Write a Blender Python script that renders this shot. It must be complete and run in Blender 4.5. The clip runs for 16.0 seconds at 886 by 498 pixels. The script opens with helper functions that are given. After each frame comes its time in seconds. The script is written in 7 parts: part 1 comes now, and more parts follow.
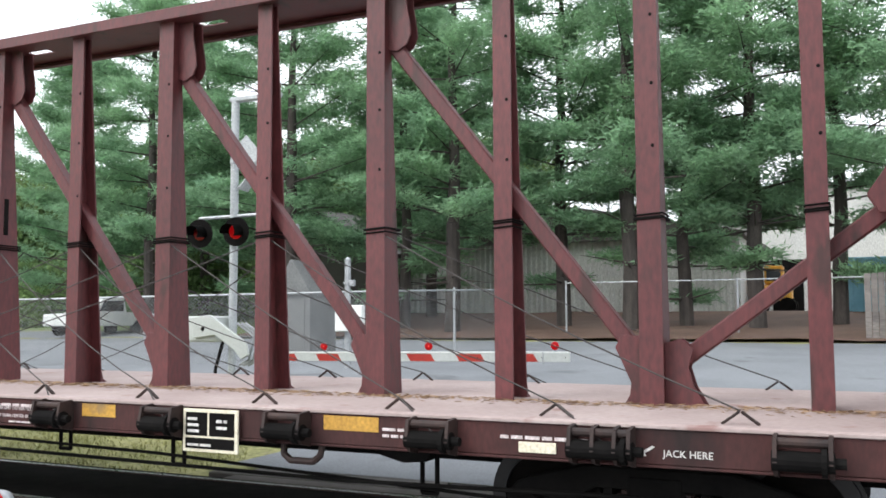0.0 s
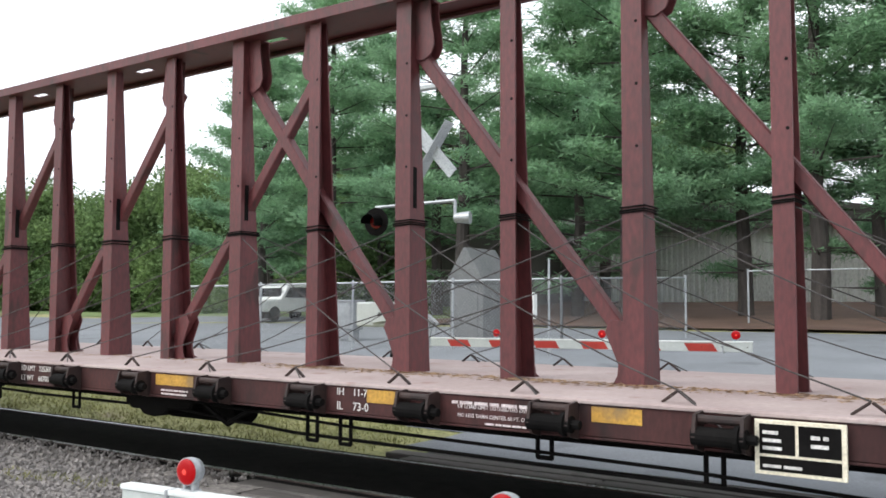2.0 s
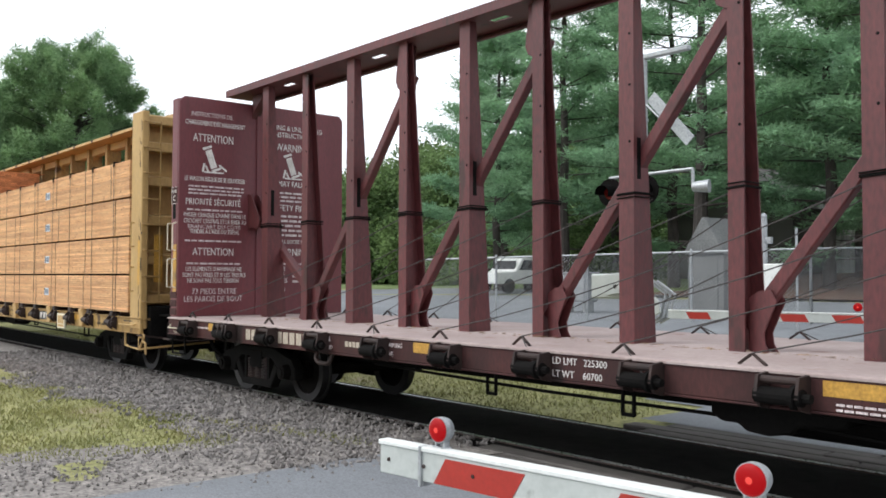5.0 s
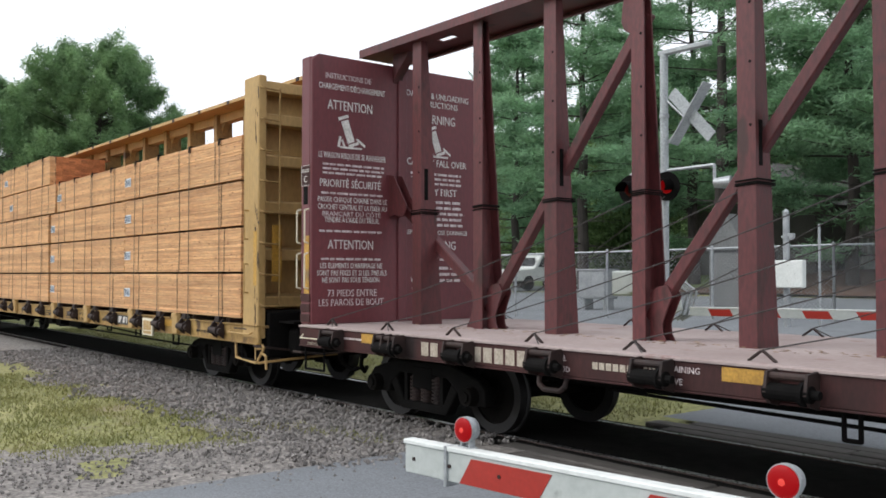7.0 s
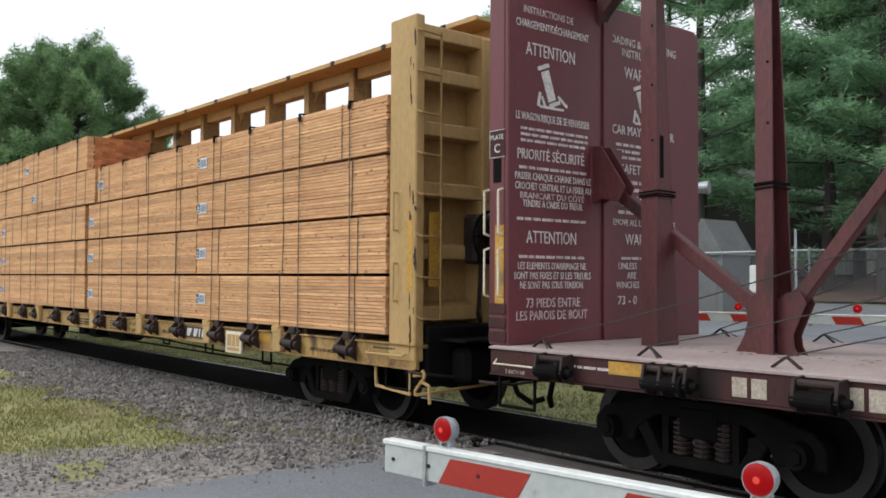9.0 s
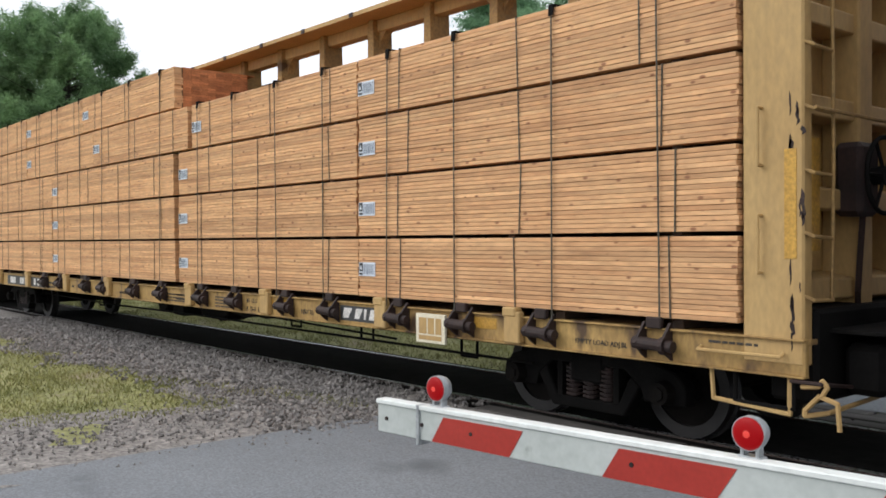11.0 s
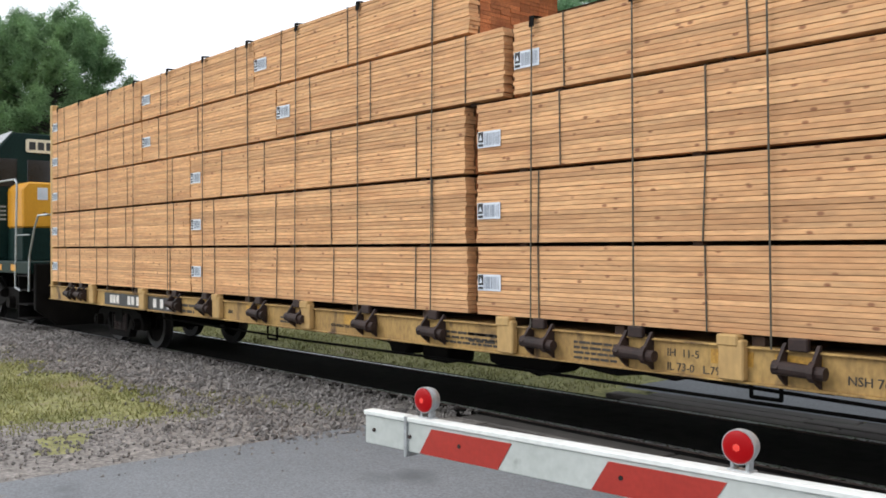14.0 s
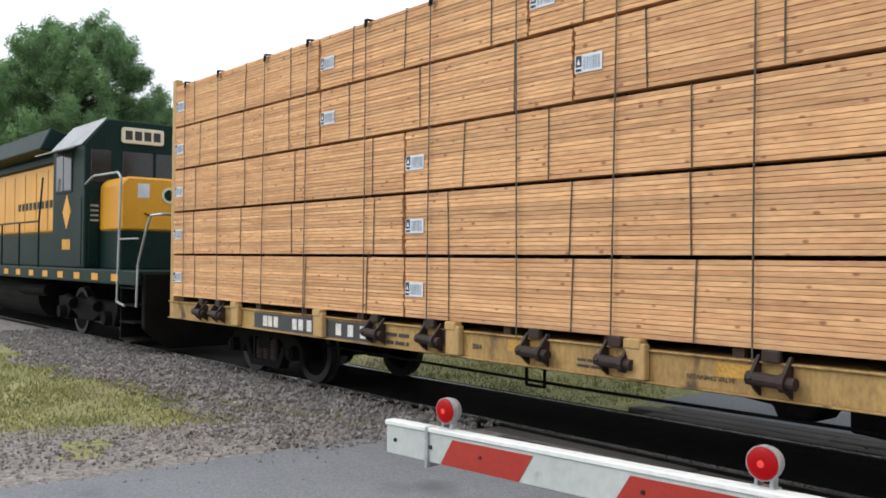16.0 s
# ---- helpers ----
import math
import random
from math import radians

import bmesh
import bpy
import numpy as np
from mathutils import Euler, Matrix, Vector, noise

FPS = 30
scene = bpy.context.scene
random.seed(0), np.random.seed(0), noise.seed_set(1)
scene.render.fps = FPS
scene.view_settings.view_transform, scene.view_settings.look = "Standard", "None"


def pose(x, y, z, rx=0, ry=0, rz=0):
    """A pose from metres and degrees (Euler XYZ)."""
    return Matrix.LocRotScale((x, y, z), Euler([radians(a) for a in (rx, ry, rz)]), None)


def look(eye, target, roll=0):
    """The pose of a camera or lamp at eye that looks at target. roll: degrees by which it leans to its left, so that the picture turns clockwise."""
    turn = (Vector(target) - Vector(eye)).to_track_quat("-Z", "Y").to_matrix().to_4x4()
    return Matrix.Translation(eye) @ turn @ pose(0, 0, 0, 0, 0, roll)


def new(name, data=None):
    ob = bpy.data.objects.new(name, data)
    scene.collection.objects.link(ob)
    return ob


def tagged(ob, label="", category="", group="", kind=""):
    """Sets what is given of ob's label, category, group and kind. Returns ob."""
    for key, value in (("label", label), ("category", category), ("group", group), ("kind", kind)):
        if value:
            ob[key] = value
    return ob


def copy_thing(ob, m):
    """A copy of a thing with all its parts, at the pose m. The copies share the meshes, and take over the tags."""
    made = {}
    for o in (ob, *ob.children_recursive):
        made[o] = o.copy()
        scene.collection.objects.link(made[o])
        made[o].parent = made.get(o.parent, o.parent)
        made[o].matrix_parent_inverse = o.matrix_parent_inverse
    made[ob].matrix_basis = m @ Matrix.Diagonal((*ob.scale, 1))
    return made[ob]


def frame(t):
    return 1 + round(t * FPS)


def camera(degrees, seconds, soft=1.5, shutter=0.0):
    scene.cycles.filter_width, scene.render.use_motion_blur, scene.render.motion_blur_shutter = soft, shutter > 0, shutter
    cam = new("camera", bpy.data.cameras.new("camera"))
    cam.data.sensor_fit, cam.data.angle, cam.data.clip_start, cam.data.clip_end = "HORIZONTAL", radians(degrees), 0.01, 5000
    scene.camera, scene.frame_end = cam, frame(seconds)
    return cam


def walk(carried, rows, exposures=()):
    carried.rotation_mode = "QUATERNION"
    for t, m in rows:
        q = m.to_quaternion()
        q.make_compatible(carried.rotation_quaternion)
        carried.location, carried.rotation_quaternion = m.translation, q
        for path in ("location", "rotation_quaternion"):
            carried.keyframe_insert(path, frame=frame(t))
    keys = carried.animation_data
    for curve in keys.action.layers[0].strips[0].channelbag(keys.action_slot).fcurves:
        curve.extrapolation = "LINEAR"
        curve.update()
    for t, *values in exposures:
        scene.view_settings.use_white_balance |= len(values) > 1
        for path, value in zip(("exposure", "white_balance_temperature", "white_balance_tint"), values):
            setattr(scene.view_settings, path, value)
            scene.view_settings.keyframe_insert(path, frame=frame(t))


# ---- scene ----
# ---------- camera ----------
cam = camera(51.94, 16.0, 1.7)
ROWS = [
    (0.0, -0.008, 0.018, 1.641, 24.78, 4.27, 0.21),
    (0.5, 0.004, 0.013, 1.607, 27.21, 4.71, 0.33),
    (1.0, 0.015, 0.012, 1.621, 28.59, 4.18, -0.41),
    (1.5, 0.036, 0.041, 1.628, 32.67, 4.29, -0.54),
    (2.0, -0.017, 0.061, 1.613, 35.62, 3.55, -0.24),
    (2.5, 0.022, 0.029, 1.624, 39.03, 2.92, 0.12),
    (3.0, 0.033, 0.010, 1.617, 44.05, 3.54, 0.58),
    (3.5, 0.022, 0.020, 1.599, 46.74, 2.92, 0.25),
    (4.0, 0.031, -0.003, 1.601, 47.82, 2.03, 0.82),
    (4.5, 0.027, -0.012, 1.601, 48.34, 2.61, -0.03),
    (5.0, 0.019, -0.017, 1.600, 50.22, 1.77, -0.18),
    (7.5, -0.013, -0.031, 1.608, 51.42, 1.65, -0.05),
    (8.0, -0.006, -0.040, 1.603, 51.01, 1.90, -0.18),
    (10.5, 0.003, -0.023, 1.584, 49.21, 1.16, -0.17),
    (11.0, 0.000, -0.015, 1.580, 49.82, -0.48, 0.28),
    (11.5, -0.009, -0.010, 1.581, 50.29, -0.82, 0.25),
    (12.0, -0.010, -0.013, 1.582, 50.60, -1.17, 0.20),
    (12.5, -0.011, -0.019, 1.583, 50.65, -1.67, 0.23),
    (13.0, -0.024, -0.002, 1.583, 50.15, -1.83, 0.33),
    (13.5, -0.018, -0.008, 1.592, 48.69, -0.73, 0.25),
    (14.0, -0.018, -0.003, 1.591, 49.06, -0.01, 0.11),
    (14.5, -0.023, 0.004, 1.592, 49.11, 0.06, 0.10),
    (15.0, -0.019, 0.003, 1.591, 49.91, 0.17, -0.07),
    (15.5, -0.016, -0.010, 1.590, 50.25, 0.56, -0.54),
    (16.0, -0.018, -0.004, 1.588, 50.52, 0.69, -0.62),
]
walk(cam, [(t, pose(x, y, z, 90 + pitch, roll, yaw)) for t, x, y, z, yaw, pitch, roll in ROWS],
     [(0.0, 0.48), (1.5, 0.37), (3.0, 0.19), (5.0, 0.06), (7.5, -0.19), (8.0, -0.21), (10.4, -0.44), (11.2, -0.22), (14.0, -0.12), (16.0, -0.17)])

# how far the train has rolled, in metres, along +x
ROLLED = [
    (0.0, -0.000),
    (0.5, 0.798),
    (1.0, 1.597),
    (1.5, 2.393),
    (2.0, 3.170),
    (2.5, 3.914),
    (3.0, 4.662),
    (3.5, 5.427),
    (4.0, 6.195),
    (4.5, 6.977),
    (5.0, 7.773),
    (7.5, 12.084),
    (8.0, 13.043),
    (10.5, 18.347),
    (11.0, 19.452),
    (11.5, 20.565),
    (12.0, 21.692),
    (12.5, 22.833),
    (13.0, 23.989),
    (13.5, 25.129),
    (14.0, 26.270),
    (14.5, 27.412),
    (15.0, 28.547),
    (15.5, 29.649),
    (16.0, 30.754),
]
SHIFT_T = [r[0] for r in ROLLED]
SHIFT_X = [r[1] for r in ROLLED]

# ---------- world and light: bright overcast ----------
SUN_ELEVATION, SUN_AZIMUTH = radians(42), radians(212)
world = bpy.data.worlds.new("overcast_sky")
scene.world = world
world.use_nodes = True
wn, wl = world.node_tree.nodes, world.node_tree.links
sky = wn.new("ShaderNodeTexSky")
sky.sky_type, sky.sun_disc = "NISHITA", False
sky.sun_elevation, sky.sun_rotation = SUN_ELEVATION, SUN_AZIMUTH
sky.air_density, sky.dust_density, sky.ozone_density = 1.0, 6.0, 1.0
grey = wn.new("ShaderNodeHueSaturation")
grey.inputs["Saturation"].default_value = 0.1
wl.new(sky.outputs[0], grey.inputs["Color"])
cloud = wn.new("ShaderNodeMix")  # an even layer of cloud before the clear sky
cloud.data_type = "RGBA"
cloud.inputs[0].default_value = 0.85
cloud.inputs[7].default_value = (10.4, 10.8, 11.7, 1)
wl.new(grey.outputs[0], cloud.inputs[6])
wl.new(cloud.outputs[2], wn["Background"].inputs["Color"])
wn["Background"].inputs["Strength"].default_value = 0.14
sun = new("sun", bpy.data.lights.new("sun", "SUN"))
sun.data.energy, sun.data.angle, sun.data.color = 1.5, radians(40), (1.0, 0.985, 0.965)
sun.matrix_world = look((0, 0, 0), (-math.sin(SUN_AZIMUTH) * math.cos(SUN_ELEVATION), -math.cos(SUN_AZIMUTH) * math.cos(SUN_ELEVATION), -math.sin(SUN_ELEVATION)))


# ---------- materials ----------
def material(name, dark, light, scale=3.0, fine=40.0, rough=0.7, metal=0.0, bump=0.15, stretch=(1, 1, 1), stain=None, stain_at=0.62, stain_scale=1.5, rand=0.0, island=False, fine_amount=0.25, spec=0.5, leaf=0.0, knots=None):
    """Two noises of different size mix two colours, a third lays stains over them, the finest gives relief."""
    m = bpy.data.materials.new(name)
    m.use_nodes = True
    n, l = m.node_tree.nodes, m.node_tree.links
    b = n["Principled BSDF"]
    tc, mp = n.new("ShaderNodeTexCoord"), n.new("ShaderNodeMapping")
    mp.inputs["Scale"].default_value = stretch
    l.new(tc.outputs["Object"], mp.inputs["Vector"])
    if rand and not island:  # alike pieces take their grain from different places
        far_off = n.new("ShaderNodeVectorMath")
        far_off.operation = "MULTIPLY"
        far_off.inputs[1].default_value = (371, 153, 97)
        l.new(n.new("ShaderNodeObjectInfo").outputs["Random"], far_off.inputs[0])
        l.new(far_off.outputs[0], mp.inputs["Location"])

    def noise_at(s, detail=5.0):
        t = n.new("ShaderNodeTexNoise")
        t.inputs["Scale"].default_value, t.inputs["Detail"].default_value = s, detail
        l.new(mp.outputs[0], t.inputs["Vector"])
        return t.outputs["Fac"]

    def ramp(fac, a, c):
        r = n.new("ShaderNodeMapRange")
        r.inputs["From Min"].default_value, r.inputs["From Max"].default_value = a, c
        l.new(fac, r.inputs["Value"])
        return r.outputs[0]

    def mix(fac, a, c, kind="MIX"):
        x = n.new("ShaderNodeMix")
        x.data_type, x.blend_type = "RGBA", kind
        for i, v in ((0, fac), (6, a), (7, c)):
            if hasattr(v, "is_linked"):
                l.new(v, x.inputs[i])
            else:
                x.inputs[i].default_value = v if i == 0 else (*v, 1)
        return x.outputs[2]

    big, small = noise_at(scale), noise_at(fine, 8.0)
    col = mix(ramp(big, 0.3, 0.7), dark, light)
    g = n.new("ShaderNodeMapRange")
    g.inputs["To Min"].default_value, g.inputs["To Max"].default_value = 1 - fine_amount, 1 + fine_amount
    g.inputs["From Min"].default_value, g.inputs["From Max"].default_value = 0.3, 0.7
    l.new(small, g.inputs["Value"])
    col = mix(1.0, col, g.outputs[0], "MULTIPLY")
    if stain:
        col = mix(ramp(noise_at(stain_scale, 9.0), stain_at, stain_at + 0.08), col, stain)
    if knots:
        vo = n.new("ShaderNodeTexVoronoi")
        vo.inputs["Scale"].default_value = 2.6
        grid = n.new("ShaderNodeMapping")
        grid.inputs["Scale"].default_value = (2.4, 2.6, 0.9)
        l.new(mp.outputs[0], grid.inputs["Vector"])
        l.new(grid.outputs[0], vo.inputs["Vector"])
        col = mix(ramp(vo.outputs["Distance"], 0.17, 0.09), col, knots)
    if rand or island:
        src = n.new("ShaderNodeNewGeometry").outputs["Random Per Island"] if island else n.new("ShaderNodeObjectInfo").outputs["Random"]
        v = n.new("ShaderNodeMapRange")
        v.inputs["To Min"].default_value, v.inputs["To Max"].default_value = 1 - rand, 1 + rand
        l.new(src, v.inputs["Value"])
        col = mix(1.0, col, v.outputs[0], "MULTIPLY")
    l.new(col, b.inputs["Base Color"])
    rr = n.new("ShaderNodeMapRange")
    rr.inputs["To Min"].default_value, rr.inputs["To Max"].default_value = max(0.05, rough - 0.12), min(1, rough + 0.12)
    l.new(small, rr.inputs["Value"])
    l.new(rr.outputs[0], b.inputs["Roughness"])
    b.inputs["Metallic"].default_value = metal
    b.inputs["Specular IOR Level"].default_value = spec
    if leaf:  # light that comes through a leaf
        tr, mx = n.new("ShaderNodeBsdfTranslucent"), n.new("ShaderNodeMixShader")
        l.new(col, tr.inputs["Color"])
        mx.inputs[0].default_value = leaf
        l.new(b.outputs[0], mx.inputs[1])
        l.new(tr.outputs[0], mx.inputs[2])
        l.new(mx.outputs[0], n["Material Output"].inputs["Surface"])
    if bump:
        u = n.new("ShaderNodeBump")
        u.inputs["Strength"].default_value, u.inputs["Distance"].default_value = bump, 0.01
        l.new(small, u.inputs["Height"])
        l.new(u.outputs[0], b.inputs["Normal"])
    return m


def glowing(name, colour, strength):
    m = bpy.data.materials.new(name)
    m.use_nodes = True
    b = m.node_tree.nodes["Principled BSDF"]
    b.inputs["Base Color"].default_value = (*[c * 0.22 for c in colour], 1)
    b.inputs["Specular IOR Level"].default_value = 0.15
    b.inputs["Emission Color"].default_value = (*colour, 1)
    b.inputs["Emission Strength"].default_value = strength
    b.inputs["Roughness"].default_value = 0.35
    return m


M_RED = material("oxide_red_paint", (0.070, 0.0155, 0.0165), (0.108, 0.025, 0.026), 1.6, 30, 0.55, stretch=(1, 1, 0.35), stain=(0.042, 0.014, 0.012), stain_at=0.6, stain_scale=4.0, fine_amount=0.28)
M_RED_WALL = material("fresher_red_bulkhead_paint", (0.105, 0.022, 0.027), (0.15, 0.034, 0.040), 1.2, 30, 0.5, stretch=(1, 1, 0.35), stain=(0.08, 0.022, 0.022), stain_at=0.68, stain_scale=1.6, fine_amount=0.12)
M_RED_DECK = material("worn_red_steel_deck", (0.295, 0.228, 0.213), (0.39, 0.318, 0.298), 1.1, 22, 0.85, stain=(0.25, 0.155, 0.14), stain_at=0.62, stain_scale=2.8, fine_amount=0.12)
M_RED_SILL = material("grimy_red_side_sill", (0.036, 0.015, 0.014), (0.066, 0.023, 0.021), 1.8, 35, 0.75, stretch=(1, 1, 0.4), stain=(0.02, 0.012, 0.011), stain_at=0.56, spec=0.3)
M_YELLOW = material("weathered_yellow_paint", (0.38, 0.235, 0.085), (0.47, 0.31, 0.125), 1.3, 26, 0.65, stretch=(1, 1, 0.4), stain=(0.2, 0.11, 0.05), stain_at=0.68, stain_scale=2.0, fine_amount=0.12)
M_YELLOW_SILL = material("grimy_yellow_side_sill", (0.24, 0.14, 0.045), (0.42, 0.27, 0.09), 1.6, 26, 0.7, stretch=(1, 1, 0.5), stain=(0.08, 0.045, 0.022), stain_at=0.57, stain_scale=2.6)
# the car's yellow, darkened by dirt and by shade put into the colour
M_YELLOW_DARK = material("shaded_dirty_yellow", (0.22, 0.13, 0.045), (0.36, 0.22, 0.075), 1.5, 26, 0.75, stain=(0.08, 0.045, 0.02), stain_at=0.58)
M_BLACK = material("greasy_black_steel", (0.004, 0.0037, 0.0036), (0.009, 0.0083, 0.0076), 3, 30, 0.8, fine_amount=0.3, spec=0.08)
M_BROWN_IRON = material("rusty_winch_iron", (0.016, 0.010, 0.009), (0.04, 0.022, 0.018), 5, 40, 0.65, spec=0.35)
M_WHEEL = material("dark_wheel_steel", (0.005, 0.0045, 0.004), (0.011, 0.0095, 0.0085), 4, 30, 0.8, spec=0.06)
M_TREAD = material("worn_wheel_tread", (0.008, 0.0075, 0.007), (0.018, 0.016, 0.015), 3, 30, 0.5, metal=0.2)
M_WOOD = material("fresh_sawn_fir", (0.49, 0.25, 0.113), (0.68, 0.40, 0.196), 1.3, 9, 0.75, stretch=(0.8, 1, 4), rand=0.17, stain=(0.36, 0.17, 0.075), stain_at=0.67, stain_scale=1.6, fine_amount=0.16, knots=(0.27, 0.115, 0.05))
# dark brown for bundle cores: the shade of the board gaps is in the colour
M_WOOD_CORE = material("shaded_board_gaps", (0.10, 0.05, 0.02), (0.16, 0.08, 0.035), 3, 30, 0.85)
M_WOOD_END = material("sawn_board_ends", (0.36, 0.125, 0.045), (0.50, 0.19, 0.07), 5, 60, 0.8, island=True, rand=0.3)
M_STICKER = material("dark_dunnage_strip", (0.03, 0.018, 0.012), (0.07, 0.04, 0.025), 4, 30, 0.9)
M_STRAP = material("dark_olive_strap", (0.03, 0.028, 0.018), (0.06, 0.052, 0.035), 4, 60, 0.6)
M_LABEL = material("white_paper_label", (0.55, 0.6, 0.66), (0.66, 0.7, 0.76), 6, 60, 0.6, bump=0.02, fine_amount=0.05)
M_INK = material("black_ink", (0.02, 0.02, 0.022), (0.03, 0.03, 0.032), 6, 60, 0.6, bump=0)
M_INK_GREY = material("grey_printing", (0.22, 0.25, 0.3), (0.3, 0.33, 0.38), 6, 60, 0.6, bump=0)
M_STENCIL = material("white_stencil_paint", (0.52, 0.5, 0.47), (0.7, 0.68, 0.65), 9, 60, 0.7, fine_amount=0.3, bump=0)
M_STENCIL_OLD = material("worn_white_stencil", (0.40, 0.32, 0.31), (0.70, 0.64, 0.63), 14, 70, 0.75, fine_amount=0.35, bump=0)
M_NUMBER = material("aged_cream_number_paint", (0.32, 0.27, 0.21), (0.46, 0.40, 0.32), 9, 60, 0.7, fine_amount=0.3, bump=0)
M_STENCIL_DARK = material("black_stencil_paint", (0.03, 0.025, 0.02), (0.06, 0.05, 0.04), 9, 60, 0.7, bump=0)
M_REFLECT = material("yellow_reflective_tape", (0.36, 0.19, 0.03), (0.52, 0.29, 0.045), 5, 40, 0.5, stain=(0.2, 0.13, 0.06), stain_at=0.6)
M_PLATE = material("black_consolidated_stencil_board", (0.03, 0.032, 0.034), (0.05, 0.052, 0.055), 6, 50, 0.6)
M_CREAM = material("cream_plate_paint", (0.62, 0.56, 0.42), (0.72, 0.67, 0.52), 6, 50, 0.6)
M_ROPE = material("grey_wire_rope", (0.03, 0.026, 0.025), (0.06, 0.054, 0.05), 20, 200, 0.6, metal=0.2)
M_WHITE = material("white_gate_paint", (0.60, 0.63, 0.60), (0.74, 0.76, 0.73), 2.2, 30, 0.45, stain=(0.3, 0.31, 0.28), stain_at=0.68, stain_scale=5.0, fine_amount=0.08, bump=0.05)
# gate white with the arm face's shade in it; also the light grey machine
M_GATE_FACE = material("face_shade_gate_paint", (0.40, 0.43, 0.405), (0.48, 0.51, 0.485), 2.2, 30, 0.5, stain=(0.2, 0.21, 0.19), stain_at=0.7, stain_scale=6.0, fine_amount=0.08, bump=0.05)
M_GATE_RED = material("red_reflective_sheeting", (0.30, 0.022, 0.014), (0.38, 0.032, 0.02), 3, 60, 0.4, fine_amount=0.1, bump=0.04, stain=(0.5, 0.3, 0.26), stain_at=0.74, stain_scale=7)
M_LAMP_RED = glowing("lit_red_lens", (1.0, 0.008, 0.014), 0.13)
M_LAMP_SPOT = glowing("lamp_filament_glow", (1.0, 0.09, 0.07), 0.7)
M_LAMP_DARK = material("unlit_red_lens", (0.12, 0.006, 0.006), (0.16, 0.01, 0.01), 5, 40, 0.15, bump=0)
M_GALV = material("galvanised_steel", (0.30, 0.32, 0.33), (0.42, 0.44, 0.45), 5, 50, 0.45, metal=0.55, bump=0.05)
M_ALU = material("silver_painted_mast", (0.30, 0.325, 0.335), (0.40, 0.43, 0.435), 3, 40, 0.5, bump=0.05)
M_ASPHALT = material("grey_asphalt", (0.14, 0.151, 0.163), (0.188, 0.201, 0.213), 0.5, 60, 0.9, stain=(0.105, 0.113, 0.122), stain_at=0.62, stain_scale=0.8, fine_amount=0.3, bump=0.3)
M_CROSS = material("weathered_crossing_timber", (0.09, 0.082, 0.075), (0.165, 0.15, 0.136), 2, 30, 0.85, rand=0.25, stretch=(0.2, 1, 1))
M_BALLAST = material("trap_rock_ballast", (0.14, 0.128, 0.118), (0.275, 0.253, 0.23), 9, 30, 0.95, bump=0.8, fine_amount=0.5)
M_STONE = material("ballast_stone", (0.13, 0.12, 0.112), (0.25, 0.232, 0.218), 6, 60, 0.95, island=True, rand=0.3)
# near-black: oily ballast with the shade under the train put into its colour
M_OILY_SHADE = material("shade_black_oily_bed", (0.006, 0.0055, 0.005), (0.014, 0.013, 0.012), 6, 30, 0.95, bump=0.6, spec=0.1)
M_RAIL = material("rusty_rail_side", (0.03, 0.02, 0.016), (0.06, 0.04, 0.03), 6, 40, 0.7)
M_RAILTOP = material("polished_rail_head", (0.30, 0.30, 0.31), (0.42, 0.42, 0.43), 3, 40, 0.28, metal=0.85, bump=0)
M_SOIL = material("grassy_ground", (0.17, 0.18, 0.065), (0.28, 0.27, 0.11), 0.7, 14, 0.95, stain=(0.25, 0.21, 0.13), stain_at=0.6, stain_scale=0.9, fine_amount=0.4, bump=0.6)
M_LAWN = material("mown_lawn", (0.09, 0.14, 0.04), (0.15, 0.20, 0.06), 0.3, 12, 0.95, fine_amount=0.3, bump=0.4)
M_NEEDLES = material("brown_needle_litter", (0.075, 0.042, 0.028), (0.12, 0.07, 0.047), 0.8, 20, 0.95, fine_amount=0.35, bump=0.5)
M_BLADE = material("grass_blades", (0.155, 0.17, 0.055), (0.27, 0.26, 0.10), 0.9, 8, 0.8, island=True, rand=0.3, bump=0, leaf=0.3)
M_BARK = material("grey_pine_bark", (0.03, 0.026, 0.023), (0.065, 0.055, 0.048), 5, 25, 0.95, stretch=(1, 1, 0.25), bump=0.8)
M_PINE = material("blue_green_pine_needles", (0.18, 0.32, 0.195), (0.285, 0.455, 0.26), 0.3, 1.2, 0.9, island=True, rand=0.2, bump=0, fine_amount=0.25, spec=0.05, leaf=0.5)
M_PINE_WARM = material("yellow_green_pine_needles", (0.155, 0.265, 0.135), (0.25, 0.38, 0.185), 0.3, 1.2, 0.9, island=True, rand=0.2, bump=0, fine_amount=0.25, spec=0.05, leaf=0.5)
M_LEAF = material("deciduous_leaves", (0.085, 0.15, 0.06), (0.16, 0.235, 0.088), 0.25, 2.0, 0.8, island=True, rand=0.4, bump=0, fine_amount=0.3, spec=0.2, leaf=0.35)
M_SHED = material("white_corrugated_steel", (0.52, 0.53, 0.505), (0.61, 0.62, 0.59), 0.6, 20, 0.6, stretch=(1, 1, 0.3), bump=0.05)
M_HUT = material("dull_grey_metal", (0.105, 0.111, 0.109), (0.15, 0.156, 0.153), 1.5, 20, 0.7)
M_GREYWALL = material("grey_brown_siding", (0.07, 0.068, 0.06), (0.10, 0.095, 0.085), 0.6, 20, 0.8)
M_LOCO_GREEN = material("dark_green_locomotive_paint", (0.004, 0.0155, 0.014), (0.007, 0.024, 0.021), 1.5, 30, 0.5, stretch=(1, 1, 0.4), stain=(0.009, 0.02, 0.018), stain_at=0.64, spec=0.12)
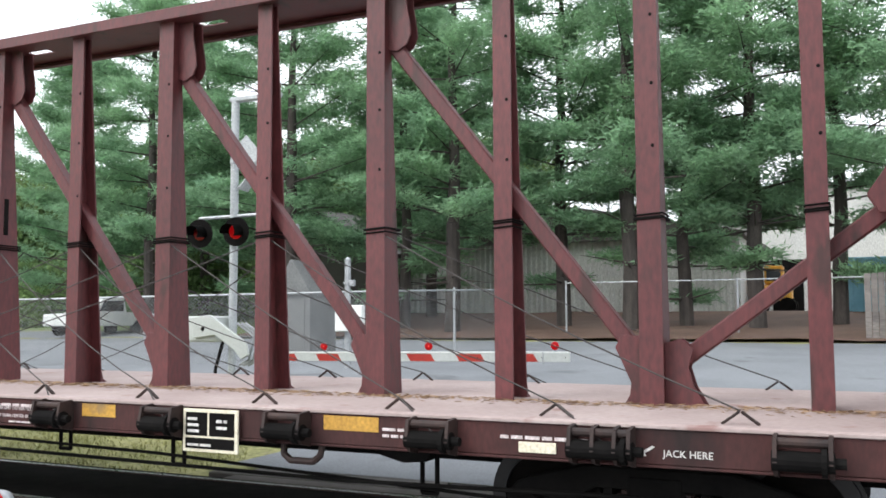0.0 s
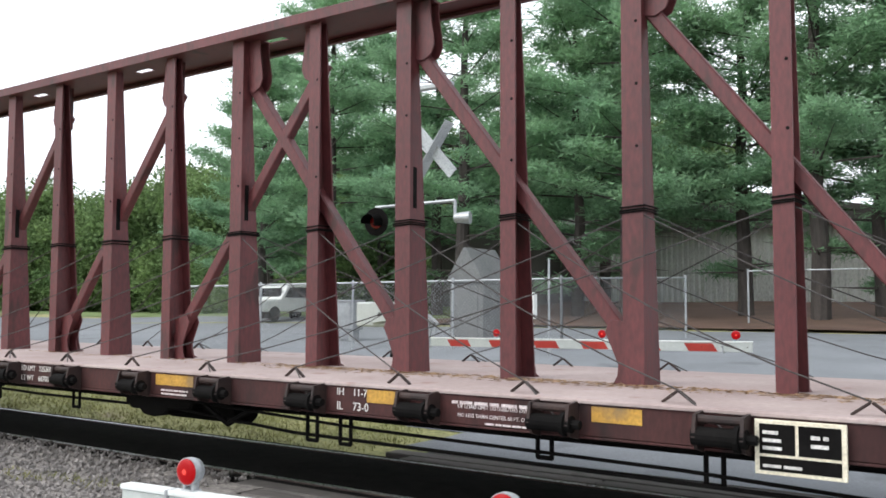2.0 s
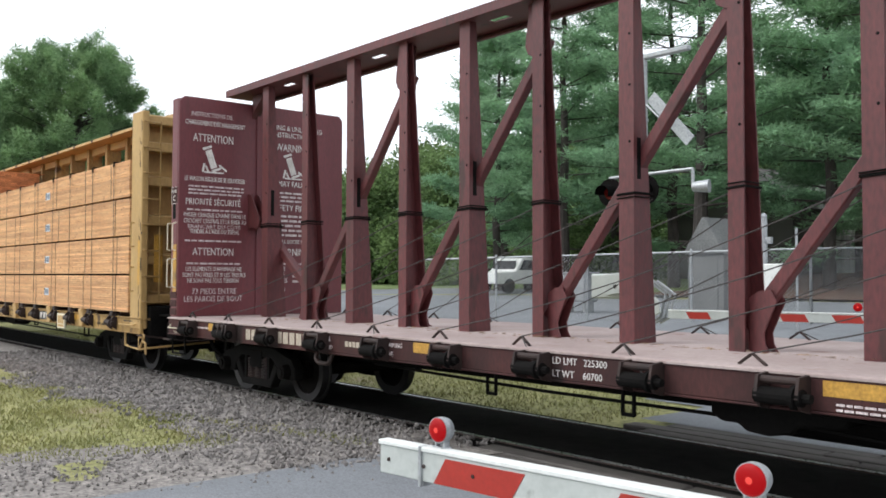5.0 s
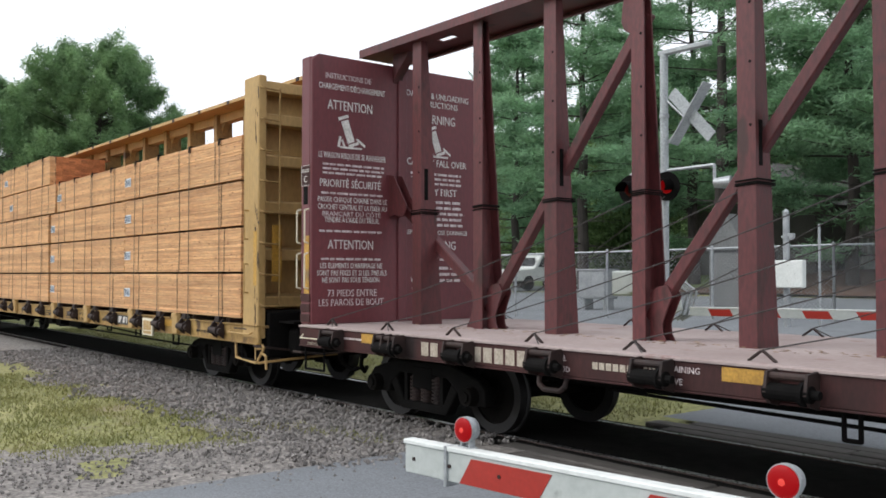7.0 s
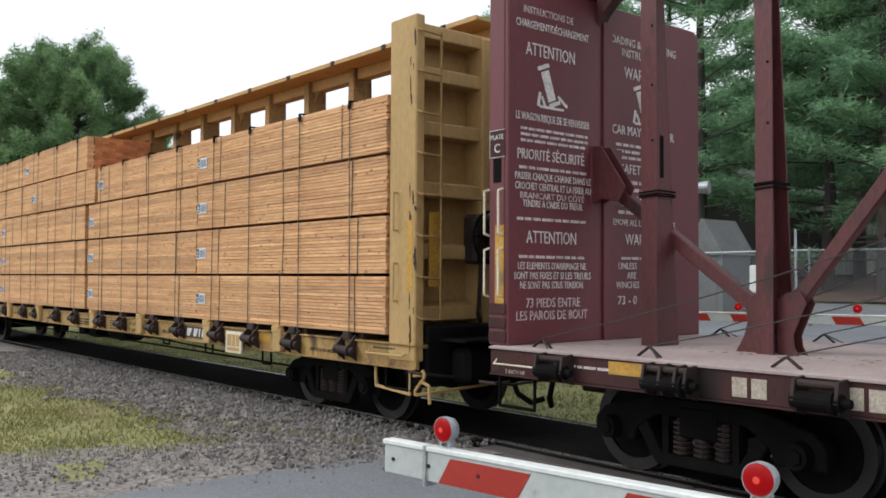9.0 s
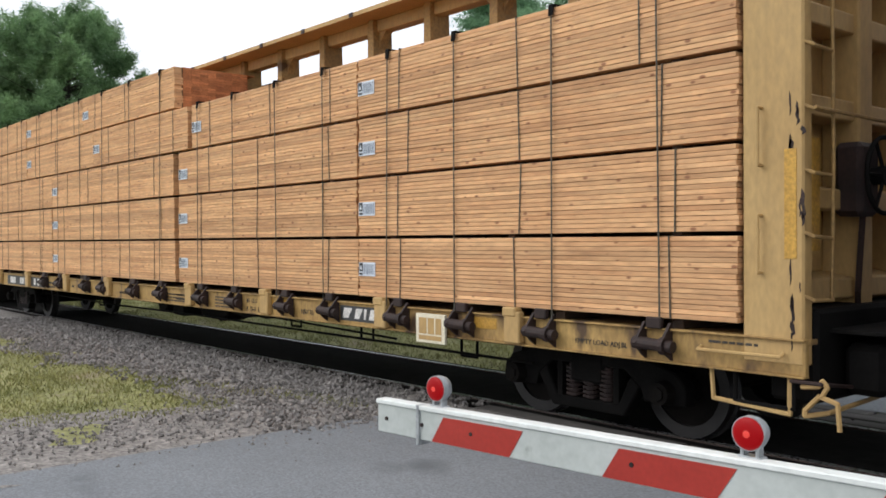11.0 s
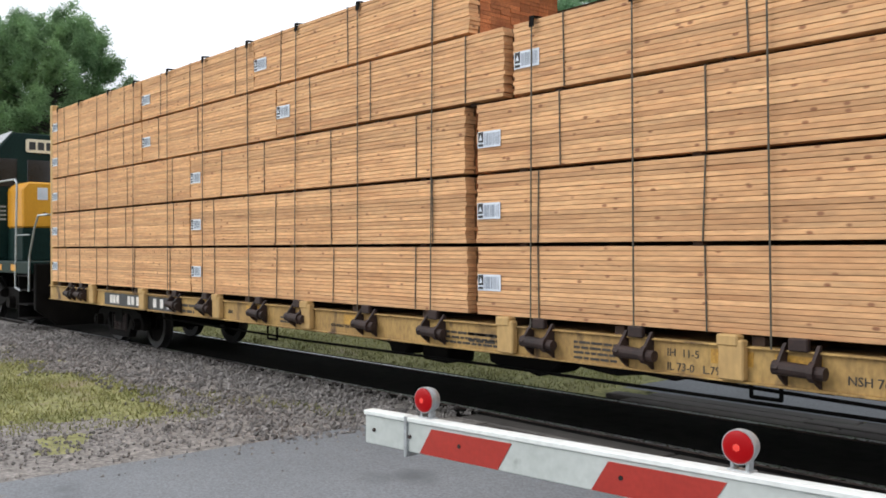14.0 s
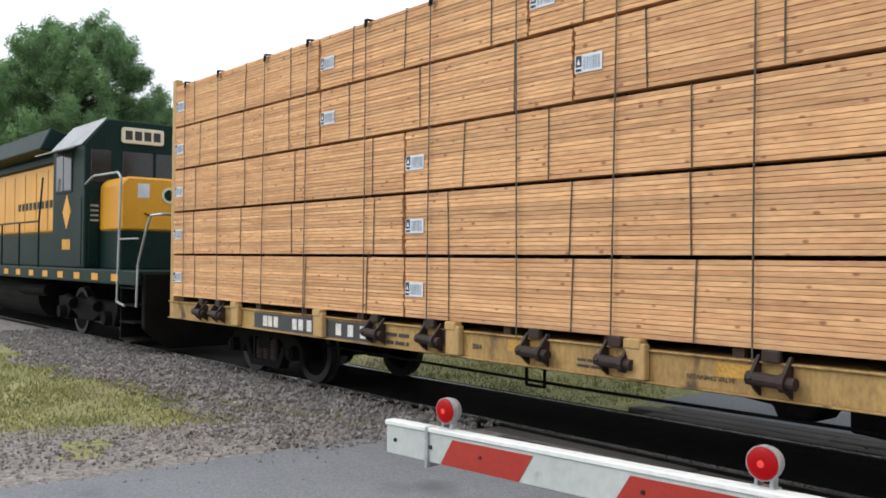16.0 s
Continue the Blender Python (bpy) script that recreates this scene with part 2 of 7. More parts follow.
M_LOCO_YELLOW = material("orange_yellow_locomotive_paint", (0.56, 0.25, 0.012), (0.68, 0.33, 0.02), 1.5, 30, 0.45, stretch=(1, 1, 0.4), stain=(0.48, 0.23, 0.02), stain_at=0.7, fine_amount=0.06)
M_LOCO_ROOF = material("faded_roof_paint", (0.25, 0.27, 0.28), (0.36, 0.38, 0.39), 2, 30, 0.6)
M_DARKGLASS = material("dark_cab_glass", (0.012, 0.013, 0.015), (0.02, 0.022, 0.025), 2, 30, 0.12, bump=0)

M_BLUE = material("pale_blue_paint", (0.16, 0.36, 0.46), (0.22, 0.44, 0.54), 1.5, 30, 0.6)
M_LITTER = material("dry_leaf_litter", (0.16, 0.095, 0.05), (0.30, 0.20, 0.11), 4, 30, 0.9, island=True, rand=0.3, bump=0)

# ---------- building helpers ----------
BASE = {}


def thing(name, at, label, category, group="", kind=""):
    ob = new(name)
    ob.empty_display_size = 0.2
    ob.location = at
    BASE[ob.name] = Vector(at)
    return tagged(ob, label, category, group, kind)


def finish(name, bm, mat, smooth=False):
    me = bpy.data.meshes.new(name)
    bm.normal_update()
    bm.to_mesh(me)
    bm.free()
    if smooth:
        me.polygons.foreach_set("use_smooth", [True] * len(me.polygons))
    me.materials.append(mat)
    return me


def part(name, bm, mat, parent, label="", smooth=False, centre=None):
    """One mesh under a thing or a part; the bmesh is in the thing's building space. centre: an origin of its own."""
    base = BASE[parent.name]
    origin = Vector(centre) if centre else base
    bmesh.ops.translate(bm, verts=bm.verts, vec=-origin)
    ob = new(name, finish(name, bm, mat, smooth))
    ob.parent = parent
    ob.location = origin - base
    BASE[ob.name] = origin
    if label:
        ob["label"] = label
    return ob


def lone(name, bm, mat, label, category, kind="", smooth=False):
    """A thing of one mesh, its origin under its middle."""
    lo = [min(v.co[i] for v in bm.verts) for i in range(3)]
    hi = [max(v.co[i] for v in bm.verts) for i in range(3)]
    at = Vector(((lo[0] + hi[0]) / 2, (lo[1] + hi[1]) / 2, lo[2]))
    bmesh.ops.translate(bm, verts=bm.verts, vec=-at)
    ob = new(name, finish(name, bm, mat, smooth))
    ob.location = at
    BASE[ob.name] = at
    return tagged(ob, label, category, "", kind)


def box(bm, lo, hi, bevel=0.0):
    """A box between two corners, its edges rounded off."""
    c = [(a + b) / 2 for a, b in zip(lo, hi)]
    d = [abs(b - a) for a, b in zip(lo, hi)]
    made = bmesh.ops.create_cube(bm, size=1.0, matrix=Matrix.Translation(c) @ Matrix.Diagonal((*d, 1)))
    if bevel:
        edges = {e for v in made["verts"] for e in v.link_edges}
        bmesh.ops.bevel(bm, geom=list(edges), offset=min(bevel, min(d) * 0.45), segments=1, affect="EDGES", profile=0.5)
    return bm


def slab(bm, m, size, bevel=0.0):
    """A box of that size about the pose m."""
    made = bmesh.ops.create_cube(bm, size=1.0, matrix=m @ Matrix.Diagonal((*size, 1)))
    if bevel:
        edges = {e for v in made["verts"] for e in v.link_edges}
        bmesh.ops.bevel(bm, geom=list(edges), offset=min(bevel, min(size) * 0.45), segments=1, affect="EDGES", profile=0.5)
    return bm


def rod(bm, a, b, r, r2=None, seg=10):
    a, b = Vector(a), Vector(b)
    d = b - a
    m = Matrix.Translation((a + b) / 2) @ d.to_track_quat("Z", "Y").to_matrix().to_4x4()
    bmesh.ops.create_cone(bm, cap_ends=True, segments=seg, radius1=r, radius2=r if r2 is None else r2, depth=d.length, matrix=m)
    return bm


def pipe(bm, pts, r, seg=8):
    """A bent bar through some points."""
    for a, b in zip(pts, pts[1:]):
        rod(bm, a, b, r, seg=seg)
    for p in pts[1:-1]:
        bmesh.ops.create_icosphere(bm, subdivisions=1, radius=r * 1.03, matrix=Matrix.Translation(p))
    return bm


def prism(bm, outline, axis, lo, hi, bevel=0.0):
    """An outline of (u, v) drawn out along an axis; u, v run over the two other axes in order."""
    def at(u, v, w):
        return {"x": (w, u, v), "y": (u, w, v), "z": (u, v, w)}[axis]
    a = [bm.verts.new(at(u, v, lo)) for u, v in outline]
    b = [bm.verts.new(at(u, v, hi)) for u, v in outline]
    k = len(outline)
    faces = [bm.faces.new(a), bm.faces.new(b[::-1])] + [bm.faces.new((a[i], b[i], b[(i + 1) % k], a[(i + 1) % k])) for i in range(k)]
    bmesh.ops.recalc_face_normals(bm, faces=faces)
    if bevel:
        bmesh.ops.bevel(bm, geom=list({e for f in faces for e in f.edges}), offset=bevel, segments=1, affect="EDGES", profile=0.5)
    return bm


def B():
    return bmesh.new()


def lettering(text, size, mat, parent, m, name="lettering", depth=0.002, spacing=1.0, shear=0.0):
    """Text turned into a mesh; m: the pose of its left end on the baseline, in building space (x runs along the line)."""
    cu = bpy.data.curves.new(name, "FONT")
    cu.body, cu.size, cu.extrude, cu.space_character, cu.shear = text, size, depth, spacing, shear
    cu.resolution_u = 2
    tmp = bpy.data.objects.new(name, cu)
    me = bpy.data.meshes.new_from_object(tmp)
    bpy.data.objects.remove(tmp)
    me.transform(m)
    me.transform(Matrix.Translation(-BASE[parent.name]))
    me.materials.clear()
    me.materials.append(mat)
    ob = new(name, me)
    ob.parent = parent
    BASE[ob.name] = BASE[parent.name]
    return tagged(ob, kind="stuff")


def cloud_mesh(name, v, mat):
    me = bpy.data.meshes.new(name)
    n = len(v) // 3
    me.from_pydata(v.tolist(), [], np.arange(n * 3).reshape(n, 3).tolist())
    me.materials.append(mat)
    return me


SIDE = lambda x, y, z: pose(x, y, z, 90, 0, 0)      # writing on the side that faces -y
ENDWALL = lambda x, y, z: pose(x, y, z, 90, 0, 90)  # writing on an end wall that faces +x

# ---------- ground, roads, track ----------
RAIL_TOP, TRACK_Y = -0.11, 7.36


def lift(x, y):
    """Height of the ground: level by the track, rising beyond it to the trees."""
    z = -0.13
    if y > 10:
        z += 0.055 * (min(y, 21) - 10) + 0.028 * max(0, min(y, 31) - 21) + 0.065 * max(0, min(y, 46) - 31)
    fade = min(1, max(0, (x + 60) / 30)) if x < -30 else 1
    z = -0.13 + (z + 0.13) * (0.45 + 0.55 * fade)
    return z


def steps(*spans):
    out = []
    for a, b, d in spans:
        k = max(1, round((b - a) / d))
        out += [a + (b - a) * i / k for i in range(k)]
    return out + [spans[-1][1]]


def sheet(name, xs, ys, mat, label, category, inside=None, up=0.0, rough=0.0, kind="structure"):
    bm = B()
    rows = [[bm.verts.new((x, y, lift(x, y) + up - (0.14 if name == "ground" and 5.5 < y < 9.1 else 0) + rough * noise.noise((x * 1.7, y * 1.7, 3)))) for x in xs] for y in ys]
    for j in range(len(ys) - 1):
        for i in range(len(xs) - 1):
            cx, cy = (xs[i] + xs[i + 1]) / 2, (ys[j] + ys[j + 1]) / 2
            if inside is None or inside(cx, cy):
                bm.faces.new((rows[j][i], rows[j][i + 1], rows[j + 1][i + 1], rows[j + 1][i]))
    bmesh.ops.delete(bm, geom=[v for v in bm.verts if not v.link_faces], context="VERTS")
    ob = new(name, finish(name, bm, mat, True))
    return tagged(ob, label, category, "", kind)


def wobble(v, s=1.0, a=0.25):
    return a * noise.noise((v * s, 7.3, 1.1))


sheet("ground", steps((-600, -90, 60), (-90, -30, 5), (-30, 12, 1), (12, 90, 6), (90, 600, 60)), steps((-600, -40, 60), (-40, -4, 4), (-4, 24, 1), (24, 60, 3), (60, 600, 60)), M_SOIL,
      "thin yellowing grass on sandy ground beside the track", "ground", rough=0.03)
ROAD_EDGE = -7.15
sheet("road", steps((ROAD_EDGE, 14, 0.4)), steps((-30, -6, 3), (-6, 5.55, 0.35)), M_ASPHALT, "worn grey asphalt road before the crossing", "road", up=0.02,
      inside=lambda x, y: x > ROAD_EDGE - 0.62 + 0.2 * (y - 2) + wobble(y, 1.3))
sheet("gravel_shoulder", steps((-170, -40, 10), (-40, -18, 1), (-18, -5, 0.25)), steps((-6, 6.2, 0.25)), M_BALLAST, "grey crushed stone beside the track and the road edge", "gravel", up=0.012, rough=0.02,
      inside=lambda x, y: (y > 4.35 + wobble(x, 0.8, 0.5) + 0.25 * math.sin(x * 0.9) * (x < -9) and x < -6.6) or (ROAD_EDGE - 2.35 + 0.2 * (y - 2) + wobble(y, 0.9, 0.4) < x < ROAD_EDGE + 0.3 and y < 4.6))
sheet("road_1", steps((-90, -40, 5), (-40, 30, 1)), steps((8.95, 12, 0.35), (12, 40, 1)), M_ASPHALT, "grey asphalt road and yard beyond the crossing", "road", up=0.02,
      inside=lambda x, y: (x > -6.9 - max(0, y - 9.5) * 0.75 + wobble(y, 1.1) if y < 13 else x > -75) and y < 31.5 + 0.22 * max(0, -x - 14))
sheet("lawn", steps((-140, -10, 5)), steps((33, 90, 3)), M_LAWN, "mown green lawn beyond the yard", "lawn", up=0.03, inside=lambda x, y: y > 31.5 + 0.22 * max(0, -x - 14) and x < -22)
sheet("ground_1", steps((-24, 60, 2)), steps((30.9, 70.2, 1.5)), M_NEEDLES, "bare brown needle litter under the pines", "ground", up=0.13, rough=0.1, inside=lambda x, y: y > 30.9)


def rail(y, name):
    ob = thing(name, (-20, y, RAIL_TOP - 0.17), "worn steel rail with a polished running surface", "rail", "rails of the track", "structure")
    bm = B()
    web = [(-0.07, -0.17), (0.07, -0.17), (0.07, -0.155), (0.012, -0.13), (0.012, -0.045), (0.034, -0.03), (0.034, -0.004), (-0.034, -0.004), (-0.034, -0.03), (-0.012, -0.045), (-0.012, -0.13), (-0.07, -0.155)]
    prism(bm, [(y + u, RAIL_TOP + v) for u, v in web], "x", -170, 70)
    part("rail_web", bm, M_RAIL, ob)
    bm = box(B(), (-170, y - 0.034, RAIL_TOP - 0.004), (70, y + 0.034, RAIL_TOP), 0.003)
    part("rail_head", bm, M_RAILTOP, ob)


rail(TRACK_Y - 0.7525, "rail_near")
rail(TRACK_Y + 0.7525, "rail_far")


def bed():
    bm = B()
    prism(bm, [(5.5, -0.16), (6.15, -0.135), (8.3, -0.135), (8.42, -0.16), (8.42, -0.4), (5.5, -0.4)], "x", -170, -7.3)
    ob = new("track_bed", finish("track_bed", bm, M_BALLAST))
    tagged(ob, "grey crushed stone track bed", "ballast", "", "structure")
    # strip between the rails, coloured black for oil and the train's shade
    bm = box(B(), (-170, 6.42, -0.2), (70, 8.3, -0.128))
    ob = new("track_bed_middle", finish("track_bed_middle", bm, M_OILY_SHADE))
    tagged(ob, "oily bed between the rails, the train's shade in its black", "ballast", "", "structure")


bed()


def crossing():
    floor = thing("crossing_panel", (0, TRACK_Y, -0.2), "weathered dark timber crossing between the road and the rails", "crossing", "", "structure")
    for k, y in enumerate((5.62, 5.9, 6.18, 8.24, 8.5, 8.76)):
        for j in range(6):
            x = -6.9 + 2.45 * j + (0.4 if k % 2 else 0)
            bm = box(B(), (x, y, -0.3), (x + 2.43, y + 0.25, -0.112 - 0.01 * random.random()), 0.015)
            part("plank", bm, M_CROSS, floor)


crossing()


def scatter_stones():
    """Loose ballast stones where the camera stands nearest to the track."""
    rnd = np.random.RandomState(5)
    base = np.array([(1, 0, 0), (-1, 0, 0), (0, 1, 0), (0, -1, 0), (0, 0, 1), (0, 0, -1)], float)
    tris = np.array([(0, 2, 4), (2, 1, 4), (1, 3, 4), (3, 0, 4), (2, 0, 5), (1, 2, 5), (3, 1, 5), (0, 3, 5)])
    vs, fs, k = [], [], 0
    for _ in range(9000):
        x, y = rnd.uniform(-22, -6.9), rnd.uniform(3.6, 6.5)
        if y < 4.35 + wobble(x, 0.8, 0.5) + rnd.normal(0, 0.18):
            continue
        r = rnd.uniform(0.012, 0.036)
        sh = rnd.uniform(0.6, 1.3, (6, 1))
        q = Euler(rnd.uniform(0, 6.28, 3)).to_matrix()
        v = (base * sh * r * np.array([1.2, 1, 0.7])) @ np.array(q)
        v += np.array([x, y, lift(x, y) + 0.02 + r * 0.3])
        vs.append(v)
        fs.append(tris + k)
        k += 6
    for _ in range(2600):
        y = rnd.uniform(-1, 5.0)
        x = ROAD_EDGE - 1.2 + 0.2 * (y - 2) + rnd.normal(0, 0.55)
        r = rnd.uniform(0.006, 0.02)
        v = base * rnd.uniform(0.6, 1.3, (6, 1)) * r + np.array([x, y, lift(x, y) + 0.022])
        vs.append(v)
        fs.append(tris + k)
        k += 6
    me = bpy.data.meshes.new("loose_stones")
    me.from_pydata(np.concatenate(vs).tolist(), [], np.concatenate(fs).tolist())
    me.materials.append(M_STONE)
    tagged(new("loose_stones", me), "loose grey ballast stones beside the track", "stones", "", "stuff")


def scatter_grass():
    """Grass blades: the near patch, its tongue along the gravel, and the strip beyond the track."""
    rnd = np.random.RandomState(6)
    vs = []
    def blades(n, xs, ys, keep, h):
        x, y = rnd.uniform(*xs, n), rnd.uniform(*ys, n)
        for a, b in zip(x, y):
            if not keep(a, b) or noise.noise((a * 1.3, b * 1.3, 0)) < rnd.uniform(-0.75, 0.35):
                continue
            z, hh, t = lift(a, b), h * rnd.uniform(0.5, 1.4), rnd.uniform(0, 6.28)
            w, lean = 0.006 + 0.004 * rnd.rand(), rnd.normal(0, 0.5, 2) * hh
            dx, dy = w * math.cos(t), w * math.sin(t)
            vs.extend([(a - dx, b - dy, z), (a + dx, b + dy, z), (a + lean[0], b + lean[1], z + hh)])
    blades(23000, (-17, -8.0), (1.2, 4.9), lambda x, y: y < 4.5 + wobble(x, 0.8, 0.5) and x < ROAD_EDGE - 1.75 + 0.2 * (y - 2), 0.055)
    blades(5000, (-11.5, -7.6), (4.2, 5.5), lambda x, y: abs(y - (5.35 + 0.32 * (x + 8.2))) < 0.22 + 0.2 * noise.noise((x * 2, 0, 0)), 0.05)
    blades(52000, (-30, -6.6), (8.25, 13), lambda x, y: x < -7.1 - max(0, y - 9.5) * 0.75, 0.05)
    me = bpy.data.meshes.new("grass")
    me.from_pydata(vs, [], np.arange(len(vs)).reshape(-1, 3).tolist())
    me.materials.append(M_BLADE)
    tagged(new("grass", me), "short yellow-green grass in patches", "grass", "", "stuff")


scatter_stones()
scatter_grass()

# ---------- the train: built in a space that rolls with it ----------
ROLLING = []   # things that ride along the track
WHEELS = []    # wheelsets that turn as they roll
WHEEL_R = 0.42
NEAR, FAR, MID = 5.79, 8.93, 7.36


def wheelset(car, x, r=WHEEL_R):
    z = RAIL_TOP + r
    bm = B()
    rod(bm, (x, MID - 0.95, z), (x, MID + 0.95, z), 0.08, seg=12)
    for side in (-1, 1):
        y = MID + side * 0.72
        rod(bm, (x, y - 0.03, z), (x, y + 0.03, z), r - 0.09, seg=32)
        rod(bm, (x, y - 0.085, z), (x, y + 0.085, z), 0.13, seg=16)
        for k in range(6):
            a = k * math.pi / 3
            rod(bm, (x + 0.09 * math.cos(a), y - 0.1 * 1.0, z + 0.09 * math.sin(a)), (x + 0.09 * math.cos(a), y + 0.1, z + 0.09 * math.sin(a)), 0.016, seg=6)
    ws = part("wheelset", bm, M_WHEEL, car, "dark steel wheels on an axle", centre=(x, MID, z))
    for side in (-1, 1):
        y = MID + side * 0.72
        bm = B()
        ring = [(r - 0.1, -0.062), (r - 0.1, 0.062), (r, 0.066), (r, -0.03), (r + 0.026, -0.04), (r + 0.026, -0.066), (r - 0.1, -0.066)]
        vs = []
        for k in range(40):
            a = k * math.tau / 40
            vs.append([bm.verts.new((x + q * math.cos(a), y - side * w * -1.0, z + q * math.sin(a))) for q, w in ring])
        for k in range(40):
            for i in range(len(ring)):
                j = (i + 1) % len(ring)
                bm.faces.new((vs[k][i], vs[(k + 1) % 40][i], vs[(k + 1) % 40][j], vs[k][j]))
        bmesh.ops.recalc_face_normals(bm, faces=bm.faces)
        part("tyre", bm, M_TREAD, ws, "worn bright tread")
    WHEELS.append((ws, r))


def truck(car, xa, xb):
    """A three-piece freight truck: side frames with spring nests, bearing boxes, bolster and brake beams."""
    xm, z = (xa + xb) / 2, RAIL_TOP + WHEEL_R
    for side, y in ((-1, MID - 1.02), (1, MID + 1.02)):
        bm = B()
        half = (xb - xa) / 2
        top = [(xa - 0.2, z + 0.06), (xa - 0.1, z + 0.17), (xm - 0.5, z + 0.3), (xm + 0.5, z + 0.3), (xb + 0.1, z + 0.17), (xb + 0.2, z + 0.06), (xb + 0.2, z - 0.1), (xb - 0.22, z - 0.1), (xb - 0.26, z + 0.02), (xm + 0.42, z + 0.15), (xm - 0.42, z + 0.15), (xa + 0.26, z + 0.02), (xa + 0.22, z - 0.1), (xa - 0.2, z - 0.1)]
        prism(bm, top, "y", y - 0.07, y + 0.07, 0.012)
        low = [(xa + 0.26, z + 0.02), (xm - 0.42, z - 0.26), (xm + 0.42, z - 0.26), (xb - 0.26, z + 0.02), (xb - 0.36, z + 0.1), (xm + 0.36, z - 0.16), (xm - 0.36, z - 0.16), (xa + 0.36, z + 0.1)]
        prism(bm, low, "y", y - 0.07, y + 0.07, 0.012)
        for sx in (-0.36, 0.3):
            box(bm, (xm + sx, y - 0.06, z - 0.2), (xm + sx + 0.06, y + 0.06, z + 0.18))
        frame_part = part("side_frame", bm, M_BLACK, car, "cast steel side frame")
        for k in range(3):
            bm = B()
            for j in range(7):
                zc = z - 0.145 + 0.04 * j
                rod(bm, (xm - 0.2 + 0.2 * k, y, zc), (xm - 0.2 + 0.2 * k, y, zc + 0.022), 0.078, seg=14)
            rod(bm, (xm - 0.2 + 0.2 * k, y, z - 0.16), (xm - 0.2 + 0.2 * k, y, z + 0.14), 0.05, seg=10)
            part("coil_spring", bm, M_BROWN_IRON, frame_part)
        for x in (xa, xb):
            bm = rod(B(), (x, y + side * 0.0, z), (x, y + side * 0.17, z), 0.115, 0.095, 18)
            rod(bm, (x, y + side * 0.17, z), (x, y + side * 0.19, z), 0.06, seg=6)
            part("bearing", bm, M_WHEEL, frame_part, "rusty axle bearing cap")
    bm = box(B(), (xm - 0.2, MID - 1.1, z - 0.02), (xm + 0.2, MID + 1.1, z + 0.26), 0.03)
    for sx in (-0.55, 0.55):
        rod(bm, (xm + sx, MID - 0.8, z - 0.08), (xm + sx, MID + 0.8, z - 0.08), 0.04)
    part("bolster", bm, M_BLACK, car)
    wheelset(car, xa)
    wheelset(car, xb)


def winch(car, x, mat, big=False):
    """A cable winch under the deck edge: two cheeks, a drum, a ratchet and a roller above."""
    bm = B()
    w = 0.15 if not big else 0.19
    y = NEAR - 0.09
    for sx in ([-w, w] if not big else [-w, -0.04, 0.1, w]):
        prism(bm, [(y - 0.06, 0.94), (NEAR, 0.955), (NEAR, 0.69), (y - 0.03, 0.72), (y - 0.09, 0.8)], "x", x + sx - 0.012, x + sx + 0.012)
    rod(bm, (x - w, y - 0.02, 0.91), (x + w, y - 0.02, 0.91), 0.028)
    body = part("winch", bm, mat, car)
    bm = rod(B(), (x - w - 0.02, y - 0.03, 0.805), (x + w + 0.02, y - 0.03, 0.805), 0.06, seg=14)
    rod(bm, (x + w - 0.05, y - 0.03, 0.805), (x + w - 0.02, y - 0.03, 0.805), 0.085, seg=14)
    rod(bm, (x + w + 0.02, y - 0.03, 0.805), (x + w + 0.08, y - 0.03, 0.805), 0.032, seg=8)
    part("drum", bm, M_BLACK, body)
    return body


def bars(parent, x, z, width, height, lines, mat, y=None, gap=0.45, seed=0, endwall=None):
    """Writing too small or worn to read: rows of plain bars."""
    rnd = random.Random(seed + int(abs(x) * 100) + int(z * 1000))
    bm = B()
    pitch = height / lines
    for k in range(lines):
        u = x
        while u < x + width - 0.02:
            w = min(rnd.uniform(0.05, 0.14) * max(0.6, pitch / 0.05), x + width - u)
            zz = z + height - (k + 1) * pitch
            if endwall is None:
                box(bm, (u, y - 0.003, zz), (u + w, y, zz + pitch * gap))
            else:
                box(bm, (endwall, u, zz), (endwall + 0.004, u + w, zz + pitch * gap))
            u += w + pitch * 0.35
    return tagged(part("faded_stencil", bm, mat, parent), kind="stuff")


def taper(bm, xs, low, high, z0, z1):
    """An upright plate that is (y, y) thick at its foot and stands elsewhere at its top."""
    a = [bm.verts.new((u, v, z0)) for u, v in ((xs[0], low[0]), (xs[1], low[0]), (xs[1], low[1]), (xs[0], low[1]))]
    b = [bm.verts.new((u, v, z1)) for u, v in ((xs[0], high[0]), (xs[1], high[0]), (xs[1], high[1]), (xs[0], high[1]))]
    faces = [bm.faces.new(a), bm.faces.new(b[::-1])] + [bm.faces.new((a[i], b[i], b[(i + 1) % 4], a[(i + 1) % 4])) for i in range(4)]
    bmesh.ops.recalc_face_normals(bm, faces=faces)
    return bm


POSTS = [-1.46 - 1.187 * k for k in range(-1, 17)]
DECK = 0.97
CHORD = 4.30
TOP = 4.58  # underside of the red car's top chord


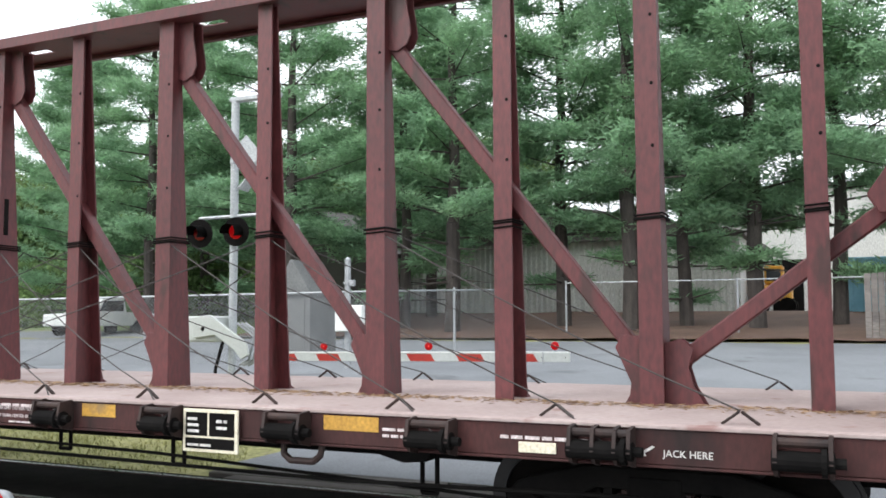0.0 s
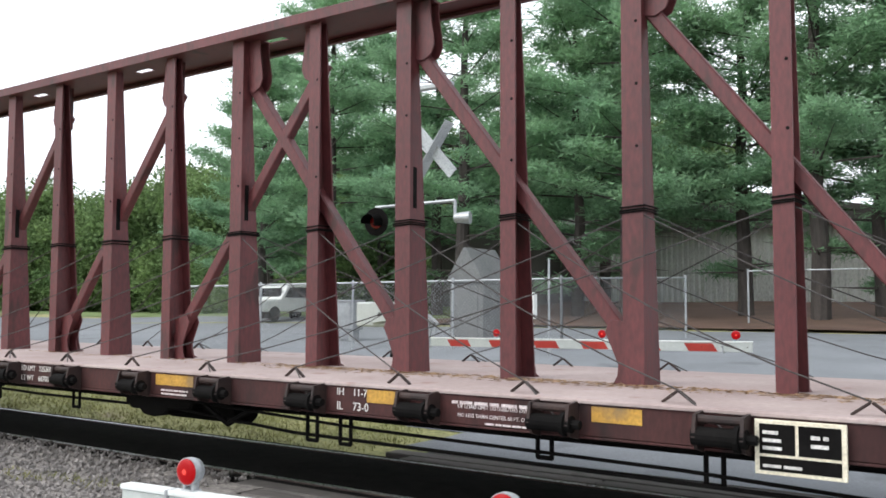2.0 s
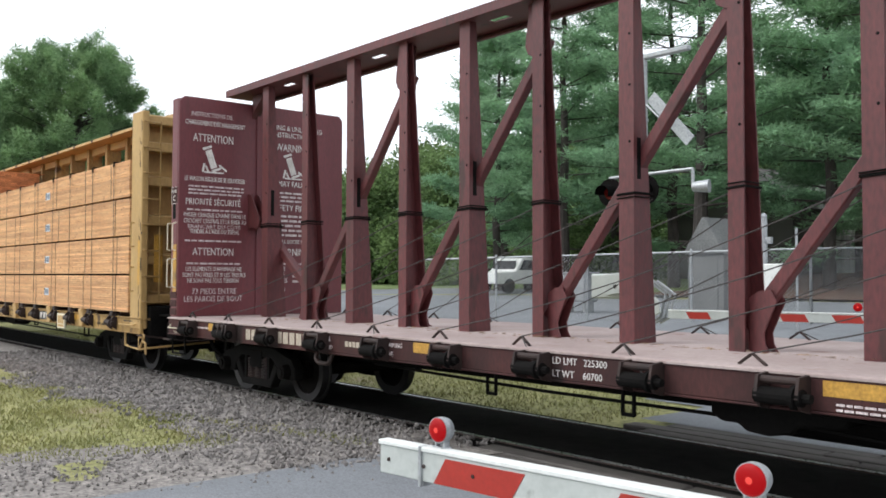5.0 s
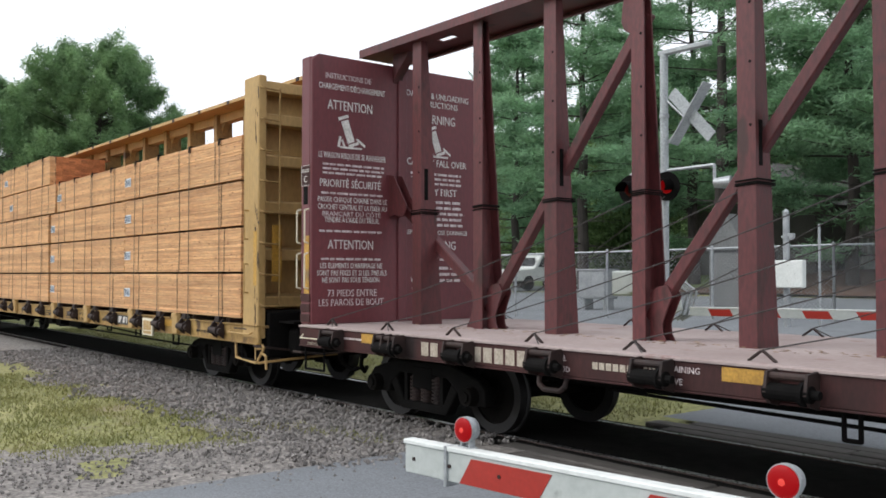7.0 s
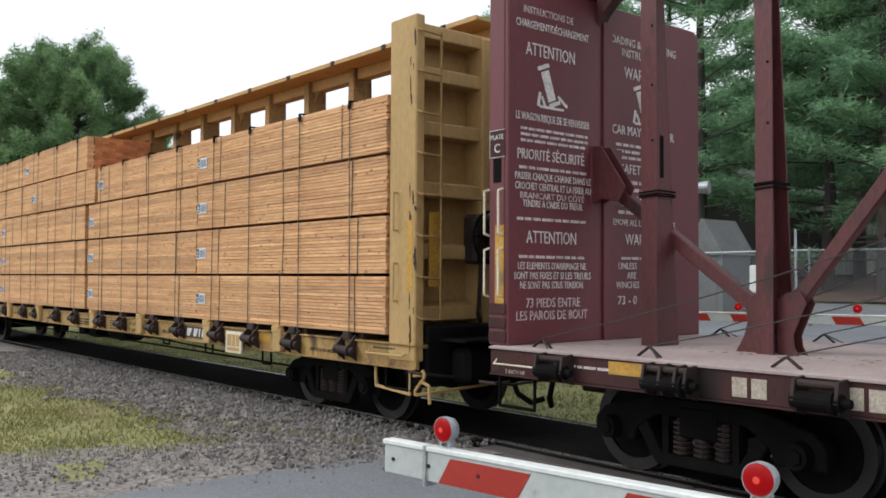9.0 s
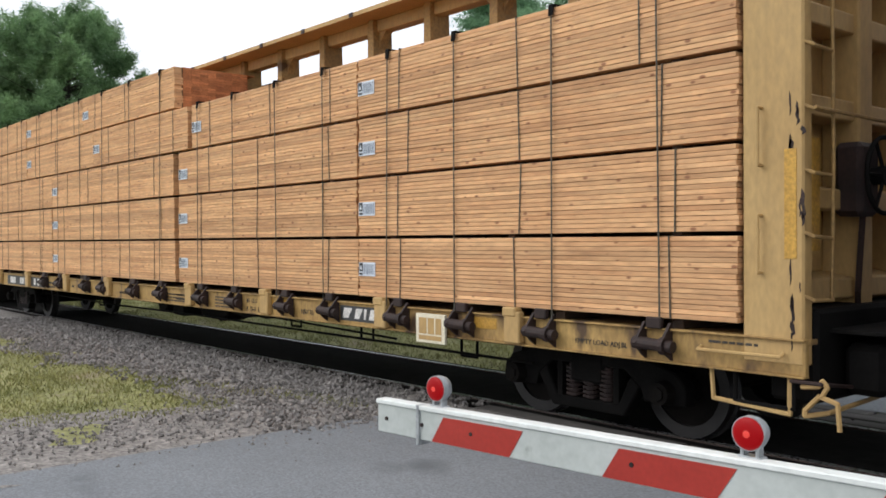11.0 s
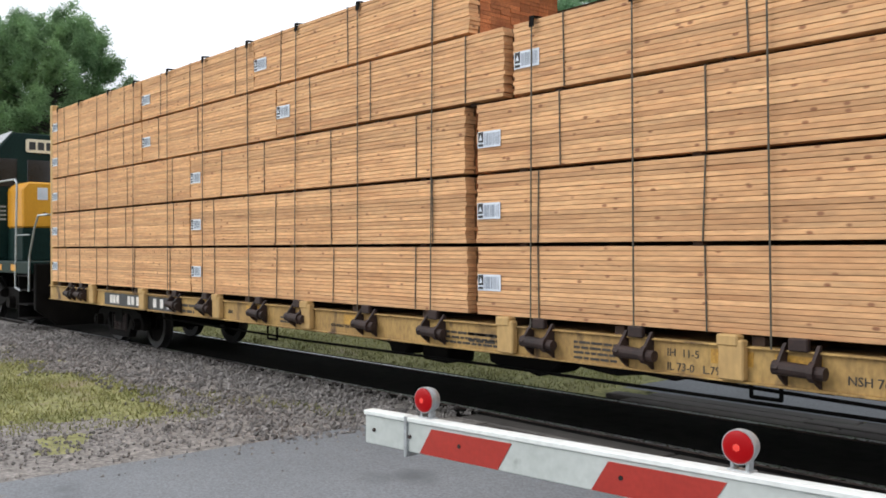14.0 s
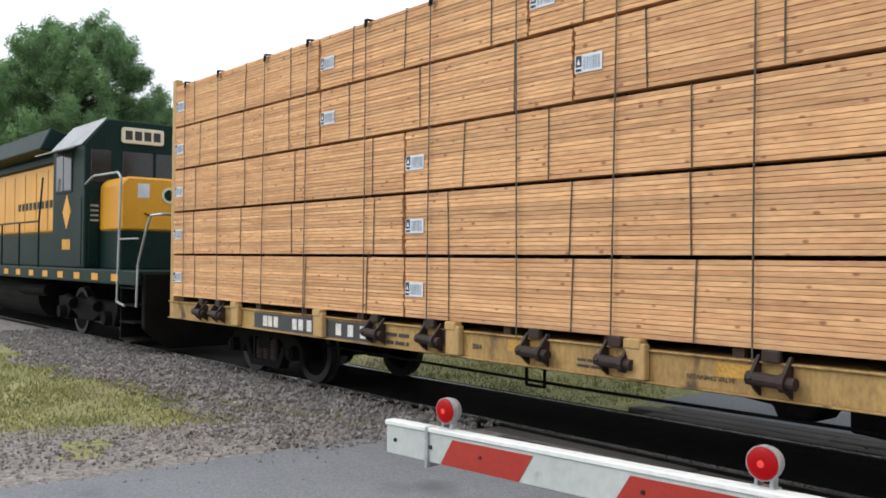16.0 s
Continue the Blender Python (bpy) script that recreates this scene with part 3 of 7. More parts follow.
def red_car():
    car = thing("lumber_flatcar", (-10.4, MID, RAIL_TOP), "empty oxide-red centre-beam flatcar with a worn deck and slack wire ropes", "rail car")
    ROLLING.append(car)
    left, right = -21.42, 0.95
    bm = box(B(), (left, NEAR + 0.01, DECK - 0.03), (right, FAR - 0.01, DECK), 0.006)
    part("deck", bm, M_RED_DECK, car, "worn pinkish steel deck with rust and litter")
    for y0, y1 in ((NEAR, NEAR + 0.05), (FAR - 0.05, FAR)):
        bm = box(B(), (left, y0, 0.715), (right, y1, DECK - 0.034), 0.008)
        sill = part("side_sill", bm, M_RED_SILL, car)
        part("sill_flange", box(B(), (left, y0 - (0.015 if y0 == NEAR else 0), 0.70), (right, y1 + (0 if y0 == NEAR else 0.015), 0.716), 0.004), M_RED_SILL, sill)
        part("deck_edge", box(B(), (left, y0 - 0.02, DECK - 0.03) if y0 == NEAR else (left, y1, DECK - 0.03), (right, y0, DECK - 0.005) if y0 == NEAR else (right, y1 + 0.02, DECK - 0.005), 0.004), M_RED_DECK, sill)
    bm = box(B(), (left, MID - 0.3, 0.45), (right, MID + 0.3, DECK - 0.035), 0.02)
    for k in range(19):
        x = left + 0.6 + k * 1.21
        box(bm, (x - 0.05, NEAR + 0.06, 0.68), (x + 0.05, FAR - 0.06, DECK - 0.035))
    part("centre_sill", bm, M_BLACK, car)
    # posts: broad ones and narrow ones in turn, all tapering upwards
    for k, x in enumerate(POSTS):
        bm = B()
        broad = k % 2 == 1
        far = 7.26 if broad else 7.28
        wide = 0.09 if broad else 0.078
        # an upright flange, and a rear one leaning towards it; boxes and open channels in turn
        taper(bm, (x - wide - 0.012, x + wide - 0.012), (6.93, 6.948), (6.93, 6.948), DECK, TOP)
        post = part("post", bm, M_RED, car)
        part("rear_flange", taper(B(), (x - wide, x + wide - 0.02), (far, far + 0.016), (7.02, 7.036), DECK, TOP), M_RED, post)
        for sx in (-0.075, 0.062) if broad else (-0.07,):
            part("web", taper(B(), (x + sx - 0.007, x + sx + 0.007), (6.948, far), (6.948, 7.02), DECK, TOP), M_RED, post)
        if not broad:
            part("foot", prism(B(), [(far + 0.016, DECK), (far + 0.016, DECK + 0.1), (far + 0.03, DECK + 0.03), (far + 0.09, DECK)], "x", x - 0.06, x + 0.058), M_RED, post)
        # rope wrapped round the post, chain hook above it
        bm = B()
        hw = 0.1 if broad else 0.075
        for j in range(3):
            z = 2.36 + 0.022 * j + 0.02 * random.random()
            pipe(bm, [(x - hw - 0.02, 6.92, z), (x + hw - 0.005, 6.92, z + 0.012), (x + hw - 0.005, 7.2, z + 0.01), (x - hw - 0.01, 7.2, z), (x - hw - 0.02, 6.92, z)], 0.007, 6)
        part("rope_wrap", bm, M_BLACK, post)
        if broad and x < -7:
            bm = box(B(), (x + 0.068, 6.99, 2.55), (x + 0.071, 7.05, 2.95), 0.001)
            part("slot", bm, M_BLACK, post)
        for j in range(3):
            zz = 2.9 + 0.52 * j + 0.05 * random.random()
            yy = 6.93
            part("bolt_hole", rod(B(), (x + 0.03, yy - 0.003, zz), (x + 0.03, yy + 0.002, zz), 0.014, seg=8), M_BLACK, post)
    # top chord: a plate with oval openings between two flanges
    bm = B()
    ends = (-21.68, POSTS[0] + 1.1)
    y0, y1 = 6.86, 7.5
    holes = [-8.2 + 2.38 * k for k in range(-5, 4)]
    box(bm, (ends[0], y0, TOP), (ends[1], 7.09, TOP + 0.014))
    edges = [ends[0]] + [v for h in holes for v in (h - 0.15, h + 0.15)] + [ends[1]]
    for a, b in zip(edges[::2], edges[1::2]):
        box(bm, (a, 7.09, TOP), (b, 7.2, TOP + 0.014))
    box(bm, (ends[0], 7.2, TOP), (ends[1], y1, TOP + 0.014))
    box(bm, (ends[0], y0 - 0.014, TOP - 0.004), (ends[1], y0, TOP + 0.11), 0.005)
    box(bm, (ends[0], y1, TOP - 0.055), (ends[1], y1 + 0.014, TOP + 0.11), 0.005)
    box(bm, (ends[0], y1 - 0.05, TOP - 0.055), (ends[1], y1, TOP - 0.043), 0.003)
    part("top_chord", bm, M_RED, car)
    # diagonals
    runs = [(1, 3), (3, 5), (5, 7), (7, 9)]
    runs += [(16, 14), (14, 12), (12, 10), (10, 8)]
    for base, top in runs:
        a, b = Vector((POSTS[base], 7.11, DECK + 0.2)), Vector((POSTS[top], 7.09, CHORD - 0.12))
        d = b - a
        m = Matrix.Translation((a + b) / 2) @ pose(0, 0, 0, 0, -math.degrees(math.atan2(d.z, d.x)), 0)
        bm = slab(B(), m, (d.length, 0.12 if b.x < a.x else 0.108, 0.122), 0.012)
        part("diagonal_brace", bm, M_RED, car)
        s = 1 if b.x > a.x else -1
        for y in (7.02, 7.16):
            bm = B()
            o = [(a.x + s * 0.05, DECK), (a.x + s * 0.24, DECK), (a.x + s * 0.2, DECK + 0.07), (a.x + s * 0.19, DECK + 0.16), (a.x + s * 0.25, DECK + 0.3), (a.x + s * 0.31, DECK + 0.43), (a.x + s * 0.26, DECK + 0.53), (a.x + s * 0.14, DECK + 0.52), (a.x + s * 0.05, DECK + 0.46)]
            prism(bm, o, "y", y, y + 0.014, 0.003)
            part("gusset", bm, M_RED, car)
            bm = B()
            o = [(b.x - s * 0.05, TOP), (b.x - s * 0.05, CHORD - 0.29), (b.x - s * 0.16, CHORD - 0.31), (b.x - s * 0.25, CHORD - 0.26), (b.x - s * 0.29, CHORD - 0.17), (b.x - s * 0.28, CHORD - 0.06), (b.x - s * 0.25, CHORD + 0.1), (b.x - s * 0.24, TOP)]
            prism(bm, o, "y", y, y + 0.014, 0.003)
            part("gusset", bm, M_RED, car)
    # bulkheads with their braces
    for x0, s in ((-21.26, -1), (0.46, 1)):
        bm = B()
        prism(bm, [(NEAR + 0.07, DECK + 0.0), (FAR - 0.03, DECK), (FAR - 0.03, 4.36), (FAR - 0.1, 4.44), (NEAR + 0.17, 4.44), (NEAR + 0.07, 4.36)], "x", min(x0, x0 + s * 0.05), max(x0, x0 + s * 0.05), 0.012)
        bulk = part("bulkhead", bm, M_RED_WALL, car, "oxide-red end bulkhead lettered in worn white")
        for y in (NEAR + 0.07, FAR - 0.09):
            part("side_plate", box(B(), (min(x0 + s * 0.05, x0 + s * 0.26), y, DECK), (max(x0 + s * 0.05, x0 + s * 0.26), y + 0.06, 4.4), 0.01), M_RED_WALL, bulk)
        for k in range(6):
            z = DECK + 0.25 + 0.62 * k
            part("rib", box(B(), (min(x0 + s * 0.05, x0 + s * 0.2), NEAR + 0.14, z), (max(x0 + s * 0.05, x0 + s * 0.2), FAR - 0.1, z + 0.1), 0.01), M_RED, bulk)
        bm = box(B(), (min(x0, x0 - s * 0.03), MID - 0.16, DECK), (max(x0, x0 - s * 0.03), MID - 0.02, 4.45), 0.006)
        box(bm, (min(x0, x0 - s * 0.012), MID - 0.34, 2.35), (max(x0, x0 - s * 0.012), MID + 0.15, 2.95), 0.004)
        part("stiffener", bm, M_RED_WALL, bulk)
        foot = POSTS[16] if s < 0 else POSTS[1]
        a, b = Vector((x0, MID - 0.05, 2.62)), Vector((foot, 7.14, DECK + 0.2))
        d = b - a
        m = Matrix.Translation((a + b) / 2) @ pose(0, 0, 0, 0, -math.degrees(math.atan2(d.z, d.x)), 0)
        part("diagonal_brace", slab(B(), m, (d.length, 0.12, 0.125), 0.012), M_RED, car)
        for y in (7.05, 7.19):
            bm = B()
            prism(bm, [(x0, 2.35), (x0, 2.95), (x0 - s * 0.12, 2.93), (x0 - s * 0.42, 2.5), (x0 - s * 0.34, 2.36), (x0 - s * 0.12, 2.4)], "y", y, y + 0.014, 0.003)
            part("gusset", bm, M_RED, bulk)
            bm = B()
            o = [(foot + s * 0.05, DECK), (foot + s * 0.36, DECK), (foot + s * 0.28, DECK + 0.14), (foot + s * 0.24, DECK + 0.28), (foot + s * 0.28, DECK + 0.42), (foot + s * 0.18, DECK + 0.5), (foot + s * 0.05, DECK + 0.46)]
            prism(bm, o, "y", y, y + 0.014, 0.003)
            part("gusset", bm, M_RED, car)
        # bracket between chord and bulkhead
        bm = prism(B(), [(x0, 4.2), (x0, TOP), (x0 - s * 0.34, TOP), (x0 - s * 0.3, 4.5), (x0 - s * 0.06, 4.3)], "y", 7.12, 7.26, 0.004)
        part("chord_bracket", bm, M_RED, car)
        if s < 0:
            wall_writing(bulk, x0 + 0.003)
            bm = B()
            for x in (x0 - 0.26, x0 - 0.07):
                pipe(bm, [(x, NEAR + 0.07, 2.0), (x, NEAR + 0.01, 2.02), (x, NEAR + 0.01, 2.42), (x, NEAR + 0.07, 2.44)], 0.011)
                pipe(bm, [(x, NEAR + 0.07, 1.42), (x, NEAR + 0.01, 1.44), (x, NEAR + 0.01, 1.86), (x, NEAR + 0.07, 1.88)], 0.011)
            part("grab_iron", bm, M_CREAM, bulk, "white grab irons")
            bm = box(B(), (x0 - 0.17, NEAR + 0.064, 1.3), (x0 - 0.05, NEAR + 0.069, 2.1))
            part("reflector", bm, M_REFLECT, bulk, "orange reflective strip")
            part("lift_opening", box(B(), (x0 - 0.2, NEAR + 0.066, 2.5), (x0 - 0.09, NEAR + 0.0685, 2.73), 0.001), M_BLACK, bulk)
            for k in range(3):
                z = 1.0 + 0.13 * k
                part("end_step", box(B(), (x0 - 0.25, NEAR + 0.055, z), (x0 - 0.02, NEAR + 0.068, z + 0.1), 0.004), M_RED_SILL, bulk)
    # wind-blown leaf litter against the feet of the posts
    rl = np.random.RandomState(3)
    vs = []
    for _ in range(2600):
        px = POSTS[rl.randint(0, 9)] if rl.rand() < 0.8 else rl.uniform(-20, 0)
        x, y = px + rl.normal(0.25, 0.4), 7.0 - abs(rl.normal(0, 0.16))
        t, L, w = rl.uniform(0, 6.28), rl.uniform(0.015, 0.06), rl.uniform(0.004, 0.012)
        c, s_ = math.cos(t), math.sin(t)
        z = DECK + 0.004 + rl.uniform(0, 0.012)
        vs += [(x - L * c - car.location.x, y - L * s_ - MID, z - RAIL_TOP), (x + w * s_ - car.location.x, y - w * c - MID, z - RAIL_TOP + 0.006), (x + L * c - car.location.x, y + L * s_ - MID, z - RAIL_TOP)]
    litter = new("leaf_litter", cloud_mesh("leaf_litter", np.array(vs), M_LITTER))
    litter.parent = car
    tagged(litter, "dry brown leaf litter", kind="stuff")
    # winches, rope brackets, ropes
    rnd = random.Random(4)
    for k, x in enumerate(POSTS):
        winch(car, x - 0.08, M_BROWN_IRON, big=k in (1, 16))
        bx = x - 0.45
        bm = B()
        for s in (-1, 1):
            slab(bm, pose(bx + s * 0.06, NEAR + 0.16, DECK + 0.04, 0, s * 36, 0), (0.135, 0.03, 0.018), 0.004)
        part("rope_bracket", bm, M_BROWN_IRON, car)
        bm = B()
        for s in (-1, 1):
            slab(bm, pose(bx + s * 0.06, FAR - 0.16, DECK + 0.04, 0, s * 36, 0), (0.135, 0.03, 0.018), 0.004)
        part("rope_bracket", bm, M_BROWN_IRON, car)
        reach = 3 if x < -8 else -3
        if 0 <= k - reach < len(POSTS):
            px = POSTS[k - reach]
            for y0, ya, yb in ((NEAR + 0.16, NEAR - 0.06, 6.99), (FAR - 0.16, FAR + 0.05, 7.32)):
                a, mid, b = Vector((x - 0.08, ya, 0.85)), Vector((bx, y0, DECK + 0.085)), Vector((px, yb, 2.38))
                pts = [a if k % 3 else mid, mid]
                sag = rnd.uniform(0.03, 0.14)
                pts += [mid.lerp(b, q / 6) - Vector((0, 0, sag * 4 * (q / 6) * (1 - q / 6))) for q in range(1, 7)]
                bm = pipe(B(), [p for i, p in enumerate(pts) if i == 0 or (p - pts[i - 1]).length > 0.01], 0.0062, 5)
                part("wire_rope", bm, M_ROPE, car)
    # small yellow reflective plates and the lettering along the sill
    Y = NEAR - 0.003
    for x, w in ((-6.03, 0.37), (-3.64, 0.46), (-10.79, 0.57), (-8.05, 0.3), (-15.2, 0.4), (-20.0, 0.36)):
        bm = box(B(), (x, Y - 0.002, 0.82), (x + w, Y, 0.925), 0.001)
        part("reflector", bm, M_REFLECT, car, "dirty yellow reflective tape")
    T = lambda txt, x, z, size, mat=M_STENCIL: lettering(txt, size, mat, car, SIDE(x, Y, z), "stencil")
    for k in range(2):  # the owner's mark, as plain shapes
        part("owner_mark", box(B(), (-18.86 + 0.155 * k, Y - 0.002, 0.755), (-18.74 + 0.155 * k, Y, 0.895), 0.001), M_NUMBER, car)
    T("2 INCH HF", -21.22, 0.725, 0.055, M_NUMBER)
    T("JACK HERE", -1.17, 0.77, 0.062)
    T("IH    11-7", -8.38, 0.865, 0.085)
    T("IL    73-0", -8.38, 0.745, 0.095)
    T("LD LMT   225300", -13.24, 0.855, 0.085)
    T("LT WT    60700", -13.24, 0.745, 0.085)
    T("OF LOAD LIMIT DISTRIBUTED OVER", -7.15, 0.84, 0.04, M_STENCIL_OLD)
    T("NO LESS THAN CENTER 60 FT. OF CAR", -7.15, 0.775, 0.04, M_STENCIL_OLD)
    T("RETAINING", -15.75, 0.85, 0.07, M_STENCIL_OLD)
    T("VALVE", -15.75, 0.755, 0.07, M_STENCIL_OLD)
    T("REL", -16.88, 0.85, 0.07, M_STENCIL_OLD)
    T("ROD", -16.88, 0.755, 0.07, M_STENCIL_OLD)
    for k in range(6):  # the car's number, as plain bars
        part("number_bar", box(B(), (-18.03 + 0.158 * k, Y - 0.002, 0.755), (-17.905 + 0.158 * k, Y, 0.9), 0.001), M_NUMBER, car)
    for k in range(9):  # the owner's address, as plain bars
        part("address_bar", box(B(), (-16.47 + 0.075 * k, Y - 0.002, 0.805), (-16.41 + 0.075 * k, Y, 0.865), 0.001), M_NUMBER, car)
    for x, z, w, h, n in ((-7.2, 0.87, 0.7, 0.05, 1), (-10.7, 0.73, 0.4, 0.07, 2), (-3.15, 0.79, 0.3, 0.09, 2), (-6.9, 0.73, 0.5, 0.03, 1), (-2.25, 0.83, 0.6, 0.05, 1), (-20.5, 0.84, 0.5, 0.05, 1)):
        bars(car, x, z, w, h, n, M_STENCIL_OLD, Y)
    # arrow beside the jacking place
    bm = prism(B(), [(-1.34, 0.765), (-1.27, 0.77), (-1.285, 0.785), (-1.22, 0.825), (-1.235, 0.835), (-1.30, 0.795), (-1.315, 0.81)], "y", Y - 0.002, Y)
    part("arrow", bm, M_STENCIL, car)
    # stencil board with two fields above and one below
    bm = box(B(), (-4.91, NEAR - 0.05, 0.60), (-4.38, NEAR - 0.03, 0.93), 0.004)
    board = part("stencil_board", bm, M_CREAM, car, "cream-edged board with three black fields")
    bm = B()
    for x0, x1, z0, z1 in ((-4.88, -4.67, 0.725, 0.905), (-4.65, -4.41, 0.725, 0.905), (-4.88, -4.41, 0.625, 0.708)):
        box(bm, (x0, NEAR - 0.053, z0), (x1, NEAR - 0.05, z1))
    part("field", bm, M_BLACK, board)
    for x, z, w, h, n in ((-4.86, 0.75, 0.12, 0.14, 3), (-4.58, 0.78, 0.1, 0.1, 2), (-4.86, 0.645, 0.25, 0.04, 1)):
        bars(board, x, z, w, h, n, M_STENCIL, NEAR - 0.053)
    bm = box(B(), (-2.12, NEAR - 0.012, 0.745), (-1.86, NEAR, 0.815), 0.003)
    part("data_plate", bm, M_CREAM, car, "pale metal data plate")
    # pull handles, brake rigging, reservoirs below
    for x in (-3.85, -16.98):
        bm = B()
        pipe(bm, [(x - 0.17, NEAR + 0.05, 0.7), (x - 0.16, NEAR + 0.03, 0.62), (x - 0.1, NEAR + 0.03, 0.575), (x + 0.1, NEAR + 0.03, 0.575), (x + 0.16, NEAR + 0.03, 0.62), (x + 0.17, NEAR + 0.05, 0.7)], 0.026, 8)
        part("pull_handle", bm, M_BROWN_IRON, car)
    bm = B()
    pipe(bm, [(-17.0, 6.6, 0.52), (-13.9, 6.4, 0.5), (-11.3, 6.4, 0.5), (-9.3, 6.2, 0.43), (-3.6, 6.0, 0.42), (-1.2, 6.1, 0.45)], 0.016, 6)
    part("brake_rod", bm, M_BLACK, car)
    part("brake_rod", pipe(B(), [(-11.2, 6.3, 0.62), (-8.4, 6.1, 0.55), (-5.5, 6.1, 0.5), (-2.2, 6.1, 0.36)], 0.014, 6), M_BLACK, car)
    for x, z in ((-14.4, 0.48), (-9.0, 0.42), (-8.6, 0.42), (-6.6, 0.5), (-5.3, 0.44), (-2.95, 0.38), (-12.7, 0.47)):
        bm = pipe(B(), [(x - 0.06, 6.15, 0.75), (x - 0.06, 6.15, z - 0.03), (x + 0.06, 6.15, z - 0.03), (x + 0.06, 6.15, 0.75)], 0.018, 6)
        part("rod_hanger", bm, M_BLACK, car)
    bm = B()
    prism(bm, [(-12.0, 0.75), (-12.0, 0.52), (-11.9, 0.47), (-11.75, 0.47), (-11.7, 0.42), (-11.5, 0.4), (-11.3, 0.44), (-11.25, 0.5), (-10.9, 0.52), (-10.85, 0.6), (-10.2, 0.62), (-10.2, 0.75)], "y", 6.3, 6.8, 0.02)
    rod(bm, (-12.0, 7.0, 0.5), (-10.8, 7.0, 0.5), 0.2, seg=16)
    part("brake_reservoir", bm, M_BLACK, car)
    bm = pipe(B(), [(-10.6, 6.25, 0.6), (-10.4, 6.25, 0.5), (-10.3, 6.3, 0.42), (-10.1, 6.3, 0.52), (-9.9, 6.3, 0.6)], 0.03, 6)
    part("chain", bm, M_BLACK, car)
    bm = prism(B(), [(-3.3, 0.72), (-3.3, 0.63), (-3.1, 0.58), (-2.9, 0.6), (-2.85, 0.72)], "y", 6.0, 6.2, 0.01)
    part("brake_lever", bm, M_BLACK, car)
    couplings(car, left, -1)
    truck(car, -20.35, -18.6)
    truck(car, -2.2, -0.45)
    return car


def couplings(car, x, s, rail=True):
    """Coupler, cut lever and air hose at one end."""
    bm = box(B(), (min(x, x + s * 0.35), MID - 0.09, 0.55), (max(x, x + s * 0.35), MID + 0.09, 0.75), 0.02)
    box(bm, (min(x + s * 0.3, x + s * 0.5), MID - 0.17, 0.5), (max(x + s * 0.3, x + s * 0.5), MID + 0.17, 0.8), 0.05)
    part("coupler", bm, M_BROWN_IRON, car)
    bm = pipe(B(), [(x + s * 0.1, MID - 0.4, 0.7), (x + s * 0.25, MID - 0.45, 0.55), (x + s * 0.33, MID - 0.42, 0.35), (x + s * 0.42, MID - 0.3, 0.25), (x + s * 0.52, MID - 0.2, 0.3)], 0.03, 8)
    part("air_hose", bm, M_BLACK, car)
    bm = pipe(B(), [(x - s * 0.1, NEAR - 0.02, 0.62), (x + s * 0.12, NEAR - 0.02, 0.62), (x + s * 0.12, NEAR + 0.4, 0.56), (x + s * 0.2, MID - 0.2, 0.58)], 0.014, 6)
    part("cut_lever", bm, M_BROWN_IRON, car)
    bm = pipe(B(), [(x - s * 0.55, NEAR + 0.03, 0.72), (x - s * 0.55, NEAR + 0.03, 0.42), (x - s * 0.1, NEAR + 0.03, 0.42), (x - s * 0.1, NEAR + 0.03, 0.72)], 0.016, 6)
    part("stirrup_step", bm, M_BLACK, car)
    if rail:
        bm = pipe(B(), [(x - s * 0.75, NEAR, 0.8), (x - s * 0.74, NEAR - 0.05, 0.81), (x - s * 0.1, NEAR - 0.05, 0.81), (x - s * 0.09, NEAR, 0.85)], 0.008, 6)
        part("grab_iron", bm, M_CREAM, car)


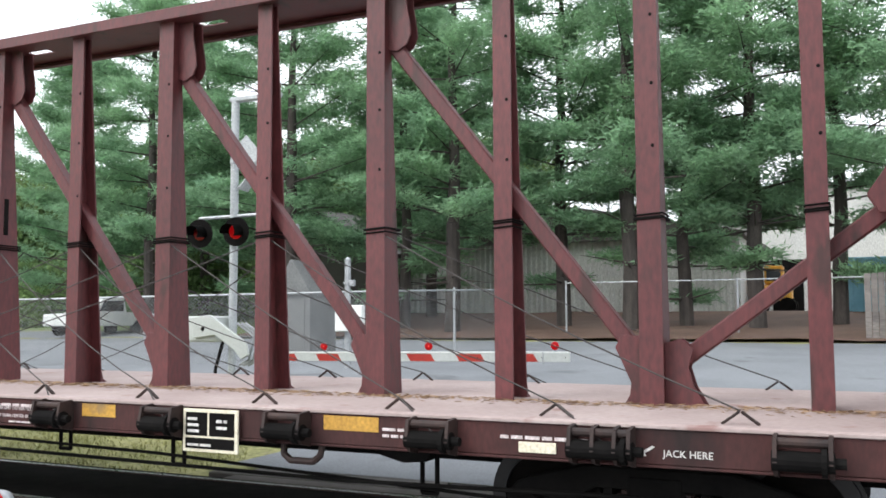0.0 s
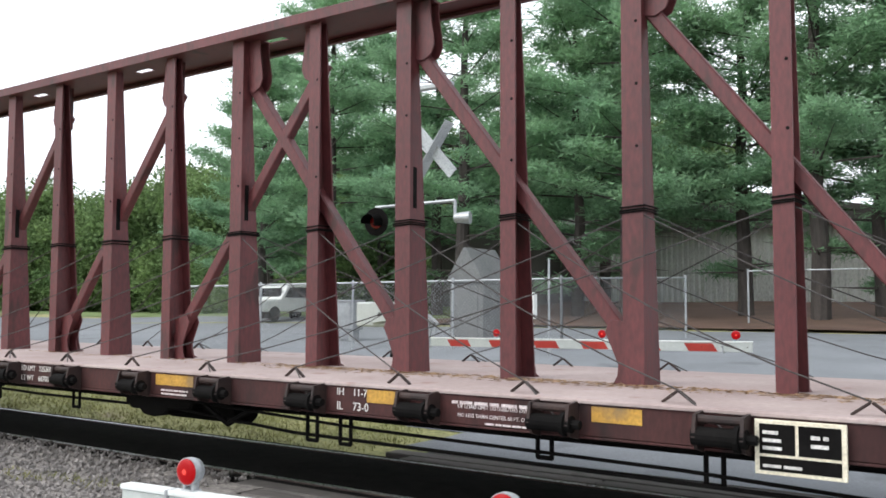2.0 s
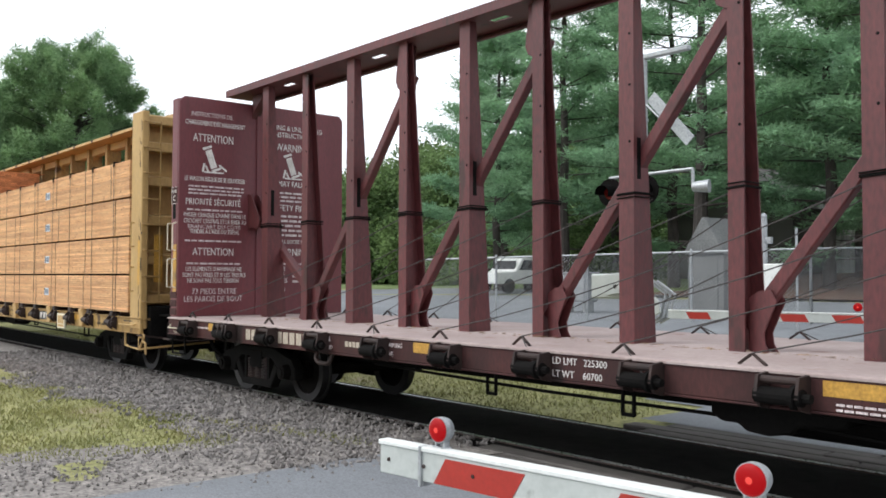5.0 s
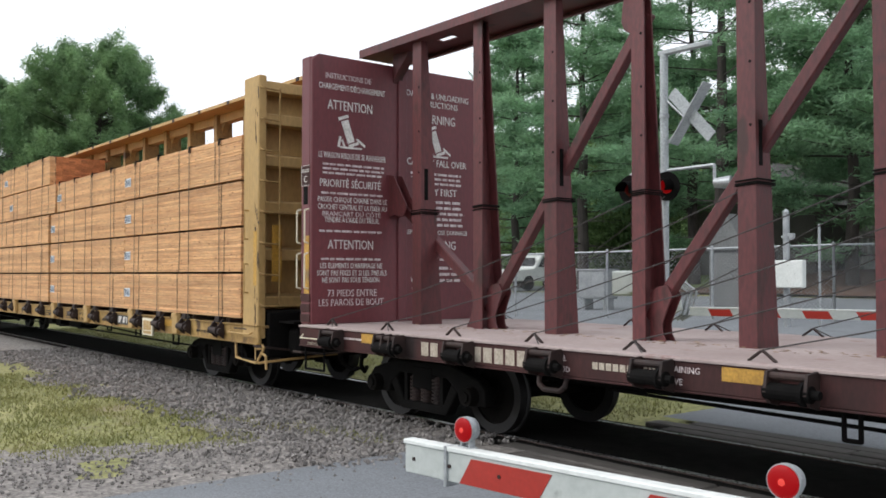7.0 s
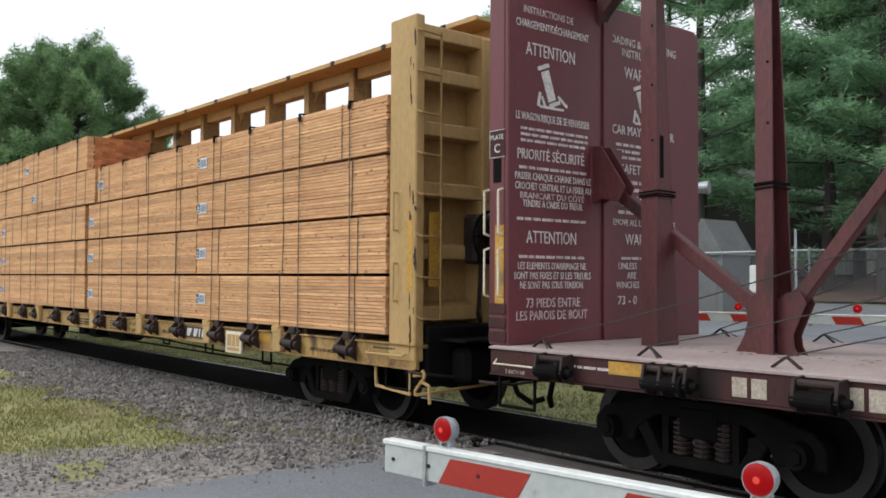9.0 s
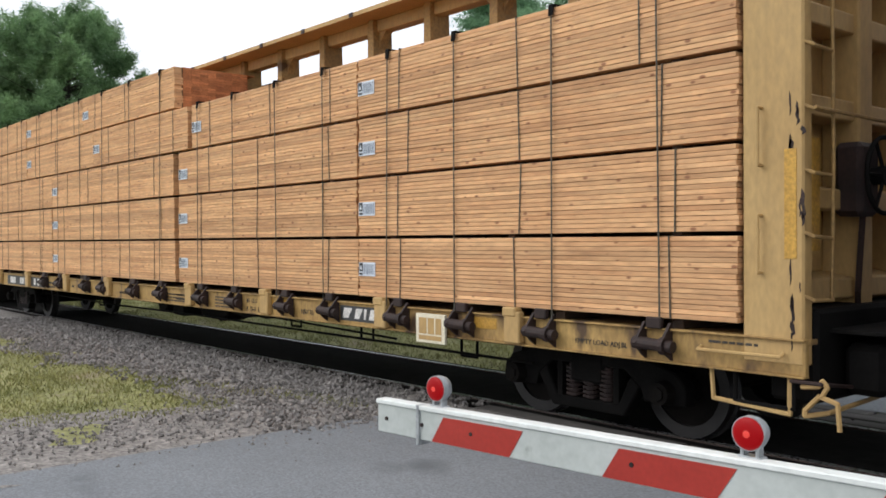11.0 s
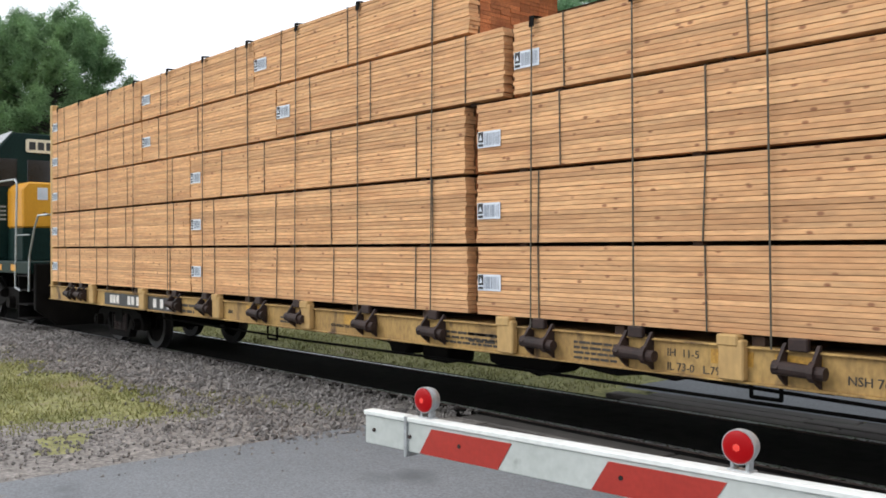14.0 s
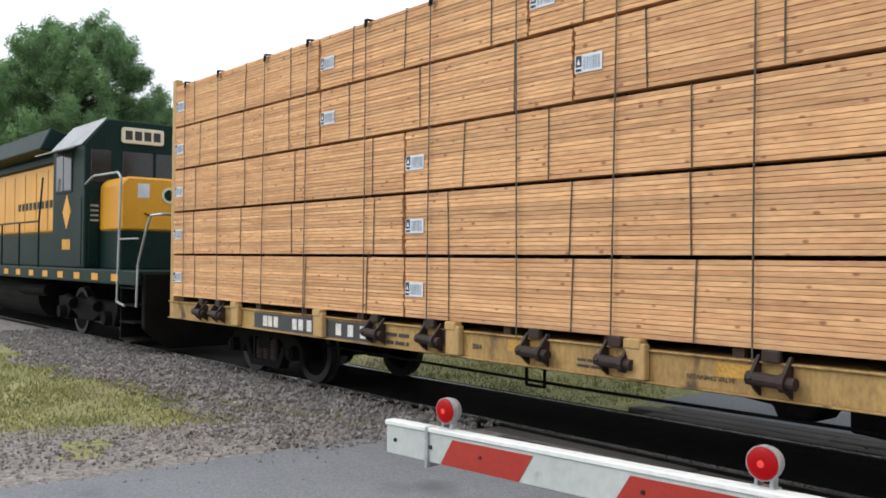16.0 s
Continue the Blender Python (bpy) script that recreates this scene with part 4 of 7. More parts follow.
def wall_writing(bulk, x):
    """Loading instructions on the bulkhead, French on one half, English on the other."""
    def L(txt, y0, y1, z, h, mat=M_STENCIL):
        """A line of writing fitted between y0 and y1."""
        ob = lettering(txt, h / 0.7, mat, bulk, Matrix.Identity(4), "stencil")
        me = ob.data
        base = BASE[bulk.name]
        me.transform(Matrix.Translation(base))
        us = [v.co.x for v in me.vertices]
        me.transform(ENDWALL(x, y0, z) @ Matrix.Diagonal(((y1 - y0) / (max(us) - min(us)), 1, 1, 1)) @ Matrix.Translation((-min(us), 0, 0)))
        me.transform(Matrix.Translation(-base))
    W = M_STENCIL_OLD
    L("INSTRUCTIONS DE", 6.06, 6.76, 4.14, 0.07, W)
    L("CHARGEMENT/DÉCHARGEMENT", 5.96, 6.99, 4.0, 0.075)
    L("ATTENTION", 6.09, 6.78, 3.74, 0.125)
    L("LE WAGON RISQUE DE SE RENVERSER", 5.96, 7.0, 3.11, 0.075)
    L("PRIORITÉ SÉCURITÉ", 5.98, 6.92, 2.735, 0.10)
    L("PASSER CHAQUE CHAINE DANS LE", 5.95, 7.02, 2.54, 0.068)
    L("CROCHET CENTRAL ET LA FIXER AU", 5.95, 7.02, 2.445, 0.068)
    L("BRANCART DU CÔTÉ", 6.02, 6.92, 2.36, 0.06, W)
    L("TENDRE À L'AIDE DU TREUIL", 6.05, 6.9, 2.28, 0.068)
    L("ATTENTION", 6.1, 6.8, 1.935, 0.12)
    L("LES ELEMENTS D'ARRIMAGE NE", 5.99, 6.95, 1.685, 0.068)
    L("SONT PAS FIXES ET SI LES TREUILS", 5.94, 7.02, 1.59, 0.07)
    L("NE SONT PAS SOUS TENSION", 6.02, 6.9, 1.5, 0.07)
    L("73 PIEDS ENTRE", 6.1, 6.86, 1.32, 0.09, W)
    L("LES PAROIS DE BOUT", 5.97, 6.97, 1.2, 0.09, W)
    L("LOADING & UNLOADING", 7.3, 8.46, 4.07, 0.085)
    L("INSTRUCTIONS", 7.52, 8.26, 3.95, 0.085)
    L("WARNING", 7.56, 8.21, 3.72, 0.125)
    L("CAR MAY FALL OVER", 7.36, 8.42, 3.12, 0.095)
    L("SAFETY FIRST", 7.5, 8.24, 2.71, 0.1)
    L("REMOVE ALL LOOSE DUNNAGE", 7.33, 8.44, 2.16, 0.065)
    L("WARNING", 7.57, 8.22, 1.955, 0.12)
    L("WINCHES", 7.42, 7.8, 1.5, 0.07)
    L("ARE", 7.6, 7.75, 1.6, 0.07)
    L("UNLESS", 7.46, 7.76, 1.7, 0.07)
    L("73 - 0", 7.45, 7.76, 1.33, 0.09)
    for y, z, w, h, n in ((6.02, 2.9, 0.95, 0.17, 3), (6.0, 2.64, 0.95, 0.06, 1), (5.97, 2.15, 1.0, 0.06, 1), (6.0, 1.79, 0.95, 0.06, 1), (7.42, 2.86, 0.9, 0.2, 3), (7.45, 2.28, 0.9, 0.4, 5), (7.5, 1.8, 0.7, 0.06, 1), (7.9, 1.5, 0.4, 0.26, 3)):
        bars(bulk, y, z, w, h, n, M_STENCIL_OLD, endwall=x)
    for y, s in ((6.4, 1), (7.86, 1)):  # picture of a tipping car: plain tilted shapes
        bm = B()
        for dy, dz, a, w, h in ((0.0, 0.2, 20, 0.11, 0.3), (-0.07, 0.38, 20, 0.16, 0.04), (0.09, 0.035, 20, 0.16, 0.04), (-0.13, 0.06, -12, 0.035, 0.14), (-0.07, 0.045, 25, 0.03, 0.1), (0.05, -0.01, 0, 0.34, 0.025), (0.2, 0.07, 55, 0.03, 0.16)):
            slab(bm, Matrix.Translation((x, y + dy, 3.27 + dz)) @ pose(0, 0, 0, a, 0, 0), (0.004, w, h))
        part("pictogram", bm, M_STENCIL, bulk)
    bm = B()
    for a in ((NEAR + 0.065, 0), ):
        box(bm, (x - 0.25, a[0], 2.74), (x - 0.04, a[0] + 0.004, 3.0))
    part("panel_plate", bm, M_RED_SILL, bulk)
    lettering("PLATE", 0.066, M_STENCIL, bulk, SIDE(x - 0.24, NEAR + 0.063, 2.91), "stencil")
    for a, b in (((-0.25, 2.995), (-0.04, 3.0)), ((-0.25, 2.74), (-0.04, 2.745)), ((-0.25, 2.74), (-0.245, 3.0))):
        part("plate_border", box(B(), (x + a[0], NEAR + 0.0615, a[1]), (x + b[0], NEAR + 0.0645, b[1])), M_STENCIL, bulk)
    lettering("C", 0.12, M_STENCIL, bulk, SIDE(x - 0.19, NEAR + 0.063, 2.785), "stencil")

def yellow_car():
    car = thing("lumber_flatcar", (-33.5, MID, RAIL_TOP), "weathered yellow centre-beam flatcar loaded with bundled lumber", "rail car")
    ROLLING.append(car)
    left, right = -44.55, -22.55
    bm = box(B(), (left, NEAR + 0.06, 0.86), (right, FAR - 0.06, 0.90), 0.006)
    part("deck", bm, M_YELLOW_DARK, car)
    for y0, y1, s in ((NEAR, NEAR + 0.05, -1), (FAR - 0.05, FAR, 1)):
        bm = box(B(), (left, y0, 0.65), (right, y1, 0.895), 0.008)
        e = (y0 - 0.03, y0) if s < 0 else (y1, y1 + 0.03)
        sill = part("side_sill", bm, M_YELLOW_SILL, car)
        for z in (0.89, 0.64):
            part("sill_flange", box(B(), (left, e[0], z), (right, y1 if s < 0 else e[1], z + 0.015), 0.003), M_YELLOW_SILL, sill)
    bm = box(B(), (left, MID - 0.3, 0.42), (right, MID + 0.3, 0.855), 0.02)
    for k in range(18):
        x = left + 0.5 + k * 1.24
        box(bm, (x - 0.05, NEAR + 0.06, 0.62), (x + 0.05, FAR - 0.06, 0.855))
    part("centre_sill", bm, M_BLACK, car)
    # stakes along the sill and risers under the load
    for x in (-42.2, -40.05, -37.57, -35.34, -32.05, -29.8, -27.3, -25.3):
        bm = box(B(), (x - 0.1, NEAR - 0.075, 0.66), (x + 0.1, NEAR, 0.95), 0.012)
        box(bm, (x - 0.11, NEAR - 0.085, 0.9), (x + 0.06, NEAR + 0.02, 0.985), 0.012)
        part("stake_pocket", bm, M_YELLOW, car)
    for k in range(18):
        x = -23.6 - 1.21 * k
        bm = box(B(), (x - 0.05, NEAR + 0.04, 0.9), (x + 0.05, FAR - 0.04, 0.975), 0.006)
        part("deck_riser", bm, M_STICKER, car)
    for x in (-43.3, -42.75, -38.9, -37.93, -36.46, -35.55, -34.17, -33.06, -31.65, -30.63, -29.3, -28.3, -27.0, -26.0, -24.95, -23.75):
        bm = B()
        for s in (-0.12, 0.12):
            prism(bm, [(NEAR - 0.02, 0.95), (NEAR, 0.95), (NEAR, 0.66), (NEAR - 0.06, 0.7), (NEAR - 0.15, 0.79), (NEAR - 0.11, 0.84)], "x", x + s - 0.012, x + s + 0.012)
        box(bm, (x - 0.08, NEAR - 0.06, 0.9), (x + 0.06, NEAR - 0.005, 0.99), 0.01)
        w = part("winch", bm, M_BROWN_IRON, car)
        bm = rod(B(), (x - 0.16, NEAR - 0.09, 0.79), (x + 0.2, NEAR - 0.09, 0.775), 0.05, 0.045, 12)
        rod(bm, (x + 0.1, NEAR - 0.09, 0.78), (x + 0.14, NEAR - 0.09, 0.78), 0.07, seg=12)
        part("drum", bm, M_BROWN_IRON, w)
    # centre beam: posts, top chord with its web and openings
    bm = B()
    chord = 4.575
    prism(bm, [(6.9, chord), (7.82, chord), (7.82, chord + 0.04), (6.9, chord + 0.04)], "x", left + 0.3, right - 0.3)
    box(bm, (left + 0.3, 6.885, chord - 0.01), (right - 0.3, 6.9, chord + 0.05), 0.004)
    box(bm, (left + 0.3, 7.27, chord - 0.16), (right - 0.3, 7.45, chord), 0.01)
    part("top_chord", bm, M_YELLOW, car, "yellow top chord with rusty clips")
    for k in range(18):
        x = -23.45 - 1.21 * k
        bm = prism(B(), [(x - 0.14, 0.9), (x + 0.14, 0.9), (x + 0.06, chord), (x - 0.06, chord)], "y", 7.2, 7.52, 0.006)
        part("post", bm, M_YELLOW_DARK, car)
        if k % 2:
            bm = B()
            for s in (-1, 1):
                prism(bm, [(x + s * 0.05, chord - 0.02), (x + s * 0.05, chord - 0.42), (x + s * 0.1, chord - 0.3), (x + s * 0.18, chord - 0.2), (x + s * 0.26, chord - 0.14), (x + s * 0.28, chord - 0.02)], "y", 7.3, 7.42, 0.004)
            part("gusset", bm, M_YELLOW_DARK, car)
        bm = box(B(), (x - 0.04, 6.874, chord - 0.014), (x + 0.05, 6.885, chord + 0.052), 0.003)
        part("chord_clip", bm, M_BROWN_IRON, car)
    # end bulkheads
    for x0, s, d in ((-23.02, 1, 0.46), (-44.42, -1, 0.13)):
        a, b = min(x0, x0 + s * 0.05), max(x0, x0 + s * 0.05)
        bm = B()
        box(bm, (a, NEAR + 0.03, 0.9), (b, FAR - 0.03, 4.33), 0.01)
        bulk = part("bulkhead", bm, M_YELLOW, car, "ribbed yellow end bulkhead, scraped and rusty")
        for y in (NEAR, FAR - 0.12):
            e = -0.004 if y == NEAR else 0.004
            bm = box(B(), (min(x0, x0 + s * d), y + e, 0.72), (max(x0, x0 + s * d), y + 0.12 + e, 4.37), 0.015)
            part("corner_post", bm, M_YELLOW, bulk)
        if s > 0:
            for z in (1.14, 1.8, 2.47, 3.13, 3.72, 4.18):
                bm = prism(B(), [(b, z), (b + 0.26, z), (b + 0.26, z + 0.15), (b, z + 0.2)], "y", NEAR + 0.13, FAR - 0.13, 0.01)
                part("rib", bm, M_YELLOW, bulk)
            for y in (6.95, 7.77):
                bm = box(B(), (b, y - 0.13, 0.9), (b + 0.3, y + 0.09, 4.3), 0.015)
                part("stiffener", bm, M_YELLOW, bulk)
            bm = prism(B(), [(b, 3.95), (b, 4.33), (b + 0.3, 4.33), (b + 0.28, 4.2), (b + 0.1, 4.0)], "y", NEAR + 0.12, NEAR + 0.16, 0.005)
            part("gusset", bm, M_YELLOW, bulk)
            bm = B()
            pipe(bm, [(b + 0.45, NEAR + 0.3, 1.17), (b + 0.47, NEAR + 0.29, 2.1), (b + 0.45, NEAR + 0.3, 4.2)], 0.013, 6)
            for k in range(8):
                z = 1.17 + 0.43 * k
                pipe(bm, [(b + 0.4, NEAR + 0.02, z + 0.03), (b + 0.46, NEAR + 0.04, z), (b + 0.46, NEAR + 0.3, z - 0.01)], 0.013, 6)
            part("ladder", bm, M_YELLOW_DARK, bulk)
            bm = B()
            c = Vector((b + 0.5, 6.79, 2.05))
            ring = [c + Vector((0, 0.28 * math.cos(q * math.tau / 24), 0.28 * math.sin(q * math.tau / 24))) for q in range(25)]
            pipe(bm, ring, 0.018, 6)
            for q in range(6):
                w = q * math.tau / 6
                pipe(bm, [c, c + Vector((0.0, 0.28 * math.cos(w), 0.28 * math.sin(w)))], 0.013, 6)
            rod(bm, c - Vector((0.14, 0, 0)), c + Vector((0.02, 0, 0)), 0.07)
            part("hand_brake_wheel", bm, M_BLACK, bulk, "black hand brake wheel")
            bm = box(B(), (b + 0.2, 6.6, 1.75), (b + 0.42, 6.9, 2.3), 0.04)
            pipe(bm, [(b + 0.36, 6.75, 1.8), (b + 0.32, 6.75, 1.2), (b + 0.2, 7.0, 0.8)], 0.025, 6)
            part("brake_gear", bm, M_BROWN_IRON, bulk)
            bm = box(B(), (b + 0.27, NEAR - 0.008, 1.45), (b + 0.36, NEAR - 0.005, 2.2), 0.001)
            box(bm, (b + 0.3, 6.05, 1.5), (b + 0.31, 6.2, 2.3))
            part("reflector", bm, M_REFLECT, bulk)
            bm = B()
            for z0, z1 in ((1.35, 1.75), (2.1, 2.5)):
                pipe(bm, [(b + 0.1, NEAR, z0), (b + 0.1, NEAR - 0.06, z0), (b + 0.1, NEAR - 0.06, z1), (b + 0.1, NEAR, z1)], 0.012, 6)
            part("grab_iron", bm, M_YELLOW, bulk)
            rnd = random.Random(9)
            for k in range(22):
                z, x = rnd.uniform(0.8, 4.3), x0 + d - rnd.choice((0.012, 0.03, 0.05, 0.09, 0.1))
                w, h = rnd.uniform(0.01, 0.03), rnd.uniform(0.06, 0.26)
                o = [(x, z), (x + w, z + h * 0.2), (x + w * rnd.uniform(0.3, 1.2), z + h * 0.5), (x + w * 0.7, z + h * 0.8), (x + w * rnd.uniform(-0.2, 0.5), z + h), (x - w * 0.4, z + h * 0.6), (x + w * 0.2, z + h * 0.3)]
                part("rust_scrape", prism(B(), o, "y", NEAR - 0.007, NEAR - 0.004), M_BROWN_IRON, bulk)
    bm = box(B(), (-22.55, 6.1, 0.93), (-22.12, 8.6, 0.96), 0.006)
    part("end_platform", bm, M_BLACK, car)
    bm = box(B(), (-22.9, NEAR + 0.14, 0.45), (-22.54, FAR - 0.14, 1.1), 0.03)
    part("end_sill", bm, M_BLACK, car, "greasy black end sill")
    bm = box(B(), (-22.5, 6.2, 0.5), (-22.2, 8.5, 0.86), 0.05)
    part("draft_gear", bm, M_BLACK, car)
    bm = pipe(B(), [(-22.5, NEAR + 0.04, 2.47), (-22.48, NEAR + 0.1, 2.46), (-22.48, 8.5, 2.43)], 0.014, 6)
    part("cross_grab_iron", bm, M_YELLOW_DARK, car)
    bm = pipe(B(), [(-23.35, NEAR - 0.02, 0.8), (-23.35, NEAR - 0.07, 0.78), (-22.7, NEAR - 0.07, 0.78), (-22.7, NEAR - 0.02, 0.8)], 0.013, 6)
    part("grab_iron", bm, M_YELLOW, car)
    bm = pipe(B(), [(-23.3, NEAR + 0.03, 0.68), (-23.28, NEAR + 0.03, 0.42), (-22.68, NEAR + 0.03, 0.38), (-22.68, NEAR + 0.03, 0.66)], 0.018, 6)
    part("stirrup_step", bm, M_YELLOW, car)
    bm = pipe(B(), [(-22.58, NEAR, 0.585), (-22.46, NEAR, 0.6), (-22.43, NEAR, 0.64), (-22.40, NEAR, 0.6), (-22.44, NEAR, 0.53), (-22.33, NEAR, 0.5), (-22.316, NEAR, 0.32)], 0.018, 6)
    pipe(bm, [(-22.45, NEAR, 0.54), (-22.555, NEAR, 0.43), (-22.555, NEAR, 0.39), (-22.45, NEAR + 0.1, 0.41), (-22.42, 7.05, 0.47)], 0.018, 6)
    part("cut_lever", bm, M_YELLOW, car, "yellow bent uncoupling lever")
    couplings(car, right, 1, False)
    # lettering
    Y = NEAR - 0.003
    T = lambda txt, x, z, size, mat=M_STENCIL_DARK: lettering(txt, size, mat, car, SIDE(x, Y, z), "stencil")
    T("IH  11-5", -30.38, 0.78, 0.085)
    T("IL 73-0   L.79", -30.38, 0.675, 0.085)
    T("RETAINING VALVE", -34.9, 0.72, 0.05)
    T("EMPTY LOAD ADJ.BL", -24.6, 0.72, 0.06)
    T("2864", -37.35, 0.74, 0.07)
    T("NSH 76", -29.0, 0.71, 0.085)
    bm = box(B(), (-28.15, Y - 0.002, 0.69), (-27.4, Y, 0.86), 0.001)
    panel = part("mark_panel", bm, M_PLATE, car)
    bm = B()
    for x0, w in ((-28.1, 0.2), (-27.86, 0.16), (-27.68, 0.06), (-27.58, 0.16)):
        prism(bm, [(x0, 0.72), (x0 + w * 0.55, 0.72), (x0 + w, 0.835), (x0 + w * 0.2, 0.835)], "y", Y - 0.005, Y - 0.002)
    part("mark", bm, M_STENCIL, panel)
    bm = box(B(), (-41.75, Y - 0.002, 0.665), (-38.95, Y, 0.865), 0.001)
    panel = part("number_panel", bm, M_PLATE, car)
    for x in (-41.5, -41.37, -41.22, -40.75, -40.6, -40.4, -39.75, -39.5, -39.25):
        part("number_bar", box(B(), (x, Y - 0.005, 0.70), (x + 0.11, Y - 0.002, 0.835)), M_STENCIL, panel)
    for x, z, w, h, n in ((-33.0, 0.69, 0.9, 0.14, 3), (-31.3, 0.68, 0.45, 0.17, 4), (-36.0, 0.7, 0.3, 0.1, 2), (-32.6, 0.72, 0.4, 0.12, 2), (-38.75, 0.68, 0.4, 0.17, 2), (-23.3, 0.83, 0.4, 0.04, 1)):
        bars(car, x, z, w, h, n, M_STENCIL_DARK, Y)
    for x in (-36.85, -34.65, -30.0, -25.9, -29.5):
        part("reflector", box(B(), (x, Y - 0.002, 0.76), (x + 0.34, Y, 0.865), 0.001), M_REFLECT, car)
    bm = box(B(), (-26.65, NEAR - 0.09, 0.57), (-26.2, NEAR - 0.06, 0.86), 0.004)
    board = part("stencil_board", bm, M_CREAM, car, "cream board with faint ruled fields")
    bm = B()
    for x0, x1 in ((-26.6, -26.48), (-26.46, -26.36), (-26.34, -26.25)):
        box(bm, (x0, NEAR - 0.093, 0.66), (x1, NEAR - 0.09, 0.82))
    box(bm, (-26.6, NEAR - 0.093, 0.6), (-26.25, NEAR - 0.09, 0.645))
    part("field", bm, M_YELLOW, board)
    # brake rigging
    bm = pipe(B(), [(-41.0, 6.4, 0.45), (-36.2, 6.3, 0.42), (-33.0, 6.2, 0.45), (-28.0, 6.1, 0.45), (-25.5, 6.2, 0.42)], 0.015, 6)
    part("brake_rod", pipe(B(), [(-31.5, 6.15, 0.6), (-27.5, 6.1, 0.5)], 0.014, 6), M_BLACK, car)
    part("brake_rod", bm, M_BLACK, car)
    for x, z in ((-36.9, 0.42), (-28.2, 0.45), (-26.4, 0.42), (-29.8, 0.5)):
        part("rod_hanger", pipe(B(), [(x - 0.12, 6.2, 0.7), (x - 0.12, 6.2, z - 0.02), (x + 0.12, 6.2, z - 0.02), (x + 0.12, 6.2, 0.7)], 0.016, 6), M_BLACK, car)
    bm = prism(B(), [(-34.9, 0.68), (-34.9, 0.56), (-34.5, 0.52), (-34.45, 0.42), (-34.2, 0.42), (-34.1, 0.56), (-33.9, 0.58), (-33.9, 0.4), (-33.5, 0.38), (-33.45, 0.68)], "y", 6.3, 6.7, 0.015)
    part("control_valve", bm, M_BLACK, car)
    bm = prism(B(), [(-32.9, 0.68), (-32.85, 0.46), (-32.7, 0.43), (-32.4, 0.43), (-32.2, 0.38), (-32.05, 0.42), (-31.9, 0.52), (-31.9, 0.68)], "y", 6.3, 6.7, 0.02)
    part("brake_cylinder", bm, M_BLACK, car)
    bm = prism(B(), [(-31.7, 0.66), (-31.6, 0.54), (-31.2, 0.5), (-30.9, 0.54), (-30.6, 0.52), (-30.4, 0.58), (-30.3, 0.66)], "y", 6.2, 6.4, 0.015)
    part("slack_adjuster", bm, M_BLACK, car)
    truck(car, -25.75, -24.04)
    truck(car, -43.2, -41.5)
    return car


LAYERS, BOARD = 16, 0.0391
BOARD_MESH = {}


def board_mesh(length):
    key = round(length, 2)
    if key not in BOARD_MESH:
        bm = box(B(), (-key / 2, 0, 0.0012), (key / 2, 0.14, BOARD - 0.0018), 0.003)
        BOARD_MESH[key] = finish("board", bm, M_WOOD)
    return BOARD_MESH[key]


